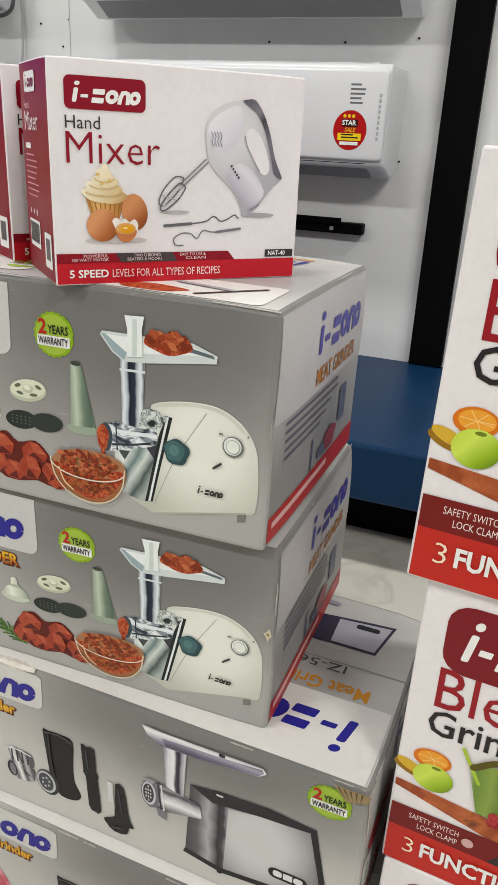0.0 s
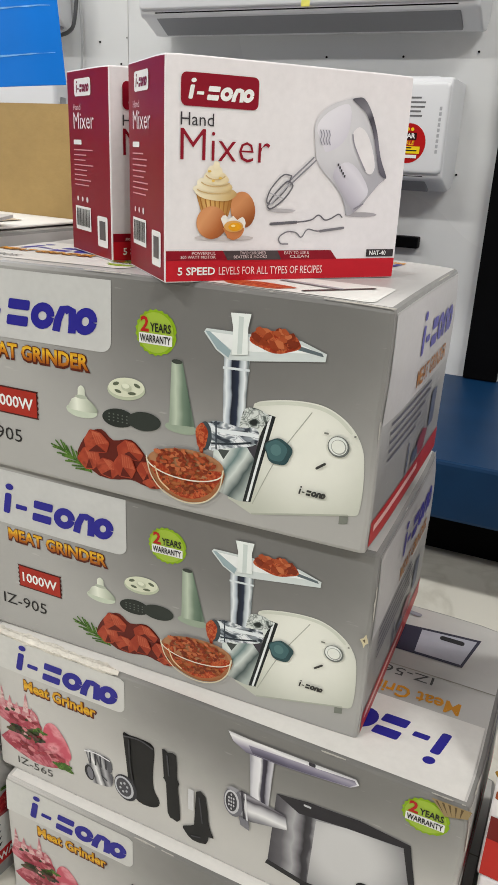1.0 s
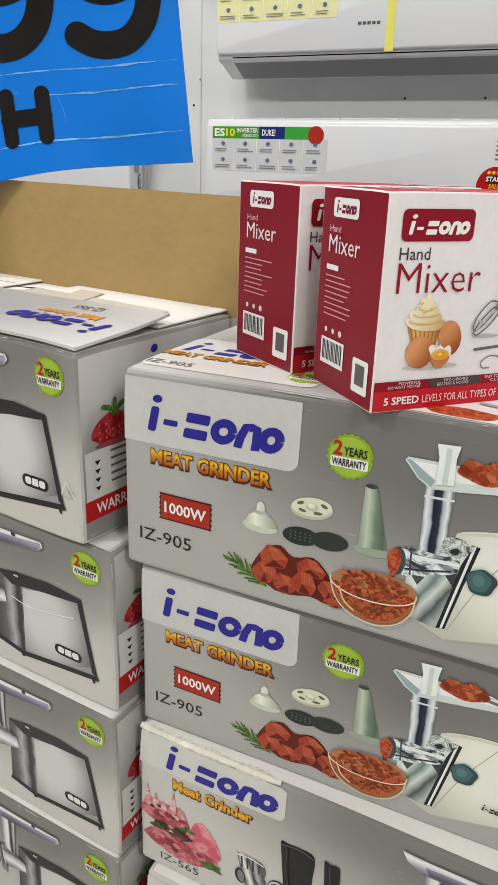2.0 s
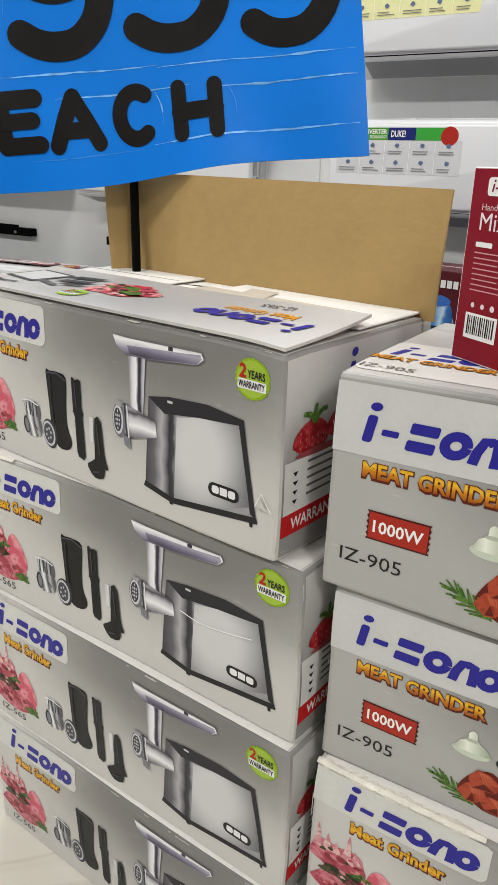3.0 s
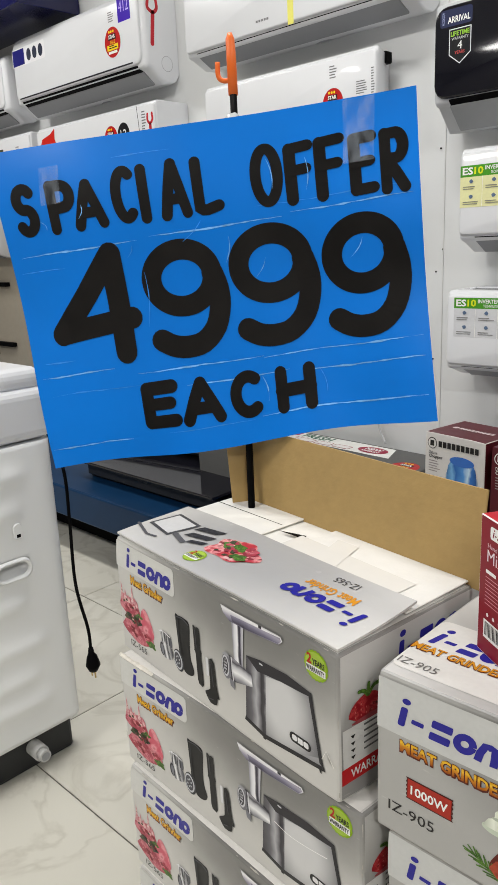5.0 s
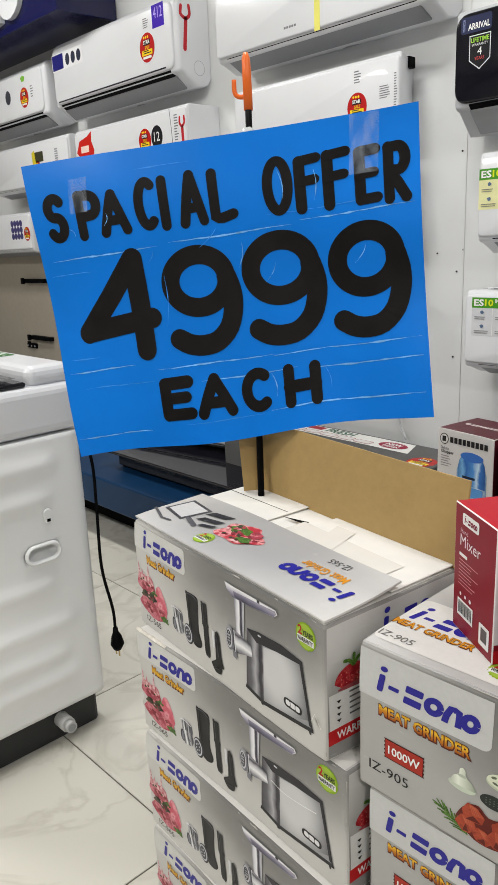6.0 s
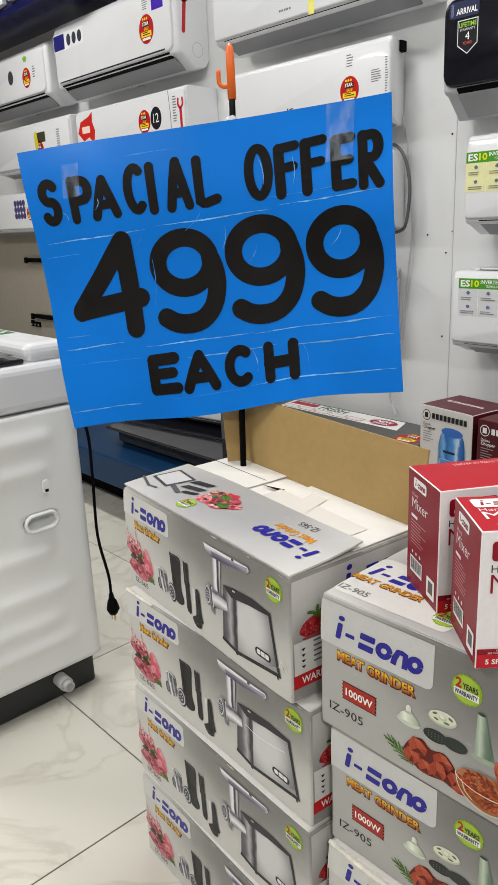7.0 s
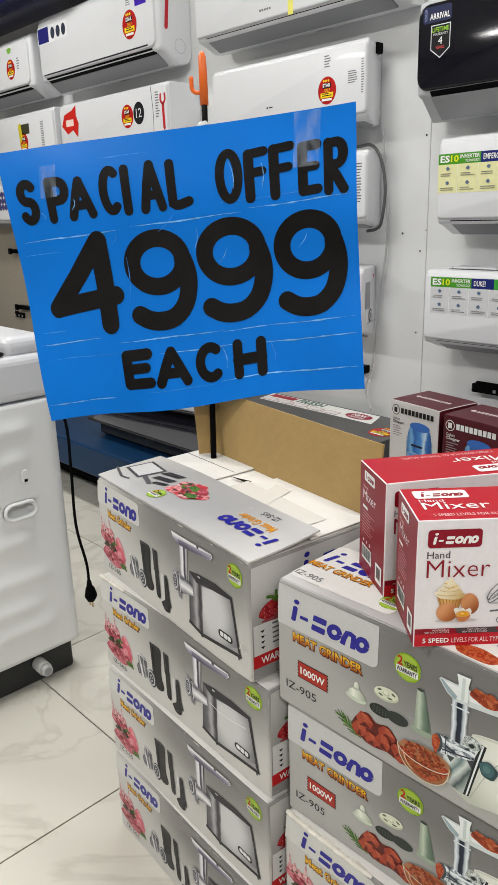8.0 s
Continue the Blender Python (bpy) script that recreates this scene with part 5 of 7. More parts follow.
    S.put("mixer_picture", [(ell(0.1655, 0.0512, 0.015, 0.0018), ink(168, 164, 168)), (ell(0.094, 0.0535, 0.012, 0.0013), ink(182, 178, 182)),
                          (closed([(0.1177, 0.1112), (0.1202, 0.1209), (0.1306, 0.130), (0.1487, 0.1358), (0.159, 0.1347), (0.1668, 0.1266), (0.1733, 0.1121), (0.1784, 0.0923), (0.1854, 0.0801), (0.1797, 0.0748), (0.1707, 0.0646), (0.1642, 0.057), (0.1526, 0.0499), (0.150, 0.0567), (0.1448, 0.0664), (0.1358, 0.0759), (0.1254, 0.0852), (0.119, 0.0969)], 3), MIXER_GREY),
                          (closed([(0.1200, 0.1112), (0.1225, 0.1195), (0.132, 0.127), (0.1455, 0.1315), (0.149, 0.122), (0.146, 0.108), (0.136, 0.099), (0.125, 0.098)], 3), band_print("mixer_shine_print", (0.12, 0.125), (0.146, 0.10), [(0.0, (236, 234, 240)), (0.5, (226, 223, 231)), (1.0, (206, 202, 213))])),
                          (closed([(0.1365, 0.079), (0.146, 0.090), (0.158, 0.086), (0.170, 0.070), (0.164, 0.060), (0.1535, 0.053)], 3), band_print("mixer_foot_print", (0.14, 0.06), (0.165, 0.085), [(0.0, (150, 146, 158)), (0.4, (196, 192, 203)), (0.75, (222, 219, 227)), (1.0, (204, 200, 211))])),
                          (closed([(0.1513, 0.1107), (0.1565, 0.116), (0.1642, 0.1115), (0.1707, 0.0995), (0.174, 0.0871), (0.1707, 0.082), (0.1655, 0.0843), (0.159, 0.0939), (0.1533, 0.1035)], 3), PAPER),
                          (ribbon(curve2([(0.1513, 0.1107), (0.1533, 0.1035), (0.159, 0.0939), (0.1655, 0.0843)]), 0.0009, False), ink(156, 152, 164)),
                          (closed([(0.1487, 0.1345), (0.152, 0.1362), (0.159, 0.1360), (0.1668, 0.1266), (0.1733, 0.1121), (0.1784, 0.0949), (0.1854, 0.0813), (0.1844, 0.0793), (0.1784, 0.0836), (0.1745, 0.0965), (0.1695, 0.112), (0.164, 0.1225), (0.1577, 0.1296)], 3), band_print("grip_print", (0.15, 0.136), (0.184, 0.082), [(0.0, (84, 82, 90)), (0.2, (132, 130, 138)), (0.3, (70, 68, 76)), (0.6, (122, 118, 130)), (1.0, (96, 94, 104))])),
                          ([q for k in range(4) for q in ribbon(curve2([(0.1225 + 0.0024 * k, 0.1125), (0.1240 + 0.0024 * k, 0.109), (0.1232 + 0.0024 * k, 0.1055), (0.1248 + 0.0024 * k, 0.102)]), 0.0007, False)], ink(146, 142, 156)),
                          (ribbon([(0.1205, 0.0905), (0.0996, 0.0725)], 0.0012) + ribbon([(0.1185, 0.0925), (0.0985, 0.0750)], 0.0012), ink(140, 138, 146)),
                          (ribbon(curve2([(0.1010, 0.0735), (0.0965, 0.0745), (0.0870, 0.0655), (0.0815, 0.0570), (0.0850, 0.0550), (0.0950, 0.0620), (0.1015, 0.0705), (0.1010, 0.0735)]), 0.0012, False) + ribbon(curve2([(0.1005, 0.0790), (0.0930, 0.0790), (0.0835, 0.0690), (0.0805, 0.0600), (0.0850, 0.0590), (0.0960, 0.0690), (0.1005, 0.0790)]), 0.0011, False), WIRE), (ribbon([(0.099, 0.0735), (0.0835, 0.0580)], 0.0009) + ribbon([(0.083, 0.066), (0.094, 0.0625)], 0.0009), WIRE_LIT),
                          (rotated_bars(0.1402, 0.0882, 0.1466, 0.0799), ink(60, 58, 64)),
                          (ribbon([(0.1577, 0.0556), (0.1655, 0.0595)], 0.0012), ink(140, 136, 146))], "printed picture of a white hand mixer with wire beaters")
    S.put("beater_picture", [(ribbon(curve2([(0.0853, 0.0434), (0.1073, 0.0449), (0.1202, 0.0467), (0.1267, 0.0504), (0.1327, 0.0468), (0.1384, 0.0481), (0.1448, 0.0513), (0.1482, 0.0489)]), 0.0010) + ribbon([(0.0853, 0.0434), (0.1073, 0.0449)], 0.0022), WIRE), (ribbon(curve2([(0.150, 0.0408), (0.128, 0.0383), (0.1177, 0.0395), (0.1125, 0.0336), (0.1073, 0.0371), (0.0996, 0.0376), (0.0931, 0.0336), (0.0944, 0.0289), (0.1009, 0.0284)]), 0.0010) + ribbon([(0.150, 0.0408), (0.129, 0.0383)], 0.0020), ink(122, 120, 126))])
    Lf = Sheet(box, F["left"], wp)
    k = d
    Lf.put("side_logo", [(rect(0.20 * k, 0.1335, 0.60 * k, 0.1475, 0.003), WHITE_INK), (mark_blocks(0.25 * k, 0.1365, 0.55 * k, 0.1455), ink(120, 16, 50))], "white patch with a dark word mark in blocks")
    Lf.put("side_title", [(text("Hand", 0.16 * k, 0.1225, 0.34 * k, 0.1275), ink(224, 190, 196)), (text("Mixer", 0.16 * k, 0.107, 0.66 * k, 0.1205, 0.0), ink(236, 222, 226))])
    Lf.put("side_print", [(rect(0.14 * k, 0.094, 0.34 * k, 0.098, 0.001), WHITE_INK), (lines_of_print(0.14 * k, 0.056, 0.62 * k, 0.090, 8, 0.22, seed), ink(214, 150, 160))])
    Lf.put("barcode", [(rect(0.13 * k, 0.020, 0.52 * k, 0.041), WHITE_INK), ([rect((0.16 + 0.026 * i) * k, 0.0235, (0.16 + 0.026 * i + (0.012 if i % 3 else 0.018)) * k, 0.039) for i in range(13)], DARKINK)], "white barcode label")
    Lf.put("code_patch", [(rect(0.68 * k, 0.010, 0.92 * k, 0.036, 0.002), WHITE_INK), (rect(0.73 * k, 0.016, 0.87 * k, 0.032), ink(96, 92, 92))])
    Lf.put("marks_row", [([ell(0.2 * k, 0.0475, 0.0022, n=10), ell(0.32 * k, 0.0475, 0.0022, n=10), ell(0.44 * k, 0.0475, 0.0026, n=10)], ink(226, 216, 220))])
    T = Sheet(box, F[lid], wp)
    T.put("top_logo", [(rect(0.012, 0.062, 0.075, 0.086, 0.004), WHITE_INK), (mark_blocks(0.020, 0.067, 0.068, 0.081), ink(140, 18, 38))], "white patch with a red word mark in blocks")
    T.put("top_title", [(text("Hand", 0.014, 0.051, 0.042, 0.059), ink(240, 222, 224)), (text("Mixer", 0.014, 0.029, 0.090, 0.049, 0.0), WHITE_INK)])
    T.put("top_line", [(text("5 SPEED LEVELS FOR ALL TYPES OF RECIPES", 0.02, 0.010, 0.150, 0.017), ink(236, 196, 200))])
    return box


mixer_box(pose(-0.1712, 0.4815, 0.8035, 0, 0, 47.8), 21, "red and white hand mixer box standing on the cartons")
mixer_box(pose(-0.264, 0.550, 0.8035, 0, 0, 57), 22, "red and white hand mixer box standing behind another", lid="top_turned")


# ---- hand-lettered price sign on a pole ----
TL, TR, BR, BL = (Vector(p) for p in ((-1.222, 0.567, 1.402), (-0.66, 0.975, 1.463), (-0.569, 0.90, 0.974), (-1.092, 0.549, 0.887)))
SIGN_N = ((BR - BL).cross(TL - BL)).normalized()


def on_sign(u, v, h=0.0):
    """A point of the sign's slightly waved sheet, u to the right and v up, 0 to 1."""
    p = (BL * (1 - u) + BR * u) * (1 - v) + (TL * (1 - u) + TR * u) * v
    wave = 0.006 * math.sin(5.2 * u + 1.0) + 0.004 * math.sin(9 * v + 2 * u) + 0.010 * (1 - v) ** 3 * u ** 2 - 0.008 * max(0, 0.12 - u) / 0.12 * (1 - v)
    wave += 0.003 * math.sin(14 * v + 5 * u) * u ** 2 + 0.0022 * math.sin(21 * u + 4 * v) * (0.3 + (1 - v) ** 2)
    edge = 0.004 * math.sin(11 * u) * (1 - v) ** 4 + 0.012 * max(0.0, u - 0.55) * (1 - v) ** 6 * math.sin(math.pi * min(1.0, (u - 0.55) / 0.45))
    bow = 0.004 * math.sin(math.pi * v) * max(0.0, u - 0.72) ** 2 / 0.0784 - 0.003 * math.sin(math.pi * v) * max(0.0, 0.2 - u) ** 2 / 0.04
    return p + SIGN_N * (wave + h) + Vector((-0.80 * bow, -0.60 * bow, edge))


def arc(cx, cy, rx, ry, a0, a1, n=14):
    return [(cx + rx * math.cos(radians(a0 + (a1 - a0) * k / n)), cy + ry * math.sin(radians(a0 + (a1 - a0) * k / n))) for k in range(n + 1)]


# pen strokes of the hand-drawn letters, in a box from 0 to 1
PEN = {
    "S": [arc(0.5, 0.74, 0.42, 0.24, 35, 265, 12) + arc(0.5, 0.25, 0.42, 0.25, 88, -150, 12)],
    "P": [[(0.0, 0), (0.0, 1)], [(0.0, 0.98), (0.5, 0.98)] + arc(0.62, 0.72, 0.38, 0.24, 75, -90, 8) + [(0.05, 0.46)]],
    "A": [[(0.0, 0), (0.24, 0.56), (0.46, 1)], [(0.46, 1), (0.74, 0.5), (1.0, 0)], [(0.2, 0.3), (0.84, 0.3)]],
    "C": [arc(0.55, 0.5, 0.5, 0.5, 55, 305, 16)],
    "I": [[(0.5, 0), (0.5, 1)]],
    "L": [[(0.0, 1), (0.02, 0.02), (0.4, 0.0), (1.0, 0.06)]],
    "O": [arc(0.5, 0.5, 0.46, 0.5, 90, 452, 24)],
    "F": [[(0.0, 0), (0.0, 0.97)], [(0.0, 0.97), (1.0, 1.0)], [(0.02, 0.54), (0.86, 0.56)]],
    "E": [[(0.0, 0.98), (0.0, 0.02)], [(0.0, 0.98), (0.95, 1.0)], [(0.0, 0.02), (1.0, 0.03)], [(0.02, 0.52), (0.85, 0.54)]],
    "R": [[(0.0, 0), (0.0, 1)], [(0.0, 0.98), (0.5, 0.99)] + arc(0.55, 0.76, 0.42, 0.23, 80, -90, 8) + [(0.1, 0.52), (0.5, 0.3), (1.0, 0.0)]],
    "H": [[(0.0, 0), (0.0, 1)], [(1.0, 0), (1.0, 1)], [(0.0, 0.47), (1.0, 0.49)]],
    "4": [[(0.86, 1.0), (0.44, 0.63), (0.0, 0.27)], [(0.0, 0.27), (0.4, 0.30), (1.02, 0.34)], [(0.86, 1.0), (0.87, 0.5), (0.87, 0.0)]],
    "9": [arc(0.47, 0.71, 0.47, 0.29, 0, 360, 26), [(0.94, 0.72), (1.0, 0.56), (1.0, 0.38), (0.9, 0.17), (0.68, 0.03), (0.42, 0.0), (0.2, 0.03), (0.03, 0.10)]],
}
SIGN_TEXT = [("S", 0.047, 0.092, 0.745, 0.878), ("P", 0.14, 0.186, 0.738, 0.872), ("A", 0.202, 0.261, 0.737, 0.860), ("C", 0.297, 0.340, 0.739, 0.884), ("I", 0.352, 0.376, 0.731, 0.881), ("A", 0.413, 0.463, 0.729, 0.884), ("L", 0.493, 0.539, 0.728, 0.878),
             ("O", 0.627, 0.682, 0.724, 0.887), ("F", 0.71, 0.752, 0.718, 0.878), ("F", 0.779, 0.824, 0.715, 0.883), ("E", 0.856, 0.896, 0.711, 0.875), ("R", 0.925, 0.966, 0.703, 0.875)]
SIGN_BIG = [("4", 0.099, 0.283, 0.332, 0.640), ("9", 0.349, 0.508, 0.324, 0.624), ("9", 0.564, 0.727, 0.319, 0.631), ("9", 0.785, 0.941, 0.307, 0.617)]
SIGN_LOW = [("E", 0.295, 0.363, 0.102, 0.211), ("A", 0.395, 0.475, 0.099, 0.209), ("C", 0.515, 0.580, 0.097, 0.206), ("H", 0.635, 0.705, 0.091, 0.202)]

sign = thing("price_sign", Matrix(), "blue hand-lettered special offer sign taped to a black pole", "sign")
bm = bmesh.new()
grid = [[bm.verts.new(on_sign(i / 40, j / 30)) for i in range(41)] for j in range(31)]
for r0, r1 in zip(grid, grid[1:]):
    for i in range(40):
        f = bm.faces.new((r0[i], r0[i + 1], r1[i + 1], r1[i]))
        f.smooth = True
sheet = part("sheet", bm, BLUE_SHEET, sign, "glossy blue sheet with creases")
mod = sheet.modifiers.new("thickness", "SOLIDIFY")
mod.thickness, mod.offset, mod.use_rim = 0.0010, -1, False
SW, SH = 0.66, 0.50
for rows, pen in ((SIGN_TEXT, 0.0172), (SIGN_BIG, 0.0335), (SIGN_LOW, 0.0200)):
    for ch, u0, u1, v0, v1 in rows:
        bm = bmesh.new()
        for k, st in enumerate(PEN[ch]):
            fit_in = 0.0
            iu, iv = fit_in * pen / SW, fit_in * pen / SH
            pts = [((u0 + iu + x * max(0.001, u1 - u0 - 2 * iu)) * SW, (v0 + iv + y * (v1 - v0 - 2 * iv)) * SH) for x, y in st]
            dense = curve2(pts, 3) if len(pts) > 6 or ch == "9" else [tuple(Vector(a).lerp(Vector(b), s / 4)) for a, b in zip(pts, pts[1:]) for s in range(4)] + [pts[-1]]
            for q in ribbon(dense, pen * random.Random(ord(ch) + k).uniform(0.94, 1.08)):
                vs = [bm.verts.new(on_sign(x / SW, y / SH, 0.0008 + 0.0002 * k)) for x, y in q]
                f = bm.faces.new(vs)
        for f in bm.faces:
            f.normal_update()
            if f.normal.dot(SIGN_N) < 0:
                f.normal_flip()
        part("letter", bm, MARKER, sign)
# Pale blues that paint the reflective streaks along tape edges and folds.
GLINT_LINE = surface("crease_glint", (0.16, 0.42, 0.82), 0.35, vary=0.5, scale=60)
FAINT = surface("crease_glint_faint", (0.04, 0.27, 0.80), 0.3, vary=0.4, scale=60, spec=0.25)


def crease(line, w, h, seed, mat):
    """One fold or tape edge of the sheet, its glint painted as a pale strip, its width swelling and fading along the
    way.
    """
    bm = bmesh.new()
    n = len(line)
    for i, q in enumerate(ribbon(line, 1.0, False)):
        ws = [w * max(0.12, 0.55 + 0.75 * noise.noise(Vector((0.55 * k, seed * 3.7, 1)))) * min(1, 3 * k / n + 0.2, 3 * (n - 1 - k) / n + 0.2) for k in (i, i + 1)]
        mid = [Vector(line[i]), Vector(line[i + 1])]
        d = (mid[1] - mid[0]).normalized()
        o = Vector((-d.y, d.x)) / 2
        pts = [mid[0] + o * ws[0], mid[0] - o * ws[0], mid[1] - o * ws[1], mid[1] + o * ws[1]]
        bm.faces.new([bm.verts.new(on_sign(p.x / SW, p.y / SH, h)) for p in pts])
    part("crease", bm, mat, sign, "painted glint along a crease")


FOLDS = ((0.668, 0.03, 0.33, 1), (0.674, 0.36, 0.68, 1), (0.683, 0.70, 0.985, 1), (0.285, 0.02, 0.22, 1), (0.262, 0.28, 0.60, 1), (0.256, 0.60, 0.985, 1), (0.225, 0.04, 0.30, 0), (0.205, 0.40, 0.66, 1), (0.195, 0.70, 0.985, 1), (0.058, 0.01, 0.24, 1), (0.070, 0.34, 0.56, 0), (0.078, 0.58, 0.985, 1), (0.93, 0.30, 0.44, 0), (0.62, 0.02, 0.14, 0), (0.715, 0.62, 0.98, 0), (0.33, 0.03, 0.12, 0))
for k, (v, ua, ub, strong) in enumerate(FOLDS):
    n = int(70 * (ub - ua)) + 4
    line = [((ua + (ub - ua) * i / n) * SW, (v + 0.0016 * math.sin(0.31 * i + k) + 0.0016 * noise.noise(Vector((0.4 * i, k, 0)))) * SH) for i in range(n + 1)]
    crease(line, 0.0034 if strong else 0.0024, 0.0005, k, GLINT_LINE if strong else FAINT)
for k, (ua, va, ub, vb) in enumerate(((0.335, 0.57, 0.325, 0.40), (0.55, 0.64, 0.535, 0.56), (0.60, 0.50, 0.63, 0.56), (0.73, 0.20, 0.745, 0.12), (0.83, 0.52, 0.86, 0.575), (0.59, 0.20, 0.60, 0.12), (0.44, 0.645, 0.49, 0.70), (0.655, 0.86, 0.665, 0.76), (0.745, 0.84, 0.742, 0.74), (0.315, 0.66, 0.30, 0.62), (0.21, 0.80, 0.20, 0.76), (0.10, 0.77, 0.115, 0.74))):
    line = [((ua + (ub - ua) * i / 12 + 0.006 * math.sin(math.pi * i / 12)) * SW, (va + (vb - va) * i / 12) * SH) for i in range(13)]
    crease(line, 0.0022, 0.0012, k + 40, GLINT_LINE if k % 3 else FAINT)


def tape_material():
    """Clear sticky tape, cloudy where it has not taken."""
    m, tree, bsdf = nodes_of("cloudy_clear_tape")
    N, L = tree.nodes.new, tree.links.new
    co, mp, no = N("ShaderNodeTexCoord"), N("ShaderNodeMapping"), N("ShaderNodeTexNoise")
    mp.inputs["Scale"].default_value = (60, 60, 14)
    no.inputs["Scale"].default_value, no.inputs["Detail"].default_value = 1.0, 5
    L(co.outputs["Object"], mp.inputs[0]), L(mp.outputs[0], no.inputs["Vector"])
    rr = N("ShaderNodeMapRange")
    rr.inputs[1].default_value, rr.inputs[2].default_value, rr.inputs[3].default_value, rr.inputs[4].default_value = 0.40, 0.76, 0.04, 0.32
    L(no.outputs["Fac"], rr.inputs[0]), L(rr.outputs[0], bsdf.inputs["Alpha"])
    bsdf.inputs["Base Color"].default_value = (0.62, 0.70, 0.80, 1)
    bsdf.inputs["Roughness"].default_value = 0.2
    return m


STICKY = tape_material()
for u0, u1, v0, v1 in ((0.835, 0.905, 0.800, 0.995), (0.118, 0.168, 0.815, 0.93)):
    bm = bmesh.new()
    g = [[bm.verts.new(on_sign(u0 + (u1 - u0) * i / 6 + 0.010 * (j / 8 - 0.5), v0 + (v1 - v0) * j / 8, 0.0022 + 0.0007 * noise.noise(Vector((i * 1.3, j * 0.9, u0 * 9))))) for i in range(7)] for j in range(9)]
    for r0, r1 in zip(g, g[1:]):
        for i in range(6):
            bm.faces.new((r0[i], r0[i + 1], r1[i + 1], r1[i]))
    part("tape", bm, STICKY, sign, "strip of cloudy clear tape")
part("pole", tube_bm(bmesh.new(), [(-0.826, 0.751, 0.8165), (-0.856, 0.782, 1.05), (-0.910, 0.836, 1.40), (-0.924, 0.850, 1.50)], 0.0058, 14), DARK_PLASTIC, sign, "black metal pole")
bm = tube_bm(bmesh.new(), [(-0.922, 0.848, 1.476), (-0.925, 0.850, 1.535), (-0.927, 0.851, 1.560), (-0.927, 0.851, 1.569)], [0.0078, 0.0078, 0.0072, 0.0035], 16)
hook_pts = smooth_path([(-0.924, 0.850, 1.500), (-0.936, 0.842, 1.499), (-0.943, 0.837, 1.506), (-0.9435, 0.8365, 1.527)], 5)
tube_bm(bm, hook_pts, 0.0040, 10)
part("hook", bm, surface("orange_plastic", (0.85, 0.16, 0.02), 0.35, vary=0.04), sign, "bright orange plastic hook tip")
bm = bmesh.new()
bmesh.ops.create_uvsphere(bm, u_segments=10, v_segments=6, radius=0.018, matrix=Matrix.Translation((-0.918, 0.838, 1.436)) @ Matrix.Diagonal((1, 0.6, 0.6, 1)))
for v in bm.verts:
    v.co += Vector((noise.noise(v.co * 60), noise.noise(v.co * 61), noise.noise(v.co * 62))) * 0.006
part("tape_wad", bm, surface("tape_wad", (0.6, 0.62, 0.62), 0.15, coat=0.5), sign, "crumpled clear tape")


# ---- air conditioners on the wall ----
STAR_RED, YEL = ink(176, 16, 18), ink(240, 206, 30)


PALE_PLASTIC = surface("pale_grey_plastic", (0.24, 0.245, 0.26), 0.35, vary=0.03)


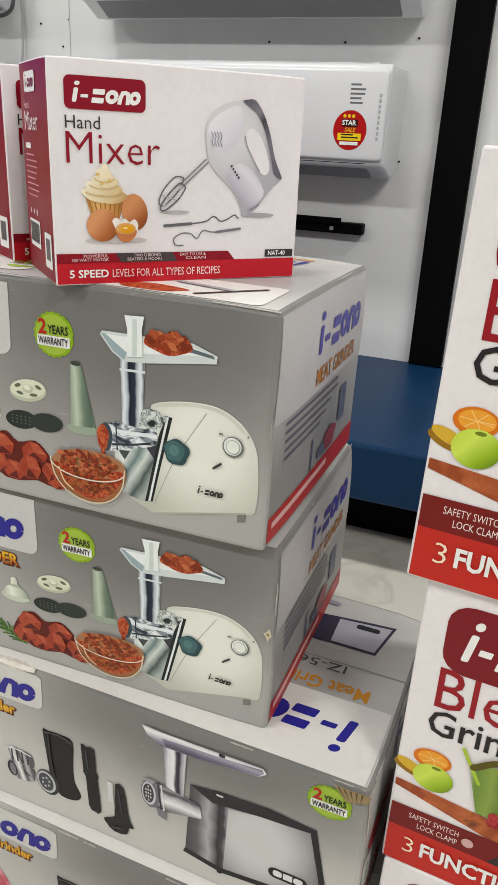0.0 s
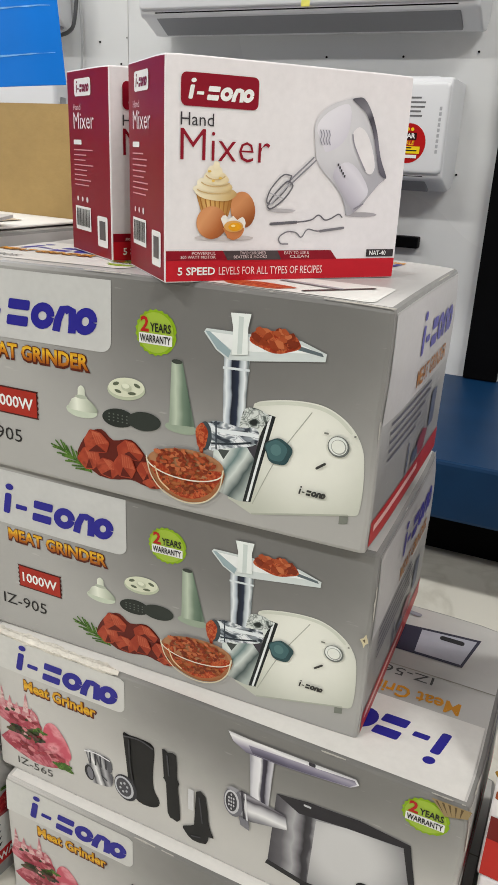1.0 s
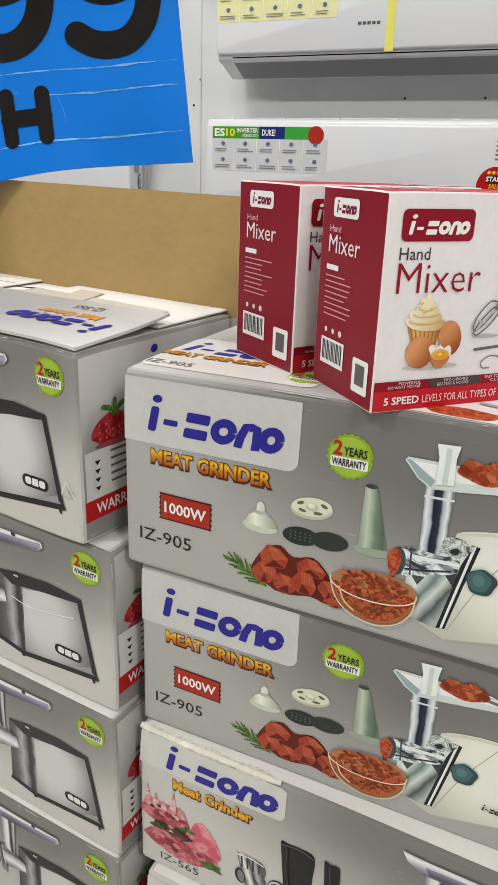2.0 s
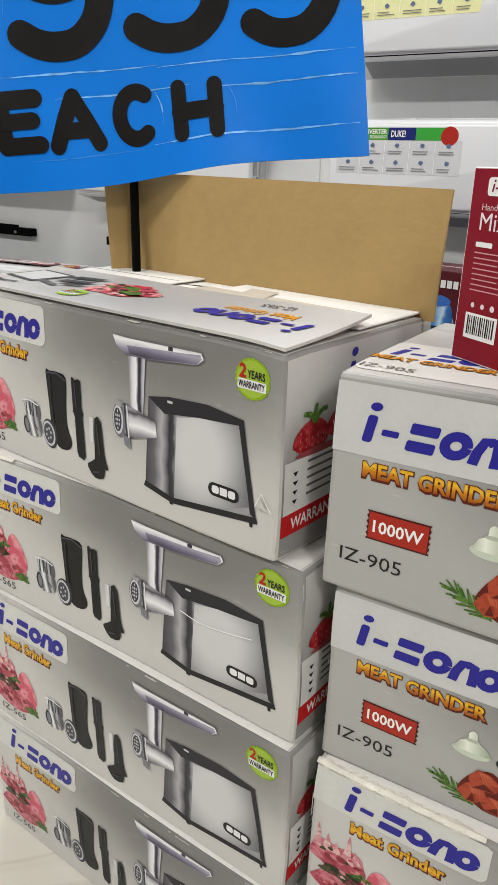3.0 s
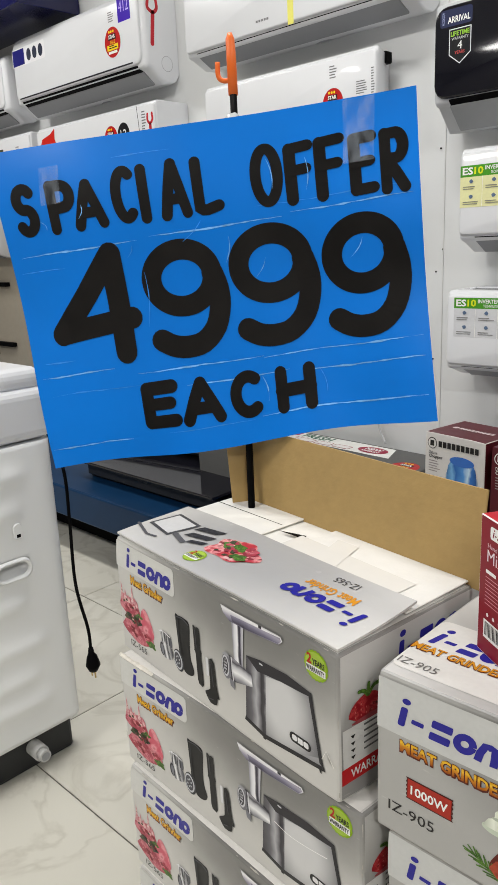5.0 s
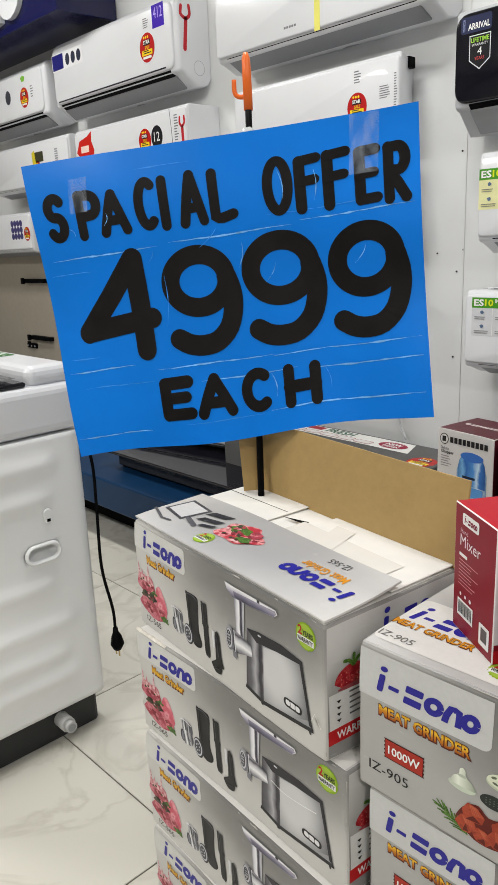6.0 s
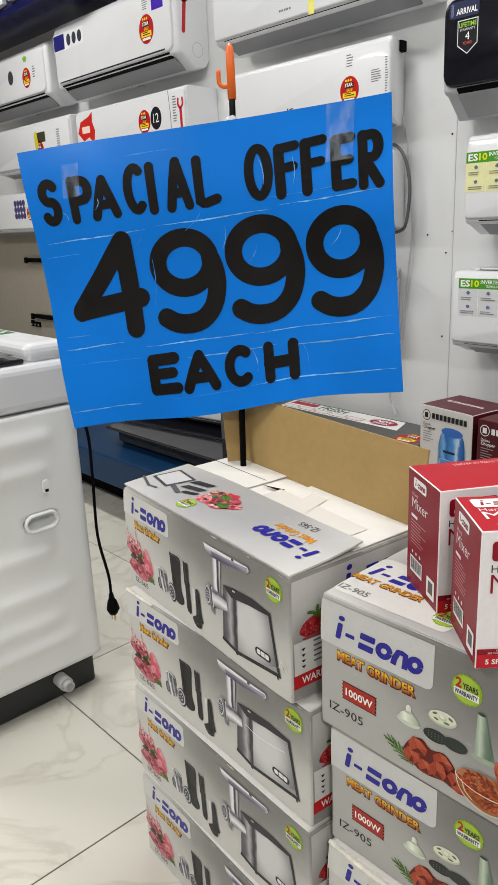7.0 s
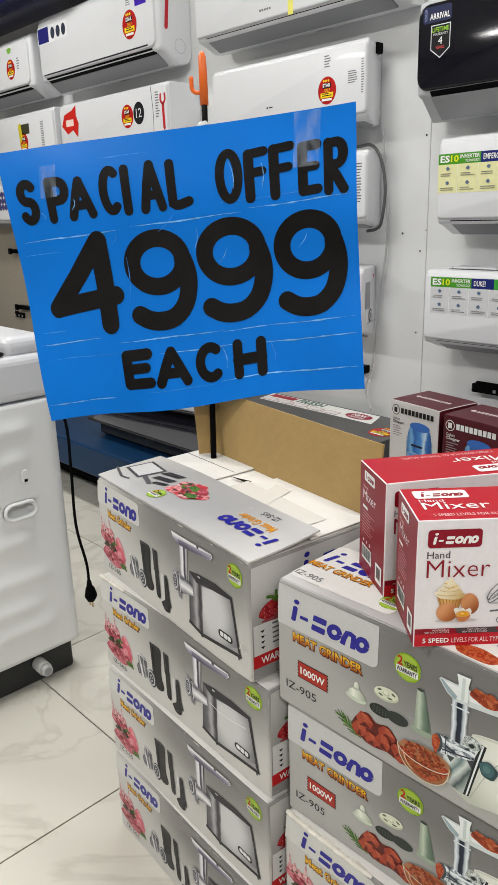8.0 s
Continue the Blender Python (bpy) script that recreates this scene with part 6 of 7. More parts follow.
def ac_unit(x0, x1, zb, zlow, ztop, label, front=None, depth=FRONT, tilt=0.0, shell=None, louvre=None, round_front=0.0, open_slot=False, place=None, taper=0.0):
    """A wall-hung indoor unit: shell, front panel, louvre, outlet slot, top grille. Its origin is the lower left rear edge."""
    w, D = x1 - x0, WALL - 0.003 - depth
    h, b = ztop - zlow, zb - zlow
    ac = thing("air_conditioner", place or pose(x0, WALL - 0.003, zlow, 0, tilt, 0), label, "air conditioner", "air conditioners on the wall")
    shell = shell or WHITE_PLASTIC
    R = 0.045 if open_slot else 0.014
    curve = [(-D + R - R * math.sin(q), h - R + R * math.cos(q)) for q in [math.pi / 2 * k / 5 for k in range(6)]]
    low = [(-D + 0.010 + 0.022 * (1 - math.cos(q)), b - 0.016 * math.sin(q)) for q in [math.pi / 2 * k / 4 for k in range(5)]]
    prof = [(0, h), (-D * 0.45, h)] + [(y + 0.010, z) for y, z in curve] + low + [(-D * 0.45, 0.0), (-D * 0.2, 0.004), (0, 0.03)]
    bm = bmesh.new()
    E = 0.022 if open_slot else 0.009
    xs = [(E * (1 - math.cos(q)), E * (1 - math.sin(q))) for q in [math.pi / 2 * k / 4 for k in range(5)]]
    stations = [(x, i) for x, i in xs] + [(w * k / 8, 0.0) for k in range(1, 8)] + [(w - x, i) for x, i in reversed(xs)]
    rings = []
    for x, inset in stations:
        rings.append([bm.verts.new((x - taper * (1 + y / D) * (x / w) ** 4, y + inset * 0.9 if y < -0.02 else y, z - inset * 0.6 if z > h * 0.5 else z + inset * 0.6)) for y, z in prof])
    for a, c in zip(rings, rings[1:]):
        for k in range(len(prof)):
            j = (k + 1) % len(prof)
            f = bm.faces.new((a[k], a[j], c[j], c[k]))
    bm.faces.new(rings[0][::-1]), bm.faces.new(rings[-1])
    bmesh.ops.recalc_face_normals(bm, faces=bm.faces)
    body = part("shell", bm, shell, ac, smooth=True)
    body.data.set_sharp_from_angle(angle=radians(38))
    rad = 0.036 if front else 0.03 if open_slot else 0.012
    inset = E if open_slot else 0.004
    outline = rect(inset, b + 0.002, w - inset, h - (0.03 if open_slot else 0.012), rad)
    pan = bmesh.new()
    layers = []
    for y, k in ((-D + 0.016, 0.0), (-D + 0.005, 0.0), (-D + 0.0015, 0.0022), (-D, 0.006)):
        cx, cz = w / 2, (b + h) / 2
        layers.append([pan.verts.new((x + (k if x < cx else -k), y, z + (k if z < cz else -k))) for x, z in outline])
    for a, c in zip(layers, layers[1:]):
        for k in range(len(a)):
            pan.faces.new((a[k], a[(k + 1) % len(a)], c[(k + 1) % len(a)], c[k]))
    pan.faces.new(layers[-1])
    bmesh.ops.recalc_face_normals(pan, faces=pan.faces)
    panel = part("front_panel", pan, front or shell, ac, "" if not front else "glossy dark front panel", smooth=True)
    panel.data.set_sharp_from_angle(angle=radians(50))
    # louvre, following the slope under the front panel
    lv = box_bm(0.05 * w, -0.006, 0.004, 0.95 * w, 0.004, 0.040 if open_slot else 0.048, bevel=0.003)
    ang = math.atan2(D * 0.5, b + 0.001)
    bmesh.ops.transform(lv, matrix=Matrix.Translation((0, -D * 0.46, 0.0)) @ Matrix.Rotation(ang, 4, "X") @ Matrix.Diagonal((1, 1, math.hypot(D * 0.45, b) / 0.054, 1)), verts=lv.verts)
    part("louvre", lv, louvre or PALE_PLASTIC, ac, "pale grey outlet louvre")
    sl = box_bm(0.055 * w, -0.0035, 0.038 if open_slot else 0.046, 0.945 * w, 0.005, 0.056)
    bmesh.ops.transform(sl, matrix=Matrix.Translation((0, -D * 0.46, 0.0)) @ Matrix.Rotation(ang, 4, "X") @ Matrix.Diagonal((1, 1, math.hypot(D * 0.45, b) / 0.054, 1)), verts=sl.verts)
    part("slot", sl, DARK_PLASTIC, ac, "dark outlet slot")
    g0, g1 = 0.06 * w, 0.94 * w - 1.1 * taper
    part("grille_well", box_bm(g0, -D * 0.66, h + 0.0005, g1, -D * 0.15, h + 0.002), DARK_PLASTIC, ac)
    for k in range(4):
        y = -D * (0.60 - 0.125 * k)
        part("grille_bar", box_bm(g0 - 0.004, y - 0.0025, h + 0.001, g1 + 0.004, y + 0.0025, h + 0.006, bevel=0.001, seg=1), shell, ac)
    for k in range(6):
        x = g0 + (g1 - g0) * k / 5
        part("grille_rib", box_bm(x - 0.009, -D * 0.66, h + 0.001, x + 0.009, -D * 0.14, h + 0.006, bevel=0.001, seg=1), shell, ac)
    return ac, Sheet(ac, Matrix.Translation((0, -D, 0)) @ face_m((0, 0, 0), (1, 0, 0), (0, 0, 1))), Sheet(ac, face_m((w, 0, 0), (0, 1, 0), (0, 0, 1)))


def star_sticker(S, cx, cz, r, word=True):
    S.put("sale_sticker", [(ell(cx, cz, r, r * 1.08, 32), STAR_RED), (rect(cx - r * 0.5, cz + r * 0.18, cx + r * 0.45, cz + r * 0.58), ink(40, 10, 10)), (text("STAR", cx - r * 0.48, cz + r * 0.27, cx + r * 0.36, cz + r * 0.55, 0.03), WHITE_INK), (text("SALE", cx - r * 0.3, cz - r * 0.1, cx + r * 0.35, cz + r * 0.15, 0.02, 0.2), ink(236, 180, 30)),
                           ([ell(cx - r * 0.35 + 0.26 * r * k, cz + r * 0.76, r * 0.1, n=8) for k in range(3)], YEL), (rect(cx - r * 0.7, cz - r * 0.55, cx + r * 0.7, cz - r * 0.16), YEL), (lines_of_print(cx - r * 0.5, cz - r * 0.5, cx + r * 0.6, cz - r * 0.2, 2, 0.5), DARKINK), (rect(cx - r * 0.55, cz - r * 0.8, cx + r * 0.55, cz - r * 0.62), WHITE_INK)], "round red sale sticker with a yellow price field")


def feature_label(S, x0, z0, x1, z1, name, tint, cols):
    """The wide label of features: a green and blue heading over a table of small icons."""
    zt = z1 - (z1 - z0) * 0.27
    L = [(rect(x0, z0, x1, zt), tint), (rect(x0, zt, x0 + (x1 - x0) * 0.42, z1), ink(74, 150, 40)), (rect(x0 + (x1 - x0) * 0.42, zt, x0 + (x1 - x0) * 0.64, z1), ink(26, 38, 110)), (rect(x0 + (x1 - x0) * 0.64, zt, x1 - (x1 - x0) * 0.1, z1), ink(60, 160, 60)),
         (ell(x1 - (x1 - x0) * 0.1, zt + (z1 - zt) * 0.35, (z1 - z0) * 0.2, n=20), ink(170, 40, 30)),
         (text("INVERTER", x0 + (x1 - x0) * 0.22, zt + (z1 - zt) * 0.5, x0 + (x1 - x0) * 0.41, z1 - (z1 - zt) * 0.14, 0.02), WHITE_INK), (text("TECHNOLOGY", x0 + (x1 - x0) * 0.27, zt + (z1 - zt) * 0.14, x0 + (x1 - x0) * 0.41, zt + (z1 - zt) * 0.38, 0.01), WHITE_INK),
         (text("ES", x0 + (x1 - x0) * 0.02, zt + (z1 - zt) * 0.18, x0 + (x1 - x0) * 0.115, z1 - (z1 - zt) * 0.16, 0.03), WHITE_INK), (text("10", x0 + (x1 - x0) * 0.125, zt + (z1 - zt) * 0.18, x0 + (x1 - x0) * 0.205, z1 - (z1 - zt) * 0.16, 0.03), ink(214, 224, 40)),
         (text(name, x0 + (x1 - x0) * 0.445, zt + (z1 - zt) * 0.25, x0 + (x1 - x0) * (0.56 if len(name) < 6 else 0.625), z1 - (z1 - zt) * 0.22, 0.02), WHITE_INK)]
    cw, rh = (x1 - x0) / cols, (zt - z0) / 2
    icons, words, lines = [], [], []
    for c in range(cols):
        for r in range(2):
            cx, cz = x0 + cw * (c + 0.5), z0 + rh * (r + 0.5)
            icons.append(ell(cx, cz + rh * 0.2, cw * 0.09, rh * 0.13, 9, wob=0.12, seed=c + r))
            words += lines_of_print(cx - cw * 0.36, cz - rh * 0.4, cx + cw * 0.36, cz - rh * 0.12, 2, 0.34, c + 7 * r)
        if c:
            lines.append(rect(x0 + cw * c - 0.0006, z0, x0 + cw * c + 0.0006, zt))
    L += [(lines, ink(246, 246, 240)), (icons, ink(92, 112, 140)), (words, ink(120, 120, 118))]
    S.put("feature_label", L, "wide feature label with a green heading")


def small_print(S, x0, z0, x1, z1, n=5, seed=1):
    S.put("small_print", [(lines_of_print(x0, z0, x1, z1, n, 0.4, seed), ink(110, 110, 112))])


W_ = "white wall-mounted air conditioner with a round red sale sticker"
ac, S, _ = ac_unit(-1.146, -0.250, 0.868, 0.828, 1.088, "white wall-mounted air conditioner with a green feature label")
feature_label(S, 0.028, 0.126, 0.372, 0.240, "DUKE!", ink(206, 207, 210), 5)
star_sticker(S, 0.806, 0.111, 0.042), small_print(S, 0.80, 0.165, 0.84, 0.215)
S.put("side_vent_print", [([rect(0.872, 0.09 + 0.012 * k, 0.878, 0.098 + 0.012 * k) for k in range(9)], ink(170, 172, 176))])
ac, S, _ = ac_unit(-1.115, -0.214, 1.242, 1.195, 1.478, "white wall-mounted air conditioner with yellow tape round it")
feature_label(S, 0.006, 0.125, 0.345, 0.237, "EMPEROR", ink(226, 224, 170), 5)
S.put("tape", [(rect(0.472, 0.045, 0.494, 0.276), ink(226, 220, 110))], "strip of pale yellow tape")
S.put("maker_mark", [([rect(0.40 + 0.012 * k, 0.105, 0.409 + 0.012 * k, 0.112) for k in range(5)], ink(90, 90, 92))])
ac, S, _ = ac_unit(-1.205, -0.315, 1.615, 1.535, 1.862, "air conditioner with a glossy black front and grey base", front=BLACK_GLASS, shell=surface("grey_shell", (0.50, 0.51, 0.53), 0.3), louvre=GREY_PLASTIC)
S.put("arrival_label", [(rect(0.022, 0.262, 0.118, 0.305, 0.008), ink(34, 40, 74)), (text("NEW", 0.028, 0.268, 0.036, 0.300), ink(150, 160, 200)), (text("ARRIVAL", 0.045, 0.270, 0.112, 0.286, 0.02), WHITE_INK)], "dark label")
S.put("warranty_shield", [([(0.05, 0.255), (0.116, 0.255), (0.116, 0.190), (0.083, 0.165), (0.05, 0.190)], ink(214, 216, 220)), ([(0.0525, 0.2525), (0.1135, 0.2525), (0.1135, 0.1915), (0.083, 0.168), (0.0525, 0.1915)], ink(16, 16, 20)), (text("LIFETIME", 0.055, 0.236, 0.111, 0.248, 0.02), ink(150, 200, 60)), (text("WARRANTY", 0.058, 0.226, 0.108, 0.233), ink(214, 216, 220)), (text("4", 0.076, 0.202, 0.09, 0.222), WHITE_INK), (text("YEARS", 0.068, 0.19, 0.098, 0.198), ink(214, 80, 80))], "shield-shaped lifetime warranty sticker")
ac, S, E = ac_unit(-2.150, -1.392, 1.580, 1.548, 1.805, "flat white air conditioner with a black bracket behind it", taper=0.075)
star_sticker(S, 0.592, 0.118, 0.040), small_print(S, 0.58, 0.185, 0.61, 0.225), small_print(S, 0.682, 0.125, 0.728, 0.165, 6, 3), small_print(S, 0.737, 0.09, 0.750, 0.195, 14, 4)
S.put("maker_mark", [([ell(0.305, 0.095, 0.004, n=10), rect(0.314, 0.093, 0.333, 0.097)], ink(70, 70, 74))])
part("bracket", box_bm(0.690, -0.085, 0.222, 0.728, -0.050, 0.256, bevel=0.004), DARK_PLASTIC, ac, "black bracket")
ac, S, _ = ac_unit(-2.236, -1.290, 1.930, 1.885, 2.20, "white wall-mounted air conditioner, lowered louvre, yellow tape")
S.put("tape", [(rect(0.50, 0.04, 0.525, 0.31), ink(226, 220, 110))], "strip of pale yellow tape")
S.put("maker_mark", [([rect(0.36 + 0.012 * k, 0.075, 0.369 + 0.012 * k, 0.082) for k in range(5)], ink(120, 120, 122))])
ac, S, E = ac_unit(-3.465, -2.475, 1.952, 1.885, 2.23, "rounded white air conditioner with an open outlet", open_slot=True)
S.put("feature_strip", [(rect(0.02, 0.215, 0.30, 0.29, 0.006), ink(226, 226, 228)), (rect(0.024, 0.219, 0.125, 0.286), ink(34, 34, 110)), ([ell(0.165 + 0.05 * k, 0.252, 0.019, 0.026, 16) for k in range(3)], ink(50, 54, 70))], "white strip with a navy field and three round icons")
star_sticker(S, 0.80, 0.175, 0.052), small_print(S, 0.78, 0.245, 0.82, 0.285)
S.put("capacity_label", [(rect(0.845, 0.235, 0.925, 0.32), ink(60, 20, 170)), (text("412", 0.855, 0.27, 0.915, 0.31), ink(190, 170, 240))], "violet label")
S.put("panel_groove", [(rect(0.05, 0.075, 0.92, 0.081), ink(40, 40, 44))])
E.put("tool_sticker", [(ribbon([(-0.13, 0.14), (-0.118, 0.25)], 0.018) + ribbon(curve2([(-0.14, 0.295), (-0.143, 0.265), (-0.118, 0.252), (-0.098, 0.268), (-0.10, 0.30)]), 0.014), ink(186, 40, 50))], "red wrench-shaped sticker")
E.put("end_ring", [(ribbon(arc(-0.06, 0.075, 0.028, 0.028, 0, 359, 24), 0.002, False), ink(170, 170, 174))])
ac, S, E = ac_unit(-3.312, -2.435, 1.60, 1.565, 1.815, "white air conditioner with red and black round stickers")
S.put("bow_sticker", [([(0.02, 0.15), (0.05, 0.20), (0.12, 0.215), (0.16, 0.235), (0.155, 0.19), (0.175, 0.15), (0.16, 0.09), (0.12, 0.125), (0.07, 0.11)], ink(196, 34, 24)), (rect(0.06, 0.145, 0.13, 0.175, 0.002), ink(236, 210, 200))], "red bow-shaped discount sticker")
star_sticker(S, 0.585, 0.14, 0.045)
S.put("capacity_disc", [(ell(0.672, 0.145, 0.04, 0.046), ink(24, 24, 28)), (text("12", 0.652, 0.128, 0.692, 0.165), ink(226, 226, 228))], "round black capacity sticker")
S.put("panel_edge", [(ribbon(curve2([(0.772, 0.03), (0.777, 0.13), (0.767, 0.24)]), 0.003), ink(60, 60, 64))]), small_print(S, 0.795, 0.11, 0.825, 0.215, 10, 3)
S.put("tool_sticker", [(ribbon([(0.850, 0.07), (0.847, 0.16)], 0.016) + ribbon(curve2([(0.833, 0.20), (0.832, 0.178), (0.847, 0.165), (0.862, 0.178), (0.861, 0.20)]), 0.011), ink(186, 40, 50))], "red wrench-shaped sticker")
ac, S, _ = ac_unit(-4.46, -3.55, 1.95, 1.885, 2.19, "rounded white air conditioner with an open outlet", open_slot=True)
star_sticker(S, 0.70, 0.155, 0.045), small_print(S, 0.77, 0.14, 0.80, 0.20)
S.put("leaf_sticker", [(ell(0.70, 0.245, 0.022, 0.014, wob=0.1), ink(120, 180, 60))])
S.put("round_label", [(ell(0.52, 0.18, 0.03, 0.035), ink(60, 62, 70))])
ac, S, _ = ac_unit(-4.25, -3.38, 1.60, 1.565, 1.82, "flat white air conditioner with a dark energy label")
star_sticker(S, 0.55, 0.11, 0.045)
S.put("energy_label", [(rect(0.53, 0.15, 0.62, 0.20), ink(60, 60, 40)), ([(0.50, 0.20), (0.53, 0.21), (0.54, 0.13), (0.505, 0.10)], ink(206, 190, 40))])
S.put("side_vent_print", [([rect(0.74, 0.07 + 0.011 * k, 0.77, 0.077 + 0.011 * k) for k in range(12)], ink(150, 152, 156))])
for x0, x1, zb, zl, zt, lab in ((-2.16, -1.385, 1.250, 1.218, 1.470, "white air conditioner with a coiled grey cable at its end"), (-2.12, -1.398, 0.866, 0.832, 1.084, "white air conditioner with a round dial at its end"), (-3.10, -2.245, 0.895, 0.86, 1.13, W_), (-3.15, -2.30, 1.26, 1.225, 1.48, W_), (-4.62, -3.86, 1.275, 1.24, 1.475, "white air conditioner with a cluster of round labels")):
    ac, S, _ = ac_unit(x0, x1, zb, zl, zt, lab, taper=0.075 if x1 > -1.4 else 0.03)
    w = x1 - x0
    if "dial" in lab:
        deep = WALL - 0.003 - FRONT
        rake = math.hypot(deep, 0.075)
        end = Sheet(ac, face_m((w + 0.0045, -deep, 0), (-0.075 / rake, deep / rake, 0), (0, 0, 1)))
        at = lambda f: f * rake
        end.put("dial", [(ell(at(0.58), 0.078, 0.024), ink(60, 62, 66)), (ell(at(0.60), 0.078, 0.018), ink(200, 200, 204)), (ell(at(0.60), 0.078, 0.010), ink(120, 122, 126))], "round grey dial")
        end.put("end_plate", [(rect(at(0.22), 0.105, at(0.54), 0.20), ink(150, 150, 154)), (ell(at(0.76), 0.218, 0.006), ink(190, 50, 50)), (rect(at(0.30), 0.052, at(0.95), 0.054), ink(120, 122, 126))], "grey plate, a seam and a small red mark")
    elif "coiled" in lab:
        small_print(S, w - 0.045, 0.08, w - 0.018, 0.21, 14, 6)
    elif "cluster" in lab:
        S.put("round_labels", [([ell(0.55 + 0.035 * (k % 4), 0.11 + 0.035 * (k // 4), 0.018, n=14) for k in range(12)], ink(64, 60, 110))], "cluster of small round labels")
        star_sticker(S, 0.72, 0.12, 0.035)
    else:
        star_sticker(S, w * 0.7, 0.14, 0.045)

# cables beside the units
CABLE = surface("grey_cable", (0.085, 0.088, 0.092), 0.5)
cab = thing("power_cable", Matrix(), "dark grey cable looped from an air conditioner", "cable")
part("cable", tube_bm(bmesh.new(), smooth_path([(-1.50, 2.03, 1.487), (-1.434, 2.03, 1.487), (-1.392, 2.03, 1.435), (-1.374, 2.03, 1.343), (-1.386, 2.03, 1.241), (-1.415, 2.04, 1.213), (-1.47, 2.06, 1.205)], 6), 0.0056), CABLE, cab)
cab = thing("drain_hose", Matrix(), "thin pale cable hanging down the white wall", "cable")
part("cable", tube_bm(bmesh.new(), smooth_path([(-1.46, 2.09, 1.60), (-1.438, 2.095, 1.521), (-1.422, 2.10, 1.354), (-1.412, 2.10, 1.183), (-1.436, 2.10, 0.984), (-1.463, 2.10, 0.73), (-1.488, 2.09, 0.617), (-1.45, 2.08, 0.538)], 6), 0.0036), surface("pale_cable", (0.5, 0.51, 0.52), 0.5), cab)
# black mounting bars on the wall
for x0, x1 in ((-1.035, -0.318), (-2.105, -1.492), (-3.20, -2.505), (-4.35, -4.23)):
    bar = thing("mounting_bar", pose(x0, WALL - 0.001, 0.676), "black metal mounting bar screwed to the wall", "bracket", "mounting bars")
    part("rail", box_bm(0, -0.035, 0, x1 - x0, 0, 0.030, bevel=0.003), DARK_PLASTIC, bar)
    part("lip", box_bm(0.02, -0.042, 0.024, x1 - x0 - 0.06, -0.0355, 0.042, bevel=0.002), DARK_PLASTIC, bar)
    for k in (0.12, 0.5, 0.88):
        part("screw", box_bm((x1 - x0) * k - 0.005, -0.0385, 0.008, (x1 - x0) * k + 0.005, -0.0352, 0.018), GREY_PLASTIC, bar)
for z in (1.08, 0.735):
    hk = thing("wall_hook", pose(-4.27, WALL - 0.026, z), "long black hook on the beige panel", "hook", "wall hooks")
    part("arm", box_bm(0, -0.03, 0, 0.26, 0, 0.024, bevel=0.003), DARK_PLASTIC, hk)
    part("tip", box_bm(0.004, -0.046, -0.006, 0.030, -0.0305, 0.030, bevel=0.002), DARK_PLASTIC, hk)

# navy fascia with raised white shapes
fas = thing("fascia_board", Matrix(), "glossy navy shop fascia with raised white word mark", "sign")
part("board", box_bm(X0 + 0.02, 1.80, 2.285, -3.12, WALL - 0.004, 2.80, bevel=0.004), surface("navy_gloss", (0.006, 0.007, 0.06), 0.15, vary=0.05, spec=0.3), fas)
for p in mark_blocks(-4.75, 2.33, -3.42, 2.66, 0.15):
    bm = bmesh.new()
    lo, hi = [bm.verts.new((x, 1.799, z)) for x, z in p], [bm.verts.new((x, 1.775, z)) for x, z in p]
    bm.faces.new(hi)
    for k in range(len(p)):
        bm.faces.new((lo[k], lo[(k + 1) % len(p)], hi[(k + 1) % len(p)], hi[k]))
    bmesh.ops.recalc_face_normals(bm, faces=bm.faces)
    part("raised_block", bm, WHITE_PLASTIC, fas, "raised white block")


# ---- washing machine ----
ENAMEL = surface("white_enamel", (0.85, 0.86, 0.86), 0.3, vary=0.02, scale=5, coat=0.3)
wm = thing("washing_machine", pose(-2.02, 0.20, 0), "white top-loading washing machine with wavy pressed side panels", "washing machine")
WW, WD = 0.57, 0.565
bm = bmesh.new()
NY, NZ = 48, 60


def pressed(y, z):
    """Depth of the pressed bands in the side panel."""
    k = 0.0
    for zc, y0, y1 in ((0.78, 0.02, 0.49), (0.70, 0.02, 0.47), (0.485, 0.02, 0.46), (0.38, 0.02, 0.50), (0.30, 0.02, 0.47), (0.235, 0.02, 0.50)):
        dz = abs(z - zc)
        in_y = max(0.0, min(1.0, (y - y0) / 0.03)) * max(0.0, min(1.0, (y1 - y) / 0.04))
        k += 0.009 * math.exp(-(dz / 0.020) ** 2) * in_y
    if abs(y - 0.425) < 0.039 and abs(z - 0.5695) < 0.016:
        k -= 0.03
    return k


def side_x(y, z):
    round_c = 0.035
    d = max(0.0, y - (WD - round_c))
    return WW - (round_c - math.sqrt(max(0, round_c ** 2 - d ** 2))) + pressed(y, z)


sec = [(0.0, 0.0), (0.0, WD)] + [(WW * 0.5, WD)]
cols = [WD * (1 - (1 - i / NY)) for i in range(NY + 1)]
rows = []
for j in range(NZ + 1):
    z = 0.145 + (0.845 - 0.145) * j / NZ
    ring = [bm.verts.new((side_x(y, z), y, z)) for y in cols] + [bm.verts.new((WW - 0.06, WD, z)), bm.verts.new((0.0, WD, z)), bm.verts.new((0.0, 0.0, z))]
    rows.append(ring)
for r0, r1 in zip(rows, rows[1:]):
    for i in range(len(r0)):
        k = (i + 1) % len(r0)
        f = bm.faces.new((r0[i], r0[k], r1[k], r1[i]))
        f.smooth = i < NY
bm.faces.new(rows[0][::-1]), bm.faces.new(rows[-1])
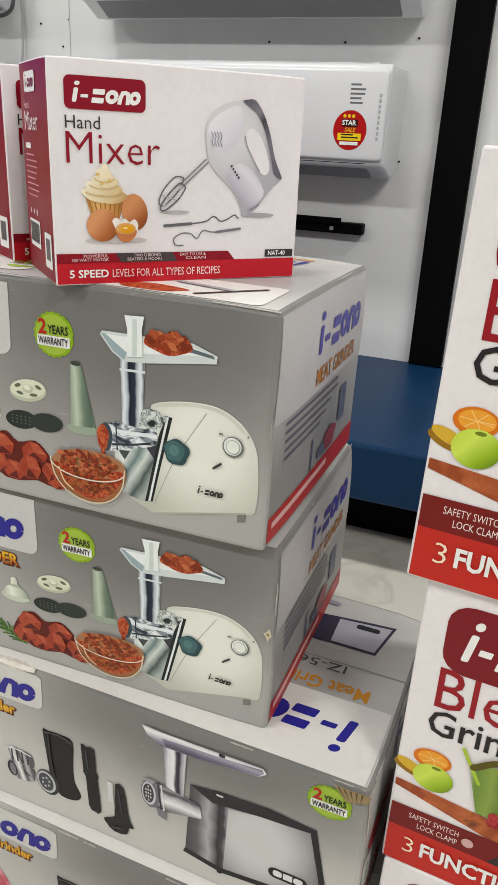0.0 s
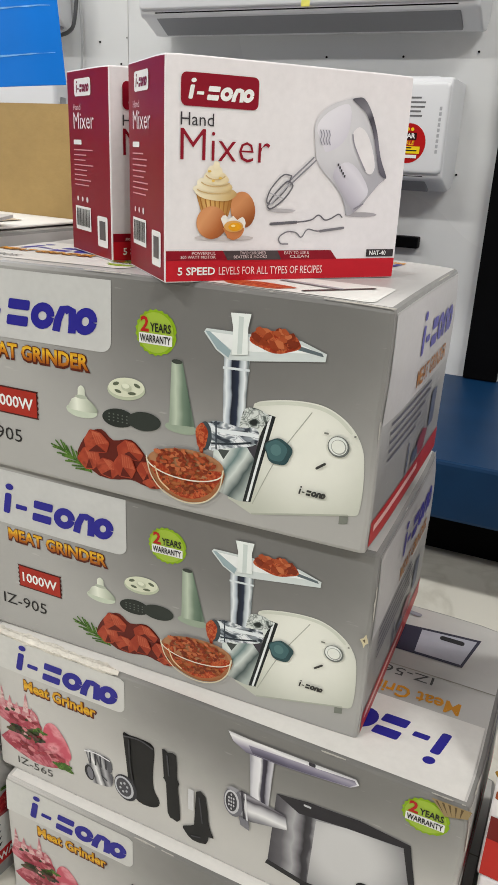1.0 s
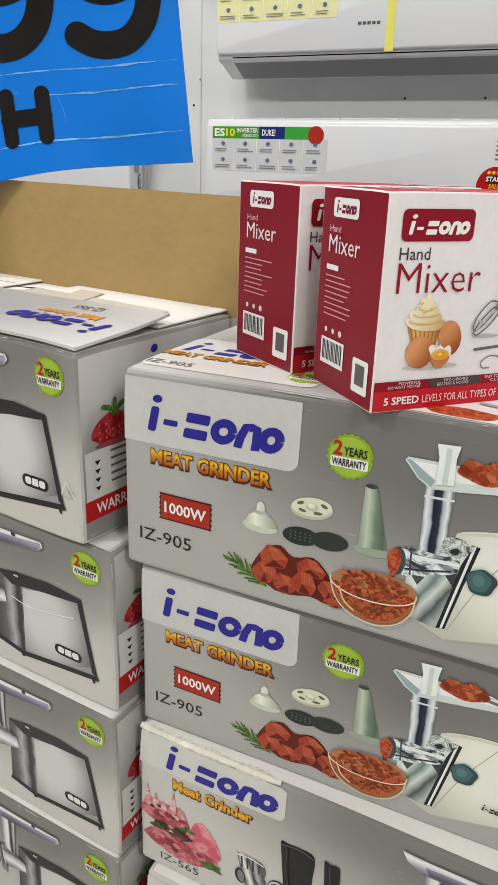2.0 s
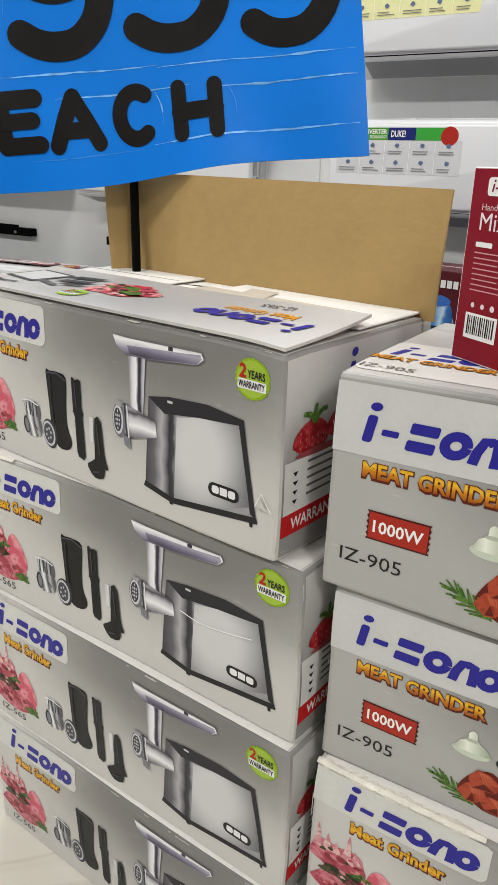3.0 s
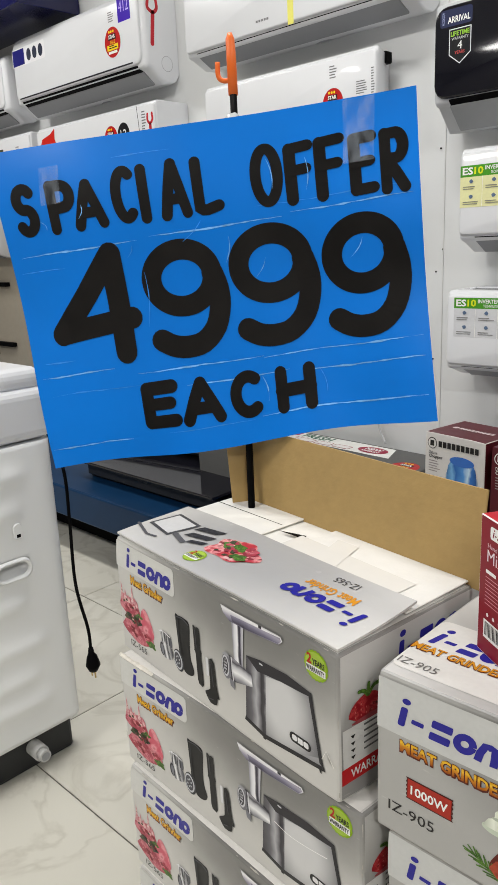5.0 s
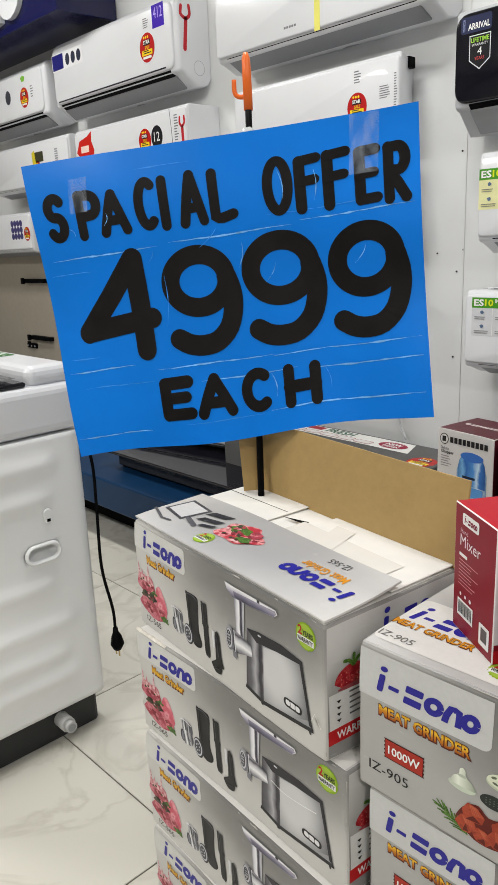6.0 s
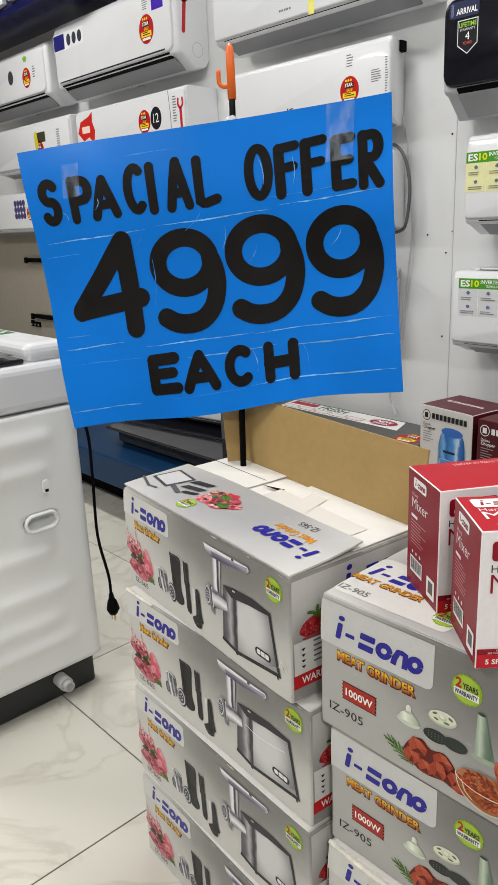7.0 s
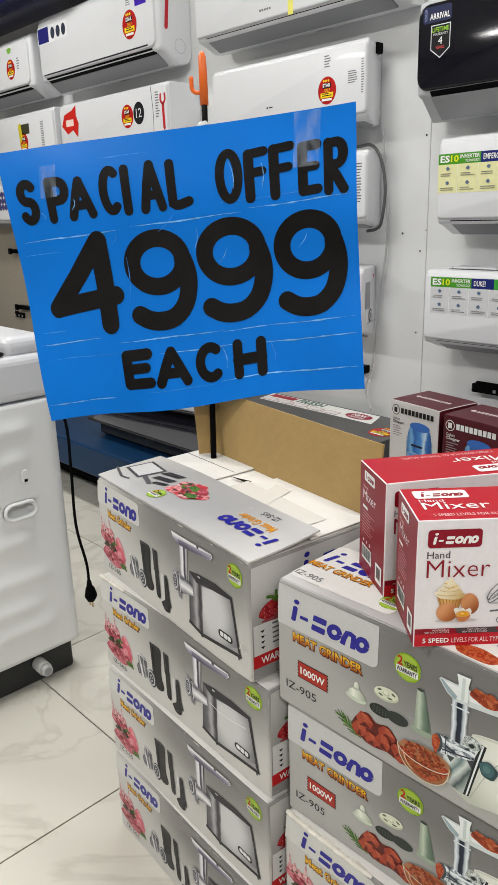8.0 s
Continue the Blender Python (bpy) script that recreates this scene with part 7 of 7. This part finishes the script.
part("cabinet", bm, ENAMEL, wm, "white enamel cabinet with pressed bands")
part("base", box_bm(0.03, 0.03, FLOOR, WW - 0.035, WD - 0.02, 0.146, bevel=0.01), surface("base_plastic", (0.02, 0.021, 0.022), 0.5, vary=0.1), wm, "dark grey plastic base")
part("top_cover", box_bm(0.0, 0.0, 0.848, WW + 0.002, WD + 0.001, 0.962, bevel=0.022, seg=4), WHITE_PLASTIC, wm, "white plastic top cover")
lid = part("lid", box_bm(0.02, 0.015, 0.9625, WW - 0.012, WD - 0.125, 0.974, bevel=0.005), BLACK_GLASS, wm, "black glass lid")
film = bmesh.new()
NF = 40
net = [[film.verts.new((0.03 + 0.5 * i / NF, 0.03 + 0.40 * j / NF, 0.9755 + 0.004 + 0.0035 * noise.turbulence(Vector((i * 0.19, j * 0.11, 3)), 4, True))) for i in range(NF + 1)] for j in range(NF + 1)]
for r0, r1 in zip(net, net[1:]):
    for i in range(NF):
        film.faces.new((r0[i], r0[i + 1], r1[i + 1], r1[i])).smooth = True
wrap = part("protective_film", film, surface("wrinkled_film", (0.02, 0.021, 0.024), 0.12, vary=0.3, scale=20, bump=0.5, bscale=30, spec=0.7), lid, "wrinkled protective film on the lid")
console = part("control_panel", box_bm(0.01, WD - 0.120, 0.955, WW - 0.012, WD - 0.004, 1.006, bevel=0.022, seg=4), WHITE_PLASTIC, wm, "raised white control panel")
P = Sheet(console, face_m((0, WD - 0.12, 1.0062), (1, 0, 0), (0, 1, 0)))
P.put("panel_sticker", [(rect(0.20, 0.030, 0.33, 0.088, 0.010), ink(60, 110, 60)), (ell(0.225, 0.048, 0.022, 0.014), ink(150, 60, 60)), (lines_of_print(0.26, 0.040, 0.32, 0.08, 3, 0.4), ink(214, 222, 214))], "green sticker")
hx = WW
bm = bmesh.new()
ring = [(0.425 + a, b) for a, b in rect(-0.046, 0.545, 0.046, 0.594, 0.023)]
ring2 = [(0.425 + a * 0.80, 0.5695 + (b - 0.5695) * 0.62) for a, b in rect(-0.046, 0.545, 0.046, 0.594, 0.023)]
lips = []
for pts, x in ((ring, hx + 0.0015), ([(0.425 + (a - 0.425) * 0.96, 0.5695 + (b - 0.5695) * 0.92) for a, b in ring], hx + 0.010), ([(0.425 + (a - 0.425) * 0.88, 0.5695 + (b - 0.5695) * 0.78) for a, b in ring], hx + 0.010), (ring2, hx + 0.002)):
    lips.append([bm.verts.new((x, a, b)) for a, b in pts])
for a, c in zip(lips, lips[1:]):
    for k in range(len(a)):
        f = bm.faces.new((a[k], a[(k + 1) % len(a)], c[(k + 1) % len(a)], c[k]))
        f.smooth = True
bmesh.ops.recalc_face_normals(bm, faces=bm.faces)
part("handle_recess", bm, ENAMEL, wm, "pressed oval carrying grip")
bm = bmesh.new()
lips = []
for s, x in ((1, hx + 0.0015), (0.9, hx + 0.006), (0.62, hx + 0.006)):
    lips.append([bm.verts.new((x, 0.447 + a * s, 0.656 + b * s)) for a, b in rect(-0.011, -0.019, 0.011, 0.019, 0.0105)])
for a, c in zip(lips, lips[1:]):
    for k in range(len(a)):
        bm.faces.new((a[k], a[(k + 1) % len(a)], c[(k + 1) % len(a)], c[k]))
bm.faces.new(lips[-1])
bmesh.ops.recalc_face_normals(bm, faces=bm.faces)
slot_cap = part("cord_slot", bm, ENAMEL, wm, "small oval cord slot")
part("slot_hole", box_bm(hx + 0.0055, 0.4425, 0.643, hx + 0.0068, 0.4515, 0.650), DARK_PLASTIC, slot_cap)
bm = tube_bm(bmesh.new(), [(WW - 0.06, 0.435, 0.098), (WW + 0.006, 0.435, 0.098)], 0.019, 20)
tube_bm(bm, [(WW + 0.004, 0.435, 0.098), (WW + 0.022, 0.435, 0.098)], 0.0145, 20)
pipe = part("drain_outlet", bm, surface("pipe_plastic", (0.5, 0.5, 0.49), 0.4), wm, "grey drain outlet")
part("outlet_hole", tube_bm(bmesh.new(), [(WW + 0.0215, 0.435, 0.098), (WW + 0.0225, 0.435, 0.098)], 0.0105, 16), GREY_PLASTIC, pipe)
wm_inv = pose(-2.02, 0.20, 0).inverted()
cpts = smooth_path([(-1.50, 0.772, 0.86), (-1.445, 0.775, 0.77), (-1.437, 0.772, 0.646), (-1.435, 0.768, 0.49), (-1.43, 0.785, 0.37), (-1.43, 0.787, 0.31)], 6)
cord = part("power_cord", tube_bm(bmesh.new(), [wm_inv @ p for p in cpts], 0.0040), DARK_PLASTIC, wm, "black power cord hanging behind the cabinet")
bm = tube_bm(bmesh.new(), [(-1.43, 0.787, 0.315), (-1.43, 0.787, 0.300), (-1.43, 0.788, 0.290), (-1.43, 0.789, 0.268), (-1.43, 0.788, 0.252)], [0.006, 0.008, 0.013, 0.018, 0.010], 12)
for a in (-0.007, 0.007):
    tube_bm(bm, [(-1.43 + a, 0.788, 0.254), (-1.43 + a, 0.788, 0.236)], 0.0022, 8, mat=1)
bmesh.ops.transform(bm, matrix=wm_inv, verts=bm.verts)
part("plug", bm, [DARK_PLASTIC, surface("brass", (0.6, 0.45, 0.2), 0.3, metal=1.0)], cord, "moulded black plug")


# ---- blender boxes ----
FRUIT_BOARD = mottled("board_print", [(70, 26, 12), (150, 70, 34), (186, 100, 56)], 40)


def blender_box(m, seed):
    w, d, h = 0.27, 0.20, 0.303
    box = thing("blender_box", m, "white and red blender grinder box in a tall stack", "box", "blender boxes")
    wp = bent(seed, 0.0014, w, d, h)
    carton_body("box", w, d, h, [PAPER, MAROON, PAPER, MAROON, CRIMSON, PAPER], box, wp, bevel=0.002, cuts=(6, 5, 7))
    S = Sheet(box, faces_of(w, d, h)["front"], wp)
    S.put("logo", [(rect(0.020, 0.224, 0.135, 0.288, 0.018), ink(122, 20, 30)), (mark_blocks(0.034, 0.238, 0.122, 0.276), WHITE_INK)], "dark red patch with a white word mark in blocks")
    S.put("title", [(text("Blender", 0.021, 0.186, 0.17, 0.226, 0.0), ink(150, 24, 36)), (text("Grinder", 0.019, 0.158, 0.125, 0.184, 0.01), ink(40, 36, 38))])
    S.put("board_picture", [([(0.002, 0.098), (0.10, 0.089), (0.22, 0.092), (0.268, 0.1), (0.268, 0.075), (0.18, 0.068), (0.08, 0.07), (0.002, 0.09)], FRUIT_BOARD)])
    S.put("fruit_picture", [(ell(0.011, 0.113, 0.014, 0.0055, turn=-20), ink(150, 110, 26)), (ell(0.012, 0.1165, 0.013, 0.005, turn=-22), ink(214, 172, 52)), (ell(0.028, 0.131, 0.0155, 0.0105), ink(216, 116, 20)), (ell(0.0285, 0.1318, 0.0125, 0.0080), ink(236, 160, 50)), ([ribbon([(0.0285, 0.1318), (0.0285 + 0.0115 * math.cos(k), 0.1318 + 0.0072 * math.sin(k))], 0.0006, False)[0] for k in range(7)], ink(246, 206, 130)), (ell(0.031, 0.112, 0.0165, 0.0145), band_print("apple_print", (0.018, 0.125), (0.046, 0.100), [(0.0, (190, 214, 70)), (0.35, (206, 226, 90)), (0.7, (150, 184, 30)), (1.0, (84, 116, 18))])), (ell(0.0325, 0.1235, 0.004, 0.0016, 12), ink(110, 130, 30)), (closed([(0.056, 0.142), (0.094, 0.142), (0.090, 0.098), (0.060, 0.098)], 3), band_print("smoothie_print", (0.056, 0), (0.094, 0), [(0.0, (196, 204, 170)), (0.2, (110, 138, 56)), (0.5, (136, 160, 74)), (0.8, (92, 116, 44)), (1.0, (190, 198, 166))])), (rect(0.112, 0.094, 0.14, 0.142, 0.004), band_print("juice_print", (0.112, 0), (0.14, 0), [(0.0, (214, 160, 140)), (0.2, (186, 76, 44)), (0.6, (160, 54, 30)), (1.0, (206, 140, 120))])), (ribbon([(0.05, 0.155), (0.066, 0.125)], 0.003), ink(170, 196, 60)), ([ell(0.083 + 0.008 * (k % 4), 0.089 + 0.007 * (k // 4), 0.0048, n=10) for k in range(8)], BERRY), (ribbon(curve2([(0.06, 0.14), (0.075, 0.152), (0.09, 0.156)]), 0.006), ink(90, 80, 20))], "printed picture of an apple, an orange half and a green drink")
    S.put("band", [(rect(0.002, 0.002, w - 0.002, 0.044), ink(190, 40, 30)), (rect(0.002, 0.044, w - 0.002, 0.070), ink(116, 22, 20)), ([(0.085, 0.044), (w - 0.002, 0.044), (w - 0.002, 0.070), (0.105, 0.070)], ink(44, 40, 40)), (text("SAFETY SWITCH", 0.018, 0.0585, 0.06, 0.0645), ink(236, 214, 210)), (text("LOCK CLAMP", 0.026, 0.0495, 0.06, 0.0555), ink(236, 214, 210)), (ell(0.068, 0.0565, 0.005, n=12), ink(206, 170, 168)),
                   (text("3", 0.017, 0.018, 0.026, 0.035, -0.01), ink(246, 226, 200)), (text("FUNCTIONS", 0.032, 0.018, 0.135, 0.035, 0.03), WHITE_INK)], "red band with white writing")
    return box


for x, y, z, lean, turn, tall, seed in ((0.128, 0.505, FLOOR, 0, -3, 0.95, 31), (0.126, 0.505, 0.3285, 0, -4, 0.955, 32), (0.111, 0.500, 0.6195, 1.5, -4, 0.98, 33)):
    blender_box(pose(x, y, z, 0, lean, turn) @ Matrix.Diagonal((1, 1, tall, 1)), seed)


# ---- things on the plinth ----
slab = thing("cooking_hob", pose(-2.62, 1.53, 0.336), "black glass hob carcass overhanging the blue plinth", "hob")
part("carcass", box_bm(0.03, 0.06, 0, 0.80, 0.50, 0.072, bevel=0.004), DARK_PLASTIC, slab)
part("glass_top", box_bm(0, 0, 0.0725, 0.84, 0.54, 0.084, bevel=0.003), BLACK_GLASS, slab, "glossy black glass top")
part("front_trim", box_bm(0.03, 0.045, 0.012, 0.80, 0.0595, 0.062, bevel=0.003), surface("dark_trim", (0.03, 0.03, 0.032), 0.25), slab)
ac, S, E = ac_unit(-2.98, -2.13, 0.465, 0.4215, 0.61, "white air conditioner lying on the black glass hob", place=pose(-2.87, 1.86, 0.4208, 0, 0, 8), depth=1.947)
T = Sheet(ac, face_m((0, -0.165, 0.197), (1, 0, 0), (0, 1, 0)))
T.put("red_label", [(rect(0.30, 0.035, 0.72, 0.105, 0.012), ink(150, 24, 40)), (rect(0.305, 0.052, 0.64, 0.100, 0.006), ink(226, 218, 218)), ([rect(0.312 + 0.066 * k, 0.038, 0.370 + 0.066 * k, 0.050, 0.003) for k in range(5)], ink(226, 218, 218)), (lines_of_print(0.42, 0.062, 0.62, 0.095, 2, 0.5), ink(120, 110, 112)), (ell(0.68, 0.068, 0.032, 0.026), ink(216, 200, 202))], "white and dark red label")
star_sticker(T, 0.79, 0.055, 0.036)
T.put("small_red_label", [(rect(0.03, 0.03, 0.08, 0.06), ink(196, 30, 30))])
GREYBOARD = surface("grey_carton", (0.10, 0.10, 0.098), 0.55, vary=0.06, bump=0.1)
fresh = thing("appliance_carton", pose(-2.06, 1.73, 0.336, 0, 0, -1.5), "long dark grey carton with a white product label on top", "carton")
fw = bent(41, 0.002, 0.86, 0.36, 0.194)
carton_body("box", 0.86, 0.36, 0.194, [GREYBOARD] * 6, fresh, fw)
T = Sheet(fresh, face_m((0, 0, 0.194), (1, 0, 0), (0, 1, 0)), fw)
T.put("product_label", [([(0.10, 0.24), (0.70, 0.24), (0.66, 0.345), (0.08, 0.345)], ink(232, 232, 228)), (rect(0.10, 0.30, 0.24, 0.34), ink(160, 24, 50)), (text("FRESH", 0.26, 0.295, 0.40, 0.34, 0.03), ink(40, 90, 70)), ([rect(0.105 + 0.085 * k, 0.248, 0.18 + 0.085 * k, 0.285, 0.006) for k in range(5)], ink(150, 40, 60)), ([rect(0.108 + 0.085 * k, 0.251, 0.177 + 0.085 * k, 0.282, 0.005) for k in range(5)], ink(226, 222, 220)), (ell(0.60, 0.29, 0.06, 0.035), ink(150, 24, 60)), (text("NEW", 0.565, 0.288, 0.635, 0.312, 0.03), WHITE_INK), (text("DESIGN", 0.565, 0.266, 0.635, 0.282, 0.02), WHITE_INK)], "white product label with a dark red seal")
star_sticker(T, 0.795, 0.19, 0.05)
maroon_c = thing("chopper_carton", pose(-1.02, 1.47, 0.336, 0, 0, -4), "closed maroon carton under the chopper boxes", "carton")
mw = bent(42, 0.002, 0.62, 0.34, 0.188)
carton_body("box", 0.62, 0.34, 0.188, [ink(88, 28, 38)] * 6, maroon_c, mw)
Sheet(maroon_c, faces_of(0.62, 0.34, 0.188)["front"], mw).put("print_bars", [(lines_of_print(0.02, 0.12, 0.14, 0.165, 2, 0.5), ink(206, 190, 190))])
CLEAR_BLUE = band_print("blue_plastic_print", (0.066, 0), (0.160, 0), [(0.0, (36, 78, 140)), (0.18, (120, 176, 220)), (0.3, (50, 104, 176)), (0.55, (84, 146, 210)), (0.7, (196, 222, 240)), (0.8, (60, 116, 186)), (1.0, (30, 66, 126))])


def chopper_box(m, seed, dark):
    w, d, h = 0.178, 0.15, 0.252
    box = thing("chopper_box", m, "maroon chopper box with a creased lid" if dark else "white-fronted chopper box with a maroon lid", "box", "chopper boxes")
    wp = bent(seed, 0.0015, w, d, h)
    wine, pale = ink(84, 24, 34), ink(214, 210, 206)
    carton_body("box", w, d, h, [wine if dark else pale, wine, wine if dark else pale, wine, wine, wine], box, wp, bevel=0.0015, cuts=(5, 4, 6))
    S = Sheet(box, faces_of(w, d, h)["front"], wp)
    c = WHITE_INK if dark else DARKINK
    S.put("logo", [(ell(0.022, 0.226, 0.0145), c), (ell(0.022, 0.226, 0.0125), wine if dark else pale), (rect(0.016, 0.219, 0.028, 0.233), c), ([rect(0.042 + 0.0135 * k, 0.219, 0.0525 + 0.0135 * k, 0.234) for k in range(9)], c)], "round emblem and a word mark in plain blocks")
    S.put("title", [(text("Deluxe", 0.012, 0.198, 0.038, 0.206), c), (text("Chopper", 0.012, 0.186, 0.055, 0.197, 0.02), c)])
    S.put("small_print", [(lines_of_print(0.012, 0.150, 0.05, 0.182, 5, 0.35, seed), ink(150, 140, 140))])
    S.put("chopper_picture", [(rect(0.066, 0.06, 0.16, 0.168, 0.016), band_print("clear_jug_print", (0.066, 0), (0.160, 0), [(0.0, (96, 140, 180)), (0.25, (214, 230, 240)), (0.5, (140, 180, 212)), (0.75, (226, 238, 244)), (1.0, (84, 126, 168))])), (rect(0.070, 0.118, 0.156, 0.205, 0.041), CLEAR_BLUE), (rect(0.070, 0.118, 0.156, 0.165), CLEAR_BLUE), (ell(0.113, 0.193, 0.036, 0.012), ink(60, 110, 190)), (rect(0.076, 0.09, 0.15, 0.116, 0.004), ink(90, 150, 210)), (rect(0.085, 0.136, 0.125, 0.142), ink(30, 40, 60)), (rect(0.074, 0.02, 0.152, 0.085, 0.01), ink(216, 222, 228)), (ell(0.03, 0.06, 0.025, 0.018, wob=0.15), mottled("salad_print", [(60, 90, 30), (200, 60, 60), (226, 200, 120)], 150))], "printed picture of a blue chopper")
    T = Sheet(box, faces_of(w, d, h)["top"], wp)
    T.put("top_logo", [([rect(0.045 + 0.0115 * k, 0.07, 0.054 + 0.0115 * k, 0.083) for k in range(9)] + [ell(0.033, 0.077, 0.008)], ink(206, 190, 190))])
    return box


chopper_box(pose(-0.945, 1.50, 0.5255, 0, 0, -10), 51, False)
chopper_box(pose(-0.748, 1.455, 0.5255, 0, 0, -8), 52, True)

# ---- floor tiles, each a piece of its own ----
TILE = tile_material()
SIZE, GAP = 0.600, 0.0032
base = box_bm(GAP / 2, GAP / 2, -0.0035, SIZE - GAP / 2, SIZE - GAP / 2, 0, bevel=0.0012, seg=1)
tile_mesh = bpy.data.meshes.new("tile")
base.to_mesh(tile_mesh)
base.free()
tile_mesh.materials.append(TILE)
for i in range(-8, 6):
    for j in range(-6, 3):
        x, y = -0.983 + SIZE * i, 0.641 + SIZE * j
        if x < X0 - 0.4 or x > X1 - 0.2 or y > 1.6:
            continue
        t = new("tile", tile_mesh)
        t.parent = floor
        t.location = (x, y, FLOOR)
